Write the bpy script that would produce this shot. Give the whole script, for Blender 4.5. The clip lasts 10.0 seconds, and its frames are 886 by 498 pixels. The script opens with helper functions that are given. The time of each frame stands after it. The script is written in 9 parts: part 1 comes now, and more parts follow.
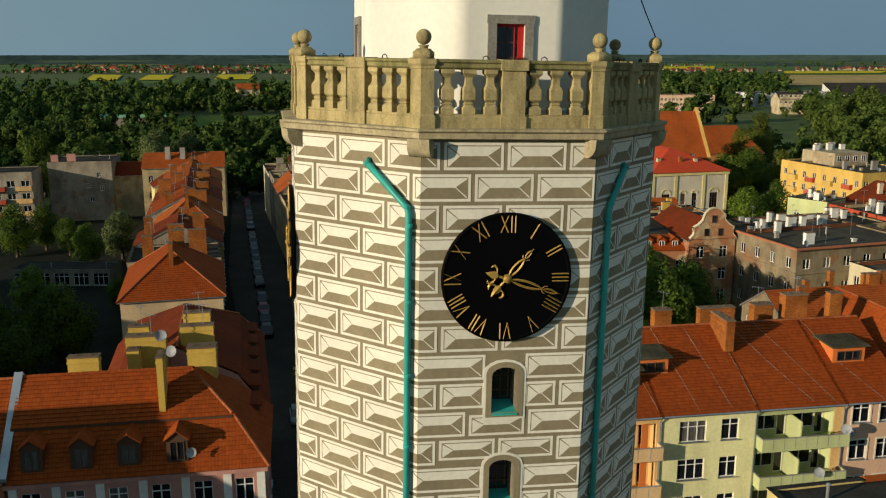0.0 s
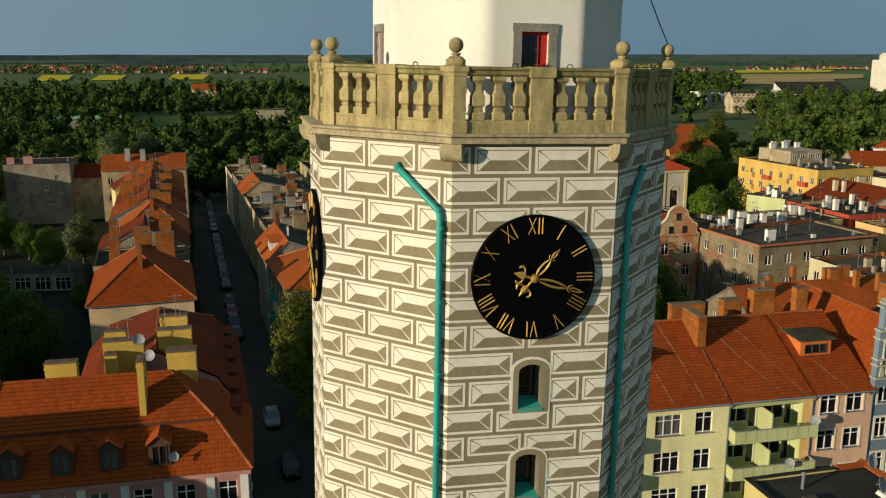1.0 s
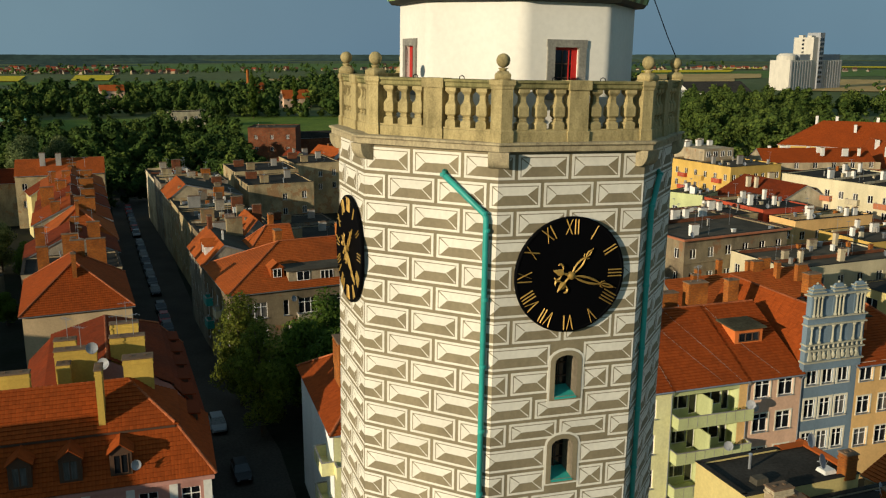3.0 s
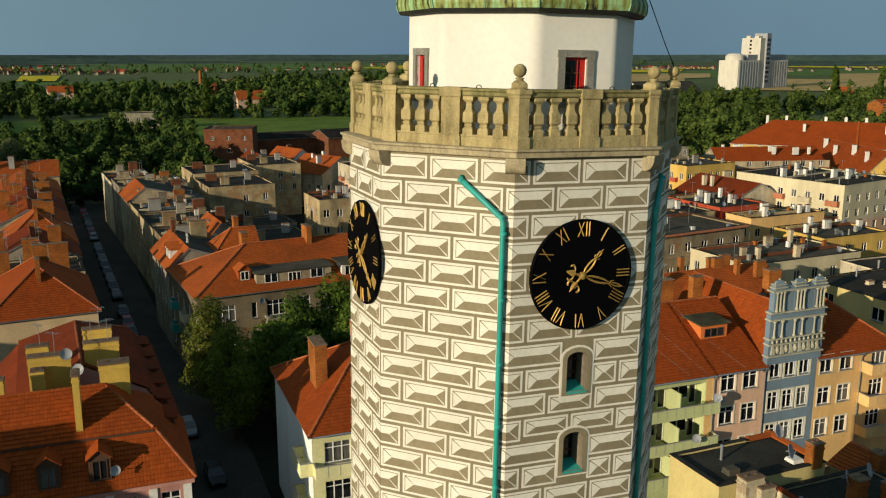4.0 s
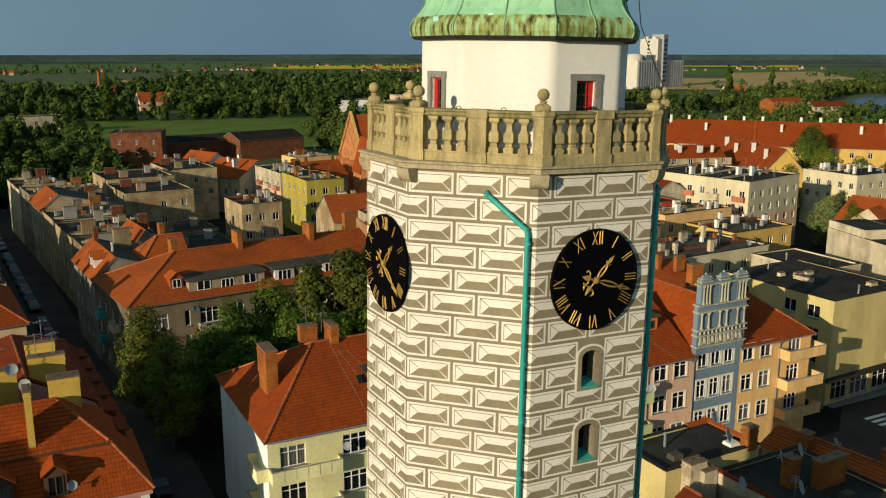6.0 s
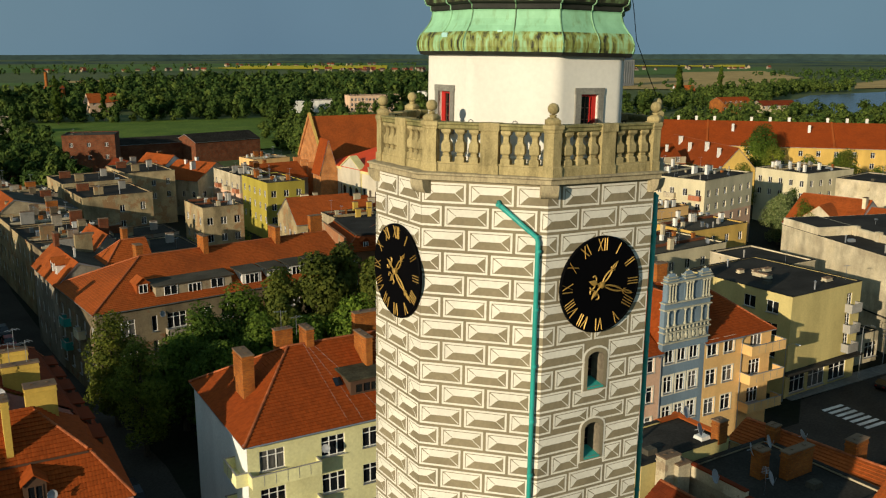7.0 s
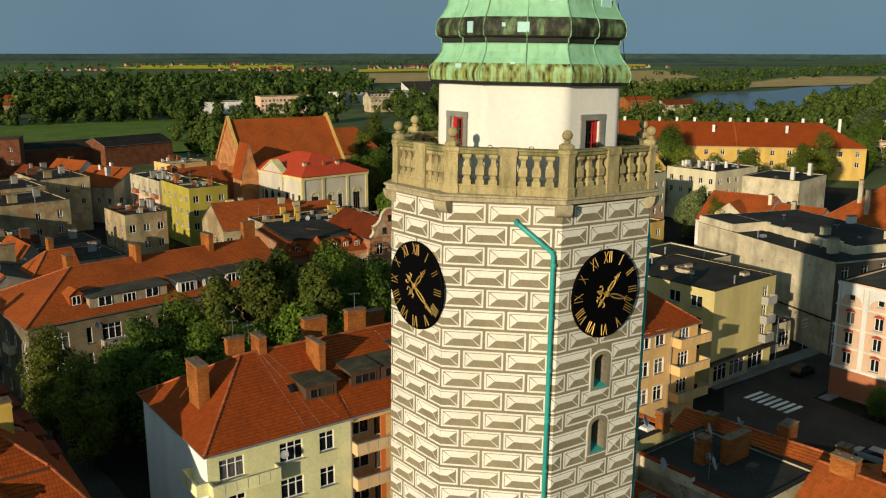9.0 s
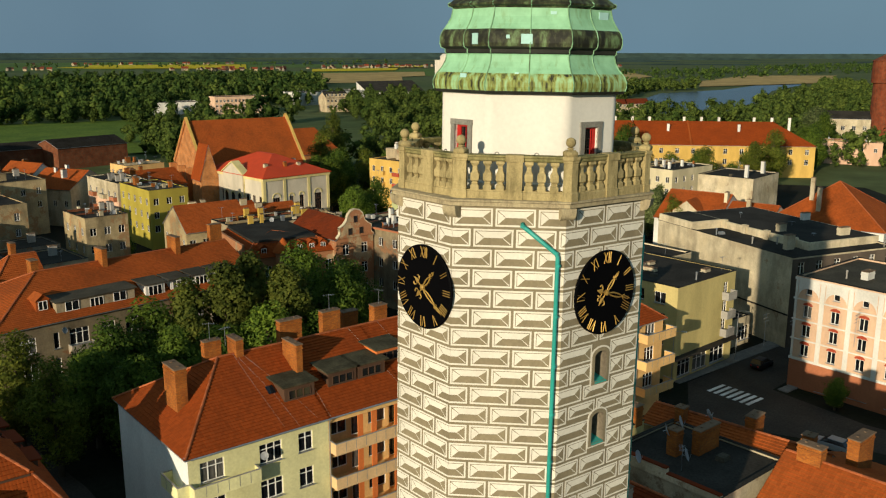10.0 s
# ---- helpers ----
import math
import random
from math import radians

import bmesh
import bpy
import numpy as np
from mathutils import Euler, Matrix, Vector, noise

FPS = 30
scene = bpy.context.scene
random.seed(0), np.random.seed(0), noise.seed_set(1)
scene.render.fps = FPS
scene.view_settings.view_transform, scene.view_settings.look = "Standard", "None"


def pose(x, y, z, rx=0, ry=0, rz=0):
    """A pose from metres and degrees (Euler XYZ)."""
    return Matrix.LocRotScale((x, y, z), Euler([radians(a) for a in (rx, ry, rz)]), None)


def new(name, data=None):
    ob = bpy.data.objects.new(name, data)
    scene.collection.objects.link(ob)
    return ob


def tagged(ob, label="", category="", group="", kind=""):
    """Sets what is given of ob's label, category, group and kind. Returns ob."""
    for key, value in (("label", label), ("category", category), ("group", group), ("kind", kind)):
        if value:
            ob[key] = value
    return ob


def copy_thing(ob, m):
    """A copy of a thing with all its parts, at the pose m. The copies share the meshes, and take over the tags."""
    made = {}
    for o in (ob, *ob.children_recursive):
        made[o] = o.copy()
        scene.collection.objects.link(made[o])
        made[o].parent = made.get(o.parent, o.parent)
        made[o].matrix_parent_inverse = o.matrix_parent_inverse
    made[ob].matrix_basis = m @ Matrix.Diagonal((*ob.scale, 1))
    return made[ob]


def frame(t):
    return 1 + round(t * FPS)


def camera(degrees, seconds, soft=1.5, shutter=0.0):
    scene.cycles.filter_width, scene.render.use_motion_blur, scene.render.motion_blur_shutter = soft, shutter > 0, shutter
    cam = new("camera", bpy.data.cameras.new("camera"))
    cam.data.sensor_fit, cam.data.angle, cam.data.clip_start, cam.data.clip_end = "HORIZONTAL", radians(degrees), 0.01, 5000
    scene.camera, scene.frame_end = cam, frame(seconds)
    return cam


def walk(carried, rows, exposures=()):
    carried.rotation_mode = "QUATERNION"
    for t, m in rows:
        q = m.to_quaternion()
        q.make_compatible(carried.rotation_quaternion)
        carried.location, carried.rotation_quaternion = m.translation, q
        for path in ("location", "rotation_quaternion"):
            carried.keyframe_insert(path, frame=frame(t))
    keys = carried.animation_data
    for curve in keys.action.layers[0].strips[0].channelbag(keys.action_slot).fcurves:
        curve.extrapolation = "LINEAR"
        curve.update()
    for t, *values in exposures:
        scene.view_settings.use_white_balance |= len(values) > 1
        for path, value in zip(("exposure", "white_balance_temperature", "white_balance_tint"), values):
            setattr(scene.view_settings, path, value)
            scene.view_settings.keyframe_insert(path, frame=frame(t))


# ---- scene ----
cam = camera(53.20, 10.0, soft=1.2)
ROWS = [
    (0, -4.632, -23.688, 40.000, -9.500, -12.557, 0.033),
    (0.5, -5.452, -23.800, 40.092, -10.856, -12.569, 0.047),
    (1, -6.343, -23.922, 40.173, -12.286, -12.582, 0.056),
    (1.5, -7.160, -24.061, 40.256, -13.636, -12.580, 0.031),
    (2, -8.015, -24.187, 40.343, -15.053, -12.580, 0.018),
    (2.5, -8.860, -24.313, 40.414, -16.449, -12.579, 0.010),
    (4, -11.513, -24.666, 40.770, -20.896, -12.581, -0.004),
    (4.5, -12.364, -24.739, 40.890, -22.332, -12.574, 0.004),
    (5, -13.309, -24.810, 41.064, -23.953, -12.568, 0.000),
    (5.5, -14.213, -24.847, 41.240, -25.473, -12.578, -0.007),
    (7, -17.077, -24.817, 41.900, -30.029, -12.619, 0.018),
    (7.5, -18.002, -24.770, 42.123, -31.470, -12.623, 0.029),
    (8, -18.999, -24.705, 42.394, -32.994, -12.637, 0.004),
    (8.5, -19.936, -24.627, 42.631, -34.428, -12.652, -0.011),
    (9, -20.982, -24.528, 42.871, -35.949, -12.666, -0.041),
    (9.5, -22.017, -24.487, 43.059, -37.380, -12.690, -0.057),
    (10, -23.075, -24.367, 43.243, -38.911, -12.706, -0.064),
]
walk(cam, [(t, pose(x, y, z, 90 + pitch, roll, yaw)) for t, x, y, z, yaw, pitch, roll in ROWS])

# ---- daylight: low warm evening sun ----
SUN_AZ, SUN_EL = 24.0, 12.5     # direction in which the light travels (from +x), height of the sun
world = bpy.data.worlds.new("world")
scene.world = world
world.use_nodes = True
wn = world.node_tree
wn.nodes.clear()
sky = wn.nodes.new("ShaderNodeTexSky")
sky.sky_type, sky.sun_disc = "NISHITA", False
sky.sun_elevation = radians(SUN_EL)
sky.sun_rotation = math.atan2(-math.cos(radians(SUN_AZ)), -math.sin(radians(SUN_AZ)))
sky.air_density, sky.dust_density, sky.ozone_density = 1.3, 1.0, 2.0
back = wn.nodes.new("ShaderNodeBackground")
back.inputs[1].default_value = 0.05
# thin blue-grey evening cloud over the clear sky
haze = wn.nodes.new("ShaderNodeTexNoise")
haze.inputs["Scale"].default_value, haze.inputs["Detail"].default_value = 2.2, 5.0
way, axes, span = wn.nodes.new("ShaderNodeTexCoord"), wn.nodes.new("ShaderNodeSeparateXYZ"), wn.nodes.new("ShaderNodeMapRange")
span.inputs[1].default_value, span.inputs[2].default_value = -1.0, 1.0
wn.links.new(way.outputs[0], axes.inputs[0])
wn.links.new(axes.outputs[0], span.inputs[0])
tint = wn.nodes.new("ShaderNodeValToRGB")
# brighter towards the west, where the sun stands, and a bluer rain sky in the east
tint.color_ramp.elements[0].position, tint.color_ramp.elements[0].color = 0.15, (0.24, 0.345, 0.39, 1)
tint.color_ramp.elements[1].position, tint.color_ramp.elements[1].color = 0.85, (0.135, 0.24, 0.32, 1)
for at, col in ((0.42, (0.176, 0.285, 0.350, 1)), (0.66, (0.119, 0.210, 0.290, 1))):
    tint.color_ramp.elements.new(at).color = col
soft_cloud = wn.nodes.new("ShaderNodeMapRange")
soft_cloud.inputs[1].default_value, soft_cloud.inputs[2].default_value, soft_cloud.inputs[3].default_value, soft_cloud.inputs[4].default_value = 0.3, 0.7, 0.92, 1.1
wn.links.new(haze.outputs[0], soft_cloud.inputs[0])
cloud = wn.nodes.new("ShaderNodeBackground")
cloud.inputs[1].default_value = 1.0
both = wn.nodes.new("ShaderNodeMixShader")
both.inputs[0].default_value = 0.93
wout = wn.nodes.new("ShaderNodeOutputWorld")
wn.links.new(sky.outputs[0], back.inputs[0])
wn.links.new(span.outputs[0], tint.inputs[0])
wn.links.new(soft_cloud.outputs[0], cloud.inputs[1])
wn.links.new(tint.outputs[0], cloud.inputs[0])
wn.links.new(back.outputs[0], both.inputs[1])
wn.links.new(cloud.outputs[0], both.inputs[2])
wn.links.new(both.outputs[0], wout.inputs[0])
sun = new("sun", bpy.data.lights.new("sun", "SUN"))
sun.data.energy, sun.data.angle, sun.data.color = 5.05, radians(0.5), (1.0, 0.86, 0.64)
travel = Vector((math.cos(radians(SUN_AZ)) * math.cos(radians(SUN_EL)), math.sin(radians(SUN_AZ)) * math.cos(radians(SUN_EL)), -math.sin(radians(SUN_EL))))
sun.matrix_world = Matrix.Translation((-60, -40, 60)) @ travel.to_track_quat("-Z", "Y").to_matrix().to_4x4()

# ---- materials ----
def nodes_of(name, rough=0.8, metal=0.0, spec=0.3):
    m = bpy.data.materials.new(name)
    m.use_nodes = True
    nt = m.node_tree
    b = nt.nodes["Principled BSDF"]
    b.inputs["Roughness"].default_value, b.inputs["Metallic"].default_value = rough, metal
    b.inputs["Specular IOR Level"].default_value = spec
    return m, nt, b


def node(nt, kind, **sets):
    n = nt.nodes.new(kind)
    for k, v in sets.items():
        if k == "op":
            n.operation = v
        elif k == "blend":
            n.data_type, n.blend_type = "RGBA", v
        else:
            n.inputs[int(k[1:])].default_value = v
    return n


def link(nt, a, i, b, j):
    nt.links.new(a.outputs[i], b.inputs[j])


def ramp(nt, a, i, stops):
    r = nt.nodes.new("ShaderNodeValToRGB")
    e = r.color_ramp.elements
    while len(e) < len(stops):
        e.new(0.5)
    for q, (p, c) in zip(e, stops):
        q.position = p
        q.color = (*c, 1) if len(c) == 3 else c
    link(nt, a, i, r, 0)
    return r


def noise_at(nt, scale, detail=4.0, stretch=None, rough=0.55):
    geo = nt.nodes.new("ShaderNodeNewGeometry")
    n = nt.nodes.new("ShaderNodeTexNoise")
    n.inputs["Scale"].default_value, n.inputs["Detail"].default_value, n.inputs["Roughness"].default_value = scale, detail, rough
    if stretch:
        mp = nt.nodes.new("ShaderNodeMapping")
        mp.inputs["Scale"].default_value = stretch
        link(nt, geo, 0, mp, 0)
        link(nt, mp, 0, n, 0)
    else:
        link(nt, geo, 0, n, 0)
    return n


def surf(name, col, rough=0.85, big=0.25, small=0.12, sb=0.35, ss=6.0, stain=None, bump=0.15, metal=0.0, spec=0.25, vary=0.06, streak=True):
    """A worn surface: two scales of noise on the colour, soft runs down the face, fine relief, a little change from piece to piece."""
    m, nt, b = nodes_of(name, rough, metal, spec)
    n1, n2 = noise_at(nt, sb, 5, (1, 1, 0.35) if streak else None), noise_at(nt, ss, 5)
    dark = tuple(c * (1 - big) for c in col) if stain is None else stain
    r1 = ramp(nt, n1, 0, [(0.38, dark), (0.62, col)])
    mx = node(nt, "ShaderNodeMix", blend="MULTIPLY")
    mx.inputs[0].default_value = 1.0
    r2 = ramp(nt, n2, 0, [(0.3, (1 - small,) * 3), (0.7, (1 + small * 0.6,) * 3)])
    link(nt, r1, 0, mx, 6)
    link(nt, r2, 0, mx, 7)
    info = nt.nodes.new("ShaderNodeObjectInfo")
    mr = nt.nodes.new("ShaderNodeMapRange")
    mr.inputs[3].default_value, mr.inputs[4].default_value = 1 - vary, 1 + vary
    link(nt, info, 5, mr, 0)
    hs = nt.nodes.new("ShaderNodeHueSaturation")
    link(nt, mr, 0, hs, 2)
    link(nt, mx, 2, hs, 4)
    link(nt, hs, 0, b, 0)
    if bump:
        bp = nt.nodes.new("ShaderNodeBump")
        bp.inputs["Strength"].default_value, bp.inputs["Distance"].default_value = bump, 0.03
        link(nt, n2, 0, bp, "Height")
        link(nt, bp, 0, b, "Normal")
    return m


def tile_roof(name, col, dark, moss=0.25):
    """Clay pantiles: rows and columns from the UV map in metres, each tile a little different."""
    m, nt, b = nodes_of(name, 0.9, 0, 0.08)
    uv = nt.nodes.new("ShaderNodeUVMap")
    sep = nt.nodes.new("ShaderNodeSeparateXYZ")
    link(nt, uv, 0, sep, 0)
    fu, fv = node(nt, "ShaderNodeMath", op="DIVIDE", i1=0.24), node(nt, "ShaderNodeMath", op="DIVIDE", i1=0.34)
    link(nt, sep, 0, fu, 0), link(nt, sep, 1, fv, 0)
    cu, cv = node(nt, "ShaderNodeMath", op="FLOOR"), node(nt, "ShaderNodeMath", op="FLOOR")
    link(nt, fu, 0, cu, 0), link(nt, fv, 0, cv, 0)
    cb = nt.nodes.new("ShaderNodeCombineXYZ")
    link(nt, cu, 0, cb, 0), link(nt, cv, 0, cb, 1)
    wn_ = nt.nodes.new("ShaderNodeTexWhiteNoise")
    link(nt, cb, 0, wn_, 0)
    r0 = ramp(nt, wn_, 0, [(0.0, tuple(c * 0.84 for c in col)), (0.5, col), (1.0, tuple(min(1, c * 1.12) for c in col))])
    n1 = noise_at(nt, 0.25, 6)
    r1 = ramp(nt, n1, 0, [(0.42, (0, 0, 0)), (0.7, (1, 1, 1))])
    mm = node(nt, "ShaderNodeMath", op="MULTIPLY", i1=moss)
    link(nt, r1, 0, mm, 0)
    mx = node(nt, "ShaderNodeMix", blend="MIX")
    link(nt, mm, 0, mx, 0), link(nt, r0, 0, mx, 6)
    mx.inputs[7].default_value = (*dark, 1)
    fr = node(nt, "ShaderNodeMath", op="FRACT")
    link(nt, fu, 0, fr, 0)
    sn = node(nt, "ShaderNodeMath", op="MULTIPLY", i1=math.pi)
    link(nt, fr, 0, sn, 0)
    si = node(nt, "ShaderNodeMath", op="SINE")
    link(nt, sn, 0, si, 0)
    # the grooves between tile columns get their shade in the colour too
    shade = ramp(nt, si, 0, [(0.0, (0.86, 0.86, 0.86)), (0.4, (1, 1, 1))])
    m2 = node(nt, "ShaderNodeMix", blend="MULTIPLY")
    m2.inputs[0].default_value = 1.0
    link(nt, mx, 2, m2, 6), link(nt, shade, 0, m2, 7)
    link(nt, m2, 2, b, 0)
    bp = nt.nodes.new("ShaderNodeBump")
    bp.inputs["Strength"].default_value, bp.inputs["Distance"].default_value = 0.3, 0.03
    link(nt, si, 0, bp, "Height"), link(nt, bp, 0, b, "Normal")
    return m


def brick_mat(name, col, mortar, dark, scale=1.0):
    m, nt, b = nodes_of(name, 0.9, 0, 0.2)
    geo = nt.nodes.new("ShaderNodeNewGeometry")
    sep = nt.nodes.new("ShaderNodeSeparateXYZ")
    link(nt, geo, 0, sep, 0)
    ad = node(nt, "ShaderNodeMath", op="ADD")
    link(nt, sep, 0, ad, 0), link(nt, sep, 1, ad, 1)
    cb = nt.nodes.new("ShaderNodeCombineXYZ")
    link(nt, ad, 0, cb, 0), link(nt, sep, 2, cb, 1)
    br = nt.nodes.new("ShaderNodeTexBrick")
    br.inputs["Color1"].default_value, br.inputs["Color2"].default_value, br.inputs["Mortar"].default_value = (*col, 1), (*dark, 1), (*mortar, 1)
    br.inputs["Scale"].default_value, br.inputs["Mortar Size"].default_value = scale, 0.009
    br.inputs["Brick Width"].default_value, br.inputs["Row Height"].default_value = 0.26, 0.085
    link(nt, cb, 0, br, 0)
    n1 = noise_at(nt, 0.5, 5)
    r1 = ramp(nt, n1, 0, [(0.3, (0.55, 0.5, 0.48)), (0.65, (1, 1, 1))])
    mx = node(nt, "ShaderNodeMix", blend="MULTIPLY")
    mx.inputs[0].default_value = 1.0
    link(nt, br, 0, mx, 6), link(nt, r1, 0, mx, 7), link(nt, mx, 2, b, 0)
    return m


def glass_mat(name):
    """Window glass: clear gloss, dim room and some pale curtains put into its colour."""
    m, nt, b = nodes_of(name, 0.06, 0, 0.5)
    info = nt.nodes.new("ShaderNodeObjectInfo")
    r = ramp(nt, info, 5, [(0.0, (0.012, 0.014, 0.017)), (0.72, (0.02, 0.023, 0.026)), (0.76, (0.12, 0.115, 0.105)), (1.0, (0.24, 0.23, 0.21))])
    r.color_ramp.interpolation = "CONSTANT"
    n = noise_at(nt, 2.0, 3, (3, 3, 0.4))
    r2 = ramp(nt, n, 0, [(0.35, (0.5, 0.5, 0.5)), (0.65, (1.1, 1.1, 1.1))])
    mx = node(nt, "ShaderNodeMix", blend="MULTIPLY")
    mx.inputs[0].default_value = 1.0
    link(nt, r, 0, mx, 6), link(nt, r2, 0, mx, 7), link(nt, mx, 2, b, 0)
    return m


def copper_mat(name, light, mid, dark, amount, fine=1.0, fall=0.3):
    """Weathered copper: pale verdigris with dark runs that follow the fall of the water."""
    m, nt, b = nodes_of(name, 0.62, 0.0, 0.3)
    n1, n2 = noise_at(nt, 1.1, 6, (3.2 * fine, 3.2 * fine, fall), 0.6), noise_at(nt, 2.2, 5)
    r1 = ramp(nt, n1, 0, [(amount - 0.12, light), (amount, mid), (amount + 0.12, dark)])
    r2 = ramp(nt, n2, 0, [(0.3, (0.78, 0.8, 0.74)), (0.7, (1.1, 1.08, 1.05))])
    mx = node(nt, "ShaderNodeMix", blend="MULTIPLY")
    mx.inputs[0].default_value = 1.0
    link(nt, r1, 0, mx, 6), link(nt, r2, 0, mx, 7), link(nt, mx, 2, b, 0)
    bp = nt.nodes.new("ShaderNodeBump")
    bp.inputs["Strength"].default_value, bp.inputs["Distance"].default_value = 0.25, 0.04
    link(nt, n2, 0, bp, "Height"), link(nt, bp, 0, b, "Normal")
    return m


def leaf_mat(name, lo, hi):
    m, nt, b = nodes_of(name, 0.75, 0, 0.15)
    geo = nt.nodes.new("ShaderNodeNewGeometry")
    info = nt.nodes.new("ShaderNodeObjectInfo")
    r = ramp(nt, geo, "Random Per Island", [(0.0, lo), (1.0, hi)])
    mr = nt.nodes.new("ShaderNodeMapRange")
    mr.inputs[3].default_value, mr.inputs[4].default_value = 0.75, 1.25
    link(nt, info, 5, mr, 0)
    n1 = noise_at(nt, 0.09, 4)
    r2 = ramp(nt, n1, 0, [(0.32, (0.42, 0.5, 0.45)), (0.66, (1.35, 1.25, 1.0))])
    mx = node(nt, "ShaderNodeMix", blend="MULTIPLY")
    mx.inputs[0].default_value = 1.0
    link(nt, r, 0, mx, 6), link(nt, r2, 0, mx, 7)
    hs = nt.nodes.new("ShaderNodeHueSaturation")
    link(nt, mr, 0, hs, 2), link(nt, mx, 2, hs, 4), link(nt, hs, 0, b, 0)
    tl, mxs, out = nt.nodes.new("ShaderNodeBsdfTranslucent"), nt.nodes.new("ShaderNodeMixShader"), nt.nodes["Material Output"]
    mxs.inputs[0].default_value = 0.35
    link(nt, hs, 0, tl, 0), link(nt, b, 0, mxs, 1), link(nt, tl, 0, mxs, 2), link(nt, mxs, 0, out, 0)
    return m


def wood_mat(name, lo, hi):
    """Far foliage: tone from tree to tree, shade between clumps painted as dark noise, fine leaf relief."""
    m, nt, b = nodes_of(name, 0.9, 0, 0.05)
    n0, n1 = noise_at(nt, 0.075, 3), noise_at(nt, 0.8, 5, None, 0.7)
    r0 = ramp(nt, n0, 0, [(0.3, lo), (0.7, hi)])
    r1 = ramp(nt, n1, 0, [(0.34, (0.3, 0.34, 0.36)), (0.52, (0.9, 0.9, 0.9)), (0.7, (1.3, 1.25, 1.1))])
    geo = nt.nodes.new("ShaderNodeNewGeometry")
    r2 = ramp(nt, geo, "Random Per Island", [(0.0, (0.6, 0.66, 0.7)), (1.0, (1.3, 1.2, 1.05))])
    mx, m2 = node(nt, "ShaderNodeMix", blend="MULTIPLY"), node(nt, "ShaderNodeMix", blend="MULTIPLY")
    mx.inputs[0].default_value = m2.inputs[0].default_value = 1.0
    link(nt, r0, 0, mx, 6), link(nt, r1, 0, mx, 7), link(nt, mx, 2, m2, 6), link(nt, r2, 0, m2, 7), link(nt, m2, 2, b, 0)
    bp = nt.nodes.new("ShaderNodeBump")
    bp.inputs["Strength"].default_value, bp.inputs["Distance"].default_value = 0.9, 0.8
    link(nt, n1, 0, bp, "Height"), link(nt, bp, 0, b, "Normal")
    return m


def ground_mat(name, cols, scale, fine=1.5):
    m, nt, b = nodes_of(name, 0.95, 0, 0.1)
    n1, n2 = noise_at(nt, scale, 6), noise_at(nt, fine, 5)
    r1 = ramp(nt, n1, 0, [(0.3 + 0.4 * i / max(1, len(cols) - 1), c) for i, c in enumerate(cols)])
    r2 = ramp(nt, n2, 0, [(0.3, (0.7, 0.7, 0.7)), (0.7, (1.2, 1.2, 1.2))])
    mx = node(nt, "ShaderNodeMix", blend="MULTIPLY")
    mx.inputs[0].default_value = 1.0
    link(nt, r1, 0, mx, 6), link(nt, r2, 0, mx, 7), link(nt, mx, 2, b, 0)
    return m


CREAM = surf("lime_plaster_cream", (0.72, 0.68, 0.57), 0.9, 0.11, 0.07, 0.6, 9, bump=0.1, vary=0.04)
TAN = surf("sgraffito_grey_brown", (0.265, 0.22, 0.135), 0.92, 0.22, 0.12, 0.7, 9, bump=0.1, vary=0.05)
WHITE = surf("white_limewash", (0.73, 0.70, 0.615), 0.9, 0.09, 0.05, 0.5, 7, bump=0.06)
def stone_mat(name, col, dirt, grime, amount):
    """Old sandstone: pale grain, dark rain runs down the faces, small lichen spots."""
    m, nt, b = nodes_of(name, 0.92, 0.0, 0.15)
    run, grain, spot = noise_at(nt, 2.6, 6, (1.5, 1.5, 0.5), 0.66), noise_at(nt, 22.0, 5, None, 0.65), noise_at(nt, 9.0, 4, None, 0.6)
    r1 = ramp(nt, run, 0, [(amount - 0.14, col), (amount + 0.02, tuple((p + q) / 2 for p, q in zip(col, dirt))), (amount + 0.14, dirt)])
    r2 = ramp(nt, grain, 0, [(0.3, (0.74, 0.74, 0.74)), (0.7, (1.14, 1.14, 1.12))])
    r3 = ramp(nt, spot, 0, [(0.65, (0, 0, 0)), (0.76, (0.65, 0.65, 0.65))])
    mx, m2 = node(nt, "ShaderNodeMix", blend="MULTIPLY"), node(nt, "ShaderNodeMix", blend="MIX")
    mx.inputs[0].default_value = 1.0
    m2.inputs[7].default_value = (*grime, 1)
    link(nt, r3, 0, m2, 0), link(nt, r1, 0, m2, 6), link(nt, m2, 2, mx, 6), link(nt, r2, 0, mx, 7)
    info, mr, hs = nt.nodes.new("ShaderNodeObjectInfo"), nt.nodes.new("ShaderNodeMapRange"), nt.nodes.new("ShaderNodeHueSaturation")
    mr.inputs[3].default_value, mr.inputs[4].default_value = 0.86, 1.12
    link(nt, info, 5, mr, 0), link(nt, mr, 0, hs, 2), link(nt, mx, 2, hs, 4), link(nt, hs, 0, b, 0)
    bp = nt.nodes.new("ShaderNodeBump")
    bp.inputs["Strength"].default_value, bp.inputs["Distance"].default_value = 0.45, 0.02
    link(nt, grain, 0, bp, "Height"), link(nt, bp, 0, b, "Normal")
    return m


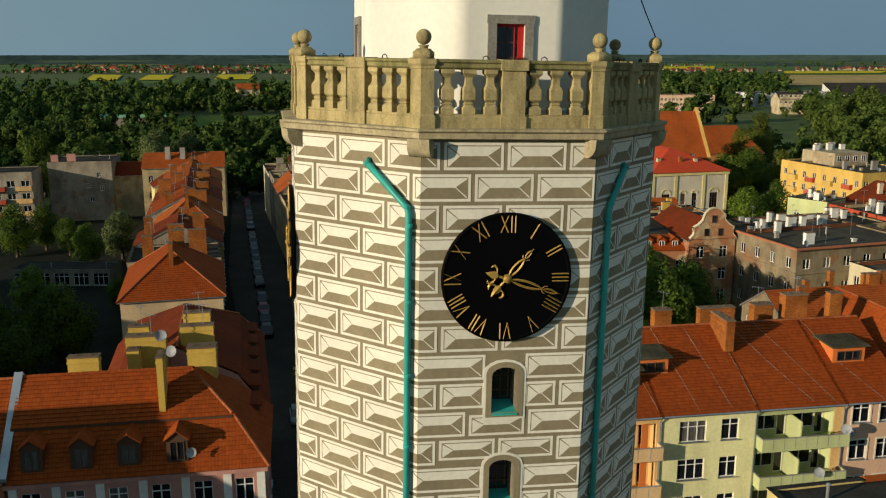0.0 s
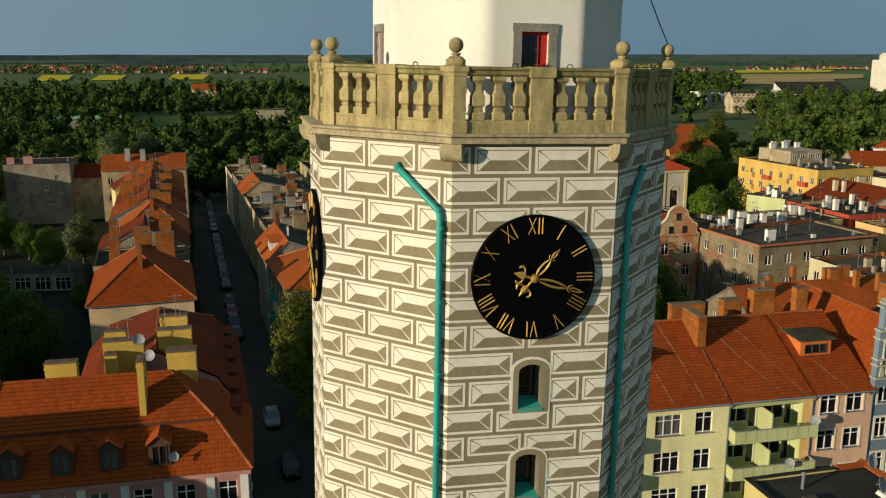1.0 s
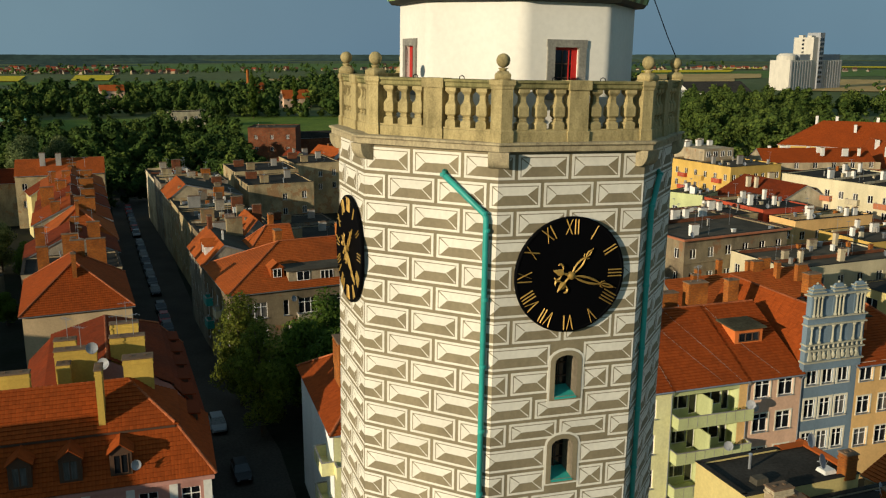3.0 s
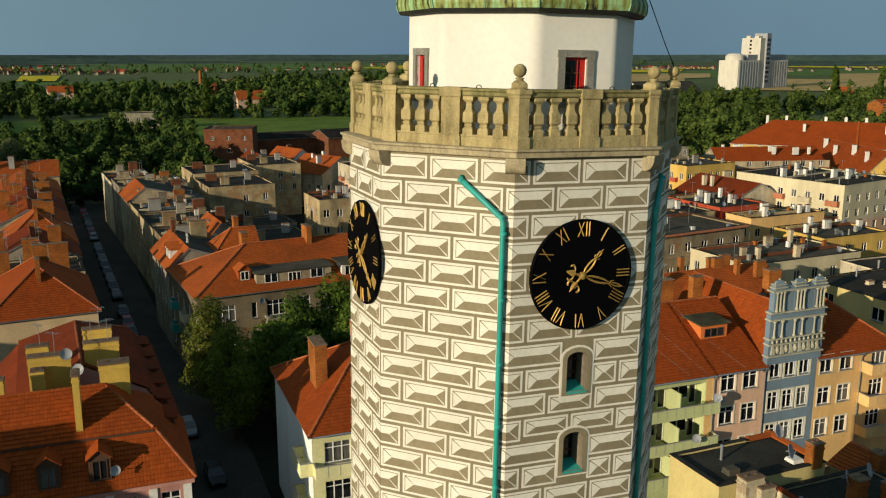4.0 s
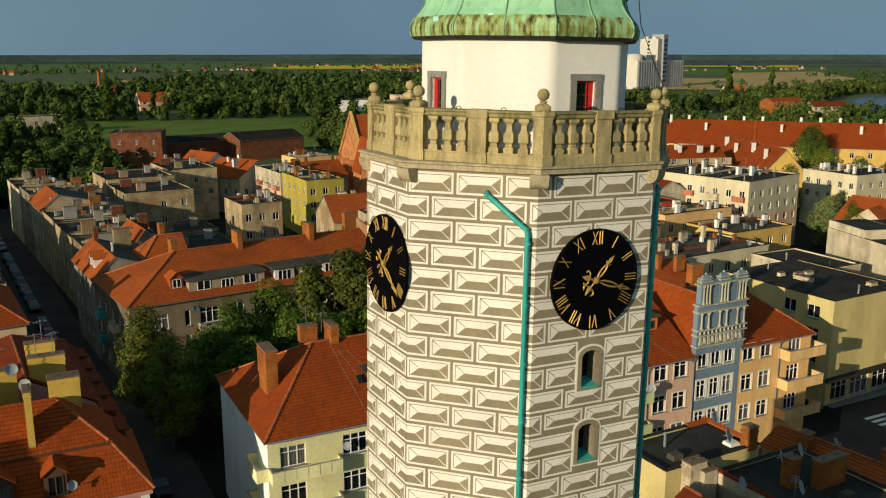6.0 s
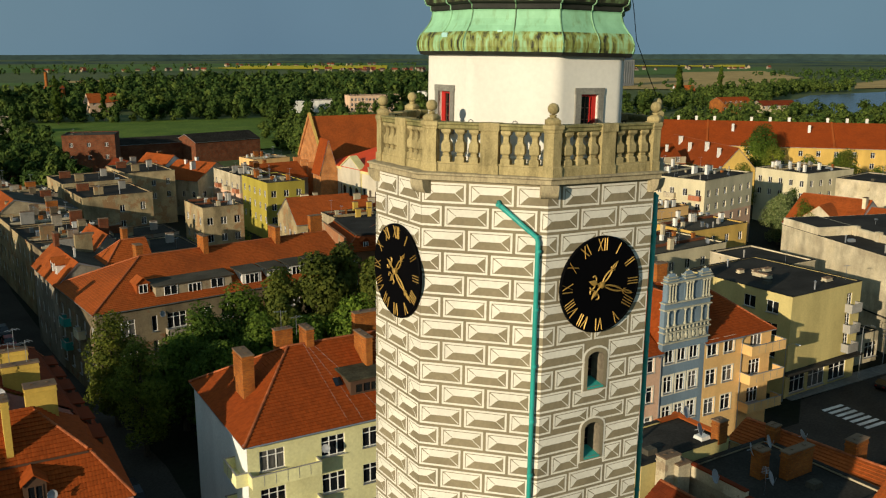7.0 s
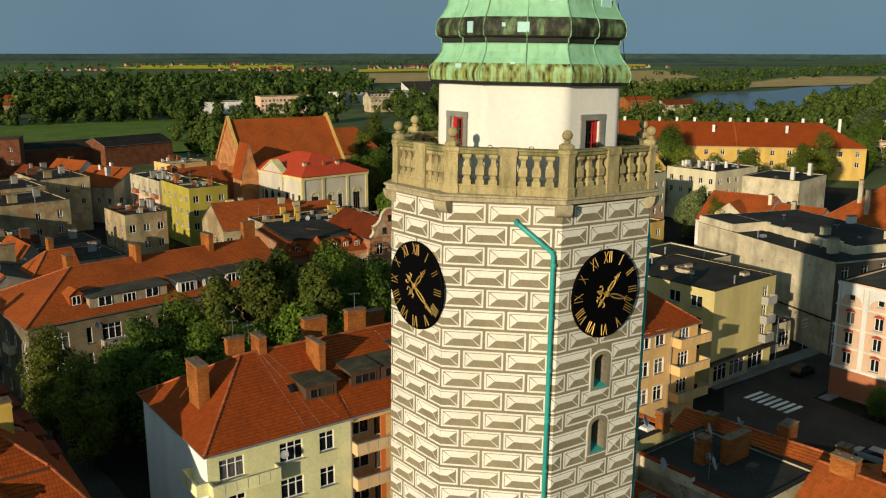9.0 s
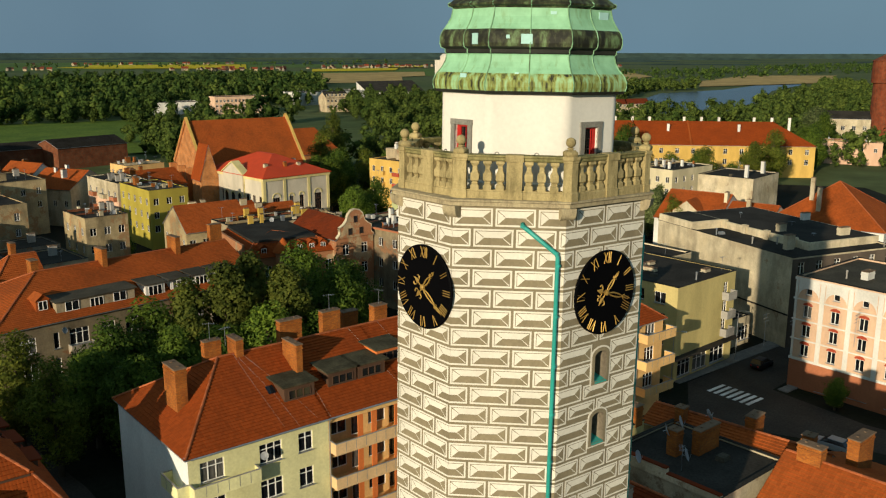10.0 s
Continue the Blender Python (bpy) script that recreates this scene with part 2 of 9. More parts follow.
STONE = stone_mat("weathered_sandstone", (0.43, 0.345, 0.165), (0.235, 0.19, 0.088), (0.085, 0.09, 0.036), 0.53)
STONE_G = stone_mat("mossy_sandstone", (0.33, 0.285, 0.125), (0.16, 0.15, 0.06), (0.07, 0.08, 0.03), 0.50)
STONE_C = stone_mat("grey_cornice_stone", (0.44, 0.37, 0.225), (0.23, 0.19, 0.12), (0.15, 0.13, 0.085), 0.53)
STONE_D = surf("dark_sandstone", (0.24, 0.20, 0.14), 0.92, 0.45, 0.25, 1.1, 8, bump=0.45, vary=0.1)
GRANITE = surf("grey_stone_surround", (0.26, 0.25, 0.21), 0.9, 0.25, 0.3, 1.5, 14, bump=0.5)
COPPER = copper_mat("verdigris", (0.27, 0.53, 0.33), (0.22, 0.40, 0.22), (0.09, 0.12, 0.06), 0.68)
COPPER_D = copper_mat("streaked_verdigris", (0.29, 0.50, 0.27), (0.24, 0.27, 0.065), (0.020, 0.021, 0.012), 0.515, 1.5, 0.5)
COPPER_O = copper_mat("blackened_verdigris", (0.14, 0.22, 0.10), (0.058, 0.068, 0.030), (0.017, 0.018, 0.011), 0.45, 0.9, 1.3)
SEAM = copper_mat("seam_verdigris", (0.22, 0.42, 0.25), (0.15, 0.26, 0.14), (0.06, 0.09, 0.045), 0.58, 0.6, 1.6)
COPPER_GAP = surf("shadow_gap_copper", (0.03, 0.032, 0.024), 0.7, 0.4, 0.2, 1.5, 9)
COPPER_N = surf("new_copper_patch", (0.40, 0.66, 0.60), 0.5, 0.12, 0.08)
PIPE = surf("turquoise_downpipe", (0.03, 0.36, 0.30), 0.45, 0.25, 0.12, 0.8, 6, bump=0.05, spec=0.4)
BLACK = surf("black_clock_enamel", (0.0025, 0.0025, 0.003), 0.6, 0.2, 0.1, bump=0.02, spec=0.03)
GOLD = surf("gilding", (0.50, 0.31, 0.075), 0.5, 0.3, 0.15, 1.5, 12, metal=0.3, bump=0.1)
RED = surf("red_window_paint", (0.42, 0.02, 0.015), 0.5, 0.15, 0.08)
GLASS = glass_mat("window_glass")
PVC = surf("white_window_frame", (0.76, 0.74, 0.69), 0.5, 0.08, 0.05, bump=0.0)
BROWNW = surf("brown_window_frame", (0.09, 0.05, 0.03), 0.6, 0.1, 0.05, bump=0.0)
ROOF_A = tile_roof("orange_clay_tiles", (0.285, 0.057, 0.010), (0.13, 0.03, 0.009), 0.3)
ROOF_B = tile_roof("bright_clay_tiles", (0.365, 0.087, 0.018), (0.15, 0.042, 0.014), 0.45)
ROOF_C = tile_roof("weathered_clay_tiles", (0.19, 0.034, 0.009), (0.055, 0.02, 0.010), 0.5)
ROOF_R = surf("red_sheet_metal", (0.52, 0.055, 0.012), 0.7, 0.12, 0.08, bump=0.0)
RIDGE = surf("clay_ridge_tiles", (0.40, 0.11, 0.035), 0.8, 0.3, 0.2, bump=0.1, vary=0.2)
TAR = surf("tar_roof_felt", (0.046, 0.042, 0.035), 0.95, 0.35, 0.3, 0.25, 5, streak=False, spec=0.05)
TAR_G = surf("grey_roof_felt", (0.088, 0.078, 0.058), 0.95, 0.35, 0.25, 0.25, 5, streak=False, spec=0.05)
METAL = surf("zinc_flashing", (0.42, 0.44, 0.46), 0.4, 0.25, 0.1, metal=0.7)
BRICK = brick_mat("chimney_brick", (0.46, 0.15, 0.022), (0.20, 0.10, 0.035), (0.31, 0.088, 0.016))
BRICK_D = brick_mat("old_red_brick", (0.25, 0.075, 0.028), (0.14, 0.09, 0.05), (0.15, 0.045, 0.02))
CAPSTONE = surf("sooty_capstone", (0.19, 0.12, 0.07), 0.9, 0.3, 0.2)
CONC = surf("concrete", (0.36, 0.34, 0.30), 0.9, 0.35, 0.15)
ASPHALT = ground_mat("asphalt", [(0.038, 0.033, 0.027), (0.058, 0.050, 0.041)], 0.2, 4)
PAVE = ground_mat("paving", [(0.15, 0.145, 0.135), (0.22, 0.21, 0.19)], 0.3, 3)
GRASS = ground_mat("grass", [(0.065, 0.115, 0.014), (0.125, 0.175, 0.024)], 0.06, 0.7)
# near-black: the shade between the houses is put into this ground colour
TOWN_GROUND = ground_mat("shade_dark_yard_ground", [(0.007, 0.010, 0.004), (0.016, 0.017, 0.012), (0.009, 0.013, 0.005)], 0.08, 1.5)


def paint(name, col, big=0.22, stain=None, small=0.1):
    return surf(name, col, 0.9, big, small, 0.3, 5, stain=stain, bump=0.08)


def old_render(name, col, dark, under, amount=0.6, soot=0.5):
    """Old house render: broad stains, streaks down from the top, pieces fallen off to the brick or mortar below."""
    m, nt, b = nodes_of(name, 0.93, 0, 0.1)
    broad, run, fine, fall = noise_at(nt, 0.22, 6, None, 0.6), noise_at(nt, 0.55, 7, (1.0, 1.0, 0.34), 0.66), noise_at(nt, 6.0, 6, None, 0.65), noise_at(nt, 0.34, 9, None, 0.70)
    r1 = ramp(nt, broad, 0, [(0.36, dark), (0.60, col)])
    r2 = ramp(nt, run, 0, [(0.32, (1 - soot * 0.7,) * 3), (0.52, (1.0, 1.0, 1.0)), (0.68, (1.14, 1.12, 1.06))])
    r3 = ramp(nt, fine, 0, [(0.3, (0.78, 0.78, 0.78)), (0.7, (1.12, 1.12, 1.12))])
    r4 = ramp(nt, fall, 0, [(amount - 0.045, (0, 0, 0)), (amount - 0.02, (0.85, 0.85, 0.85))])
    m1, m2, m3 = node(nt, "ShaderNodeMix", blend="MULTIPLY"), node(nt, "ShaderNodeMix", blend="MIX"), node(nt, "ShaderNodeMix", blend="MULTIPLY")
    m1.inputs[0].default_value = m3.inputs[0].default_value = 1.0
    m2.inputs[7].default_value = (*under, 1)
    link(nt, r1, 0, m1, 6), link(nt, r2, 0, m1, 7), link(nt, r4, 0, m2, 0), link(nt, m1, 2, m2, 6), link(nt, m2, 2, m3, 6), link(nt, r3, 0, m3, 7)
    info, mr, hs = nt.nodes.new("ShaderNodeObjectInfo"), nt.nodes.new("ShaderNodeMapRange"), nt.nodes.new("ShaderNodeHueSaturation")
    mr.inputs[3].default_value, mr.inputs[4].default_value = 0.80, 1.15
    link(nt, info, 5, mr, 0), link(nt, mr, 0, hs, 2), link(nt, m3, 2, hs, 4), link(nt, hs, 0, b, 0)
    bp = nt.nodes.new("ShaderNodeBump")
    bp.inputs["Strength"].default_value, bp.inputs["Distance"].default_value = 0.3, 0.03
    link(nt, fine, 0, bp, "Height"), link(nt, bp, 0, b, "Normal")
    return m


W_CREAM = paint("pale_lime_plaster", (0.80, 0.76, 0.40))
W_GREEN = paint("pale_green_plaster", (0.52, 0.56, 0.27))
W_PINK = paint("salmon_plaster", (0.72, 0.46, 0.31))
W_BLUE = paint("blue_grey_plaster", (0.155, 0.215, 0.262))
W_ORANGE = paint("ochre_orange_plaster", (0.74, 0.46, 0.18))
W_ORA2 = paint("deep_orange_plaster", (0.62, 0.17, 0.04))
W_YELLOW = paint("yellow_plaster", (0.44, 0.355, 0.055))
W_LEMON = paint("lemon_plaster", (0.68, 0.58, 0.26))
W_PEACH = paint("peach_plaster", (0.70, 0.47, 0.31))
W_WHITE = paint("white_plaster", (0.72, 0.70, 0.63))
W_GREY = old_render("grey_render", (0.34, 0.295, 0.225), (0.21, 0.18, 0.135), (0.26, 0.15, 0.085), 0.62)
W_BROWN = old_render("brown_stained_render", (0.445, 0.35, 0.195), (0.26, 0.205, 0.115), (0.33, 0.19, 0.09), 0.59)
W_BEIGE = old_render("beige_render", (0.50, 0.41, 0.265), (0.34, 0.27, 0.17), (0.34, 0.20, 0.11), 0.63)
W_OLDW = old_render("stained_white_render", (0.58, 0.50, 0.345), (0.40, 0.335, 0.215), (0.30, 0.225, 0.14), 0.64, 0.4)
W_OCHRE = paint("ochre_plaster", (0.62, 0.40, 0.10))
CHURCH_BRICK = brick_mat("orange_church_brick", (0.62, 0.26, 0.08), (0.38, 0.22, 0.11), (0.48, 0.18, 0.055))
MOSSY = surf("mossy_roof_felt", (0.085, 0.075, 0.045), 0.9, 0.4, 0.3, 0.6, 5, streak=False, spec=0.05)
W_DARK = old_render("dark_tenement_render", (0.255, 0.205, 0.125), (0.15, 0.115, 0.075), (0.24, 0.12, 0.06), 0.62)
W_PALE = paint("pale_cream_render", (0.62, 0.545, 0.35))
W_ROSE = paint("rose_plaster", (0.50, 0.25, 0.20))
W_SAND = paint("sand_plaster", (0.60, 0.44, 0.25))
W_HALL = paint("cream_hall_plaster", (0.60, 0.535, 0.41))
W_SIDE = paint("white_side_render", (0.80, 0.81, 0.77), 0.12)
W_RUIN = old_render("crumbling_brick_render", (0.42, 0.31, 0.18), (0.25, 0.17, 0.10), (0.34, 0.135, 0.06), 0.505)
W_RED = paint("red_plaster", (0.42, 0.07, 0.03))
W_TERRA = paint("terracotta_plaster", (0.42, 0.15, 0.07))
W_FIRE = old_render("weathered_firewall_render", (0.72, 0.62, 0.42), (0.49, 0.41, 0.27), (0.46, 0.28, 0.15), 0.70, 0.45)
W_YELH = paint("warm_yellow_plaster", (0.58, 0.475, 0.19))
W_MUST = paint("mustard_chimney_plaster", (0.60, 0.40, 0.08))


# ---- mesh tools ----
class Shape:
    """Collects faces and makes one mesh object of them."""

    def __init__(self):
        self.v, self.f, self.m, self.uv = [], [], [], []

    def face(self, pts, mi=0, uv=None):
        k = len(self.v)
        self.v += [tuple(p) for p in pts]
        self.f.append(tuple(range(k, k + len(pts))))
        self.m.append(mi)
        self.uv.append(uv or [(0.0, 0.0)] * len(pts))

    def box(self, x0, y0, z0, x1, y1, z1, mi=0, tm=None):
        c = [(x0, y0, z0), (x1, y0, z0), (x1, y1, z0), (x0, y1, z0), (x0, y0, z1), (x1, y0, z1), (x1, y1, z1), (x0, y1, z1)]
        if tm is not None:
            c = [tm @ Vector(p) for p in c]
        for q in ((0, 3, 2, 1), (4, 5, 6, 7), (0, 1, 5, 4), (1, 2, 6, 5), (2, 3, 7, 6), (3, 0, 4, 7)):
            self.face([c[i] for i in q], mi)

    def taper(self, x0, y0, z0, x1, y1, z1, inset, mi=0, tm=None):
        i = inset
        c = [(x0, y0, z0), (x1, y0, z0), (x1, y1, z0), (x0, y1, z0), (x0 + i, y0 + i, z1), (x1 - i, y0 + i, z1), (x1 - i, y1 - i, z1), (x0 + i, y1 - i, z1)]
        if tm is not None:
            c = [tm @ Vector(p) for p in c]
        for q in ((0, 3, 2, 1), (4, 5, 6, 7), (0, 1, 5, 4), (1, 2, 6, 5), (2, 3, 7, 6), (3, 0, 4, 7)):
            self.face([c[j] for j in q], mi)

    def rings(self, rings, mi=0, cap0=True, cap1=True, closed=True, mis=None):
        n = len(rings[0])
        k = len(self.v)
        for r in rings:
            self.v += [tuple(p) for p in r]
        for j in range(len(rings) - 1):
            for i in range(n if closed else n - 1):
                a, b = k + j * n + i, k + j * n + (i + 1) % n
                self.f.append((a, b, b + n, a + n))
                self.m.append(mis[j] if mis else mi)
                self.uv.append([(0.0, 0.0)] * 4)
        for on, o in ((cap0, 0), (cap1, (len(rings) - 1) * n)):
            if on:
                idx = [k + o + i for i in range(n)]
                self.f.append(tuple(reversed(idx)) if o == 0 else tuple(idx))
                self.m.append(mi)
                self.uv.append([(0.0, 0.0)] * n)

    def lathe(self, prof, x=0, y=0, n=12, mi=0, tm=None, turn=0.0):
        rr = []
        for r, z in prof:
            ring = [Vector((x + r * math.cos(turn + math.tau * i / n), y + r * math.sin(turn + math.tau * i / n), z)) for i in range(n)]
            rr.append([tm @ p for p in ring] if tm is not None else ring)
        self.rings(rr, mi)

    def tube(self, pts, r, n=8, mi=0):
        pts = [Vector(p) for p in pts]
        rr = []
        for i, p in enumerate(pts):
            d = (pts[min(i + 1, len(pts) - 1)] - pts[max(i - 1, 0)]).normalized()
            a = d.cross(Vector((0, 0, 1)))
            a = a.normalized() if a.length > 1e-3 else Vector((1, 0, 0))
            b = d.cross(a)
            rr.append([p + r * (a * math.cos(math.tau * k / n) + b * math.sin(math.tau * k / n)) for k in range(n)])
        self.rings(rr, mi)

    def prism(self, poly, z0, z1, mi=0, tm=None):
        lo, hi = [Vector((x, y, z0)) for x, y in poly], [Vector((x, y, z1)) for x, y in poly]
        if tm is not None:
            lo, hi = [tm @ p for p in lo], [tm @ p for p in hi]
        self.rings([lo, hi], mi)

    def mesh(self, name, mats, smooth=False):
        me = bpy.data.meshes.new(name)
        seen, order, remap = {}, [], []
        for p in self.v:                       # join corners that lie in one place
            k = (round(p[0], 4), round(p[1], 4), round(p[2], 4))
            if k not in seen:
                seen[k] = len(order)
                order.append(p)
            remap.append(seen[k])
        keep = [i for i, f in enumerate(self.f) if len({remap[j] for j in f}) == len(f)]
        self.f, self.m, self.uv = [tuple(remap[j] for j in self.f[i]) for i in keep], [self.m[i] for i in keep], [self.uv[i] for i in keep]
        me.from_pydata(order, [], self.f)
        for q in mats:
            me.materials.append(q)
        me.polygons.foreach_set("material_index", self.m)
        if any(c != (0.0, 0.0) for u in self.uv for c in u[:2]):
            layer = me.uv_layers.new(name="UVMap")
            layer.data.foreach_set("uv", [c for u in self.uv for p in u for c in p])
        if smooth:
            me.polygons.foreach_set("use_smooth", [True] * len(self.f))
        me.update()
        return me


def put(name, me, parent=None, m=None, label=""):
    ob = new(name, me)
    if parent is not None:
        ob.parent = parent
    if m is not None:
        ob.matrix_basis = m
    if label:
        ob["label"] = label
    return ob


def part(name, shape, mats, parent, label="", smooth=False):
    """One mesh object out of a shape, under a thing or a part."""
    mats = mats if isinstance(mats, (list, tuple)) else [mats]
    return put(name, shape.mesh(name, mats, smooth), parent, None, label)


def thing(name, label, category, m=None, group="", kind=""):
    e = new(name)
    e.empty_display_size = 0.5
    if m is not None:
        e.matrix_basis = m
    return tagged(e, label, category, group, kind)


def solid(name, shape, mats, label, category, group="", kind="", smooth=False, m=None):
    ob = part(name, shape, mats, None, "", smooth)
    if m is not None:
        ob.matrix_basis = m
    return tagged(ob, label, category, group, kind)


def clip_poly(poly, axis, lo, hi):
    """Cut a convex polygon to a band along one axis."""
    for sign, lim in ((1, lo), (-1, hi)):
        out = []
        for i, p in enumerate(poly):
            q = poly[(i + 1) % len(poly)]
            a, b = sign * (p[axis] - lim), sign * (q[axis] - lim)
            if a >= -1e-9:
                out.append(p)
            if (a > 1e-9 and b < -1e-9) or (a < -1e-9 and b > 1e-9):
                t = a / (a - b)
                out.append(tuple(p[k] + (q[k] - p[k]) * t for k in range(len(p))))
        poly = out
        if len(poly) < 3:
            return []
    return poly


def offset_poly(poly, d):
    """Move each side of a closed anticlockwise polygon outwards by d."""
    n, out = len(poly), []
    for i in range(n):
        p0, p1, p2 = Vector(poly[i - 1]), Vector(poly[i]), Vector(poly[(i + 1) % n])
        e1, e2 = (p1 - p0).normalized(), (p2 - p1).normalized()
        n1, n2 = Vector((e1.y, -e1.x)), Vector((e2.y, -e2.x))
        k = (n1 + n2) / (1 + n1.dot(n2))
        out.append((p1.x + k.x * d, p1.y + k.y * d))
    return out


def sweep(shape, poly, prof, mi=0, caps=(True, True), mis=None):
    shape.rings([[(x, y, z) for x, y in offset_poly(poly, d)] for d, z in prof], mi, caps[0], caps[1], mis=mis)


# ---- houses ----
WINS = {}


def window_mesh(w, h, panes=2, frame_mat=None, arched=False):
    key = (round(w, 2), round(h, 2), panes, (frame_mat or PVC).name)
    if key not in WINS:
        f, g, s = Shape(), Shape(), Shape()
        t = 0.065
        f.box(-w / 2, 0.0, 0, -w / 2 + t, 0.07, h), f.box(w / 2 - t, 0.0, 0, w / 2, 0.07, h)
        f.box(-w / 2 + t, 0.0, 0, w / 2 - t, 0.07, t), f.box(-w / 2 + t, 0.0, h - t, w / 2 - t, 0.07, h)
        for k in range(1, panes):
            x = -w / 2 + w * k / panes
            f.box(x - 0.045, -0.01, t, x + 0.045, 0.06, h - t)
        if h > 1.7 and panes > 1:
            f.box(-w / 2 + t, 0.0, h * 0.7, w / 2 - t, 0.055, h * 0.7 + 0.06)
        g.face([(-w / 2 + t, 0.045, t), (w / 2 - t, 0.045, t), (w / 2 - t, 0.045, h - t), (-w / 2 + t, 0.045, h - t)])
        s.box(-w / 2 - 0.08, -0.24, -0.06, w / 2 + 0.08, 0.0, 0.0)
        WINS[key] = f.mesh("window", [frame_mat or PVC]), g.mesh("pane", [GLASS]), s.mesh("sill", [METAL])
    return WINS[key]


def put_window(parent, m, w, h, panes=2, frame_mat=None, sill=True):
    f, g, s = window_mesh(w, h, panes, frame_mat)
    ob = put("window", f, parent, m)
    put("pane", g, ob)
    if sill:
        put("sill", s, ob)
    return ob


def surround(root, holes, mat, t=0.13):
    """Raised plaster frames round the openings of a house front."""
    for u, z, w, h in holes:
        s = Shape()
        for x0, x1, z0, z1 in ((u - w / 2 - t, u - w / 2, z - t, z + h + t), (u + w / 2, u + w / 2 + t, z - t, z + h + t), (u - w / 2, u + w / 2, z + h, z + h + t), (u - w / 2, u + w / 2, z - t, z)):
            s.box(x0, -0.05, z0, x1, 0.0, z1)
        part("window_surround", s, mat, root)


def facade(sh, m, length, h, holes, z0=0.0, mi=0, deep=0.16):
    """A wall side in the plane of m with openings (u centre, z, w, h) and their reveals."""
    us, zs = {0.0, length}, {z0, h}
    for u, z, w, hh in holes:
        us |= {u - w / 2, u + w / 2}
        zs |= {z, z + hh}
    us, zs = sorted(us), sorted(zs)
    for a, b in zip(us, us[1:]):
        for c, d in zip(zs, zs[1:]):
            um, zm = (a + b) / 2, (c + d) / 2
            if any(abs(um - u) < w / 2 and z < zm < z + hh for u, z, w, hh in holes):
                continue
            sh.face([m @ Vector(p) for p in ((a, 0, c), (b, 0, c), (b, 0, d), (a, 0, d))], mi)
    for u, z, w, hh in holes:
        l, r, t = u - w / 2, u + w / 2, z + hh
        for q in (((l, 0, z), (l, 0, t), (l, deep, t), (l, deep, z)), ((r, 0, t), (r, 0, z), (r, deep, z), (r, deep, t)), ((l, 0, t), (r, 0, t), (r, deep, t), (l, deep, t)), ((r, 0, z), (l, 0, z), (l, deep, z), (r, deep, z))):
            sh.face([m @ Vector(p) for p in q], mi)


def slope(sh, p0, e, s, poly, mi=0, step=0.34, lift=0.075):
    """A tiled roof plane in overlapping rows. p0: origin on the eaves, e: along the eaves, s: up the slope; poly in (u, v) metres."""
    p0, e, s = Vector(p0), Vector(e).normalized(), Vector(s).normalized()
    n = e.cross(s).normalized()
    if n.z < 0:
        n = -n
    vmax = max(p[1] for p in poly)
    v = min(p[1] for p in poly)
    while v < vmax - 1e-3:
        q = clip_poly([(float(a), float(b)) for a, b in poly], 1, v, v + step)
        if len(q) >= 3:
            sh.face([p0 + e * a + s * b + n * (lift * (1 - (b - v) / step) + 0.012) for a, b in q], mi, [(a + 0.001, b + 0.001) for a, b in q])
            low = sorted([p for p in q if p[1] < v + 1e-6])
            if len(low) >= 2:
                a, b = low[0][0], low[-1][0]
                sh.face([p0 + e * a + s * v + n * 0.012, p0 + e * b + s * v + n * 0.012, p0 + e * b + s * v + n * (lift + 0.012), p0 + e * a + s * v + n * (lift + 0.012)], mi, [(a + 0.001, v + 0.001), (b, v), (b, v), (a, v)])
        v += step


def ridge_caps(parent, a, b, r=0.13, single=False, length=0.4):
    """A line of half-round ridge tiles from a to b."""
    a, b = Vector(a), Vector(b)
    n = max(1, round((b - a).length / length))
    d = (b - a) / n
    side = d.cross(Vector((0, 0, 1))).normalized()
    up = side.cross(d).normalized()
    if single:
        sh = Shape()
        l = d.length
        sh.rings([[(t, rr * math.cos(k), rr * math.sin(k)) for k in [math.pi * j / 5 for j in range(6)]] for t, rr in ((0, r * 1.12), (l * 0.85, r * 0.95), (l * 1.05, r * 0.9))], closed=False, cap0=False, cap1=False)
        me = sh.mesh("ridge_tile", [RIDGE])
        x = d.normalized()
        for k in range(n):
            p = a + d * k
            put("ridge_tile", me, parent, Matrix(((x.x, side.x, up.x, p.x), (x.y, side.y, up.y, p.y), (x.z, side.z, up.z, p.z), (0, 0, 0, 1))))
        return
    sh = Shape()
    for k in range(n):
        for t0, t1, r0, r1 in ((0, 1.04, r * 1.1, r * 0.9),):
            p, q = a + d * (k + t0), a + d * (k + t1)
            sh.rings([[c + side * rr * math.cos(g) + up * rr * math.sin(g) for g in [math.pi * j / 4 for j in range(5)]] for c, rr in ((p, r0), (q, r1))], closed=False, cap0=False, cap1=False)
    part("ridge_tiles", sh, RIDGE, parent)


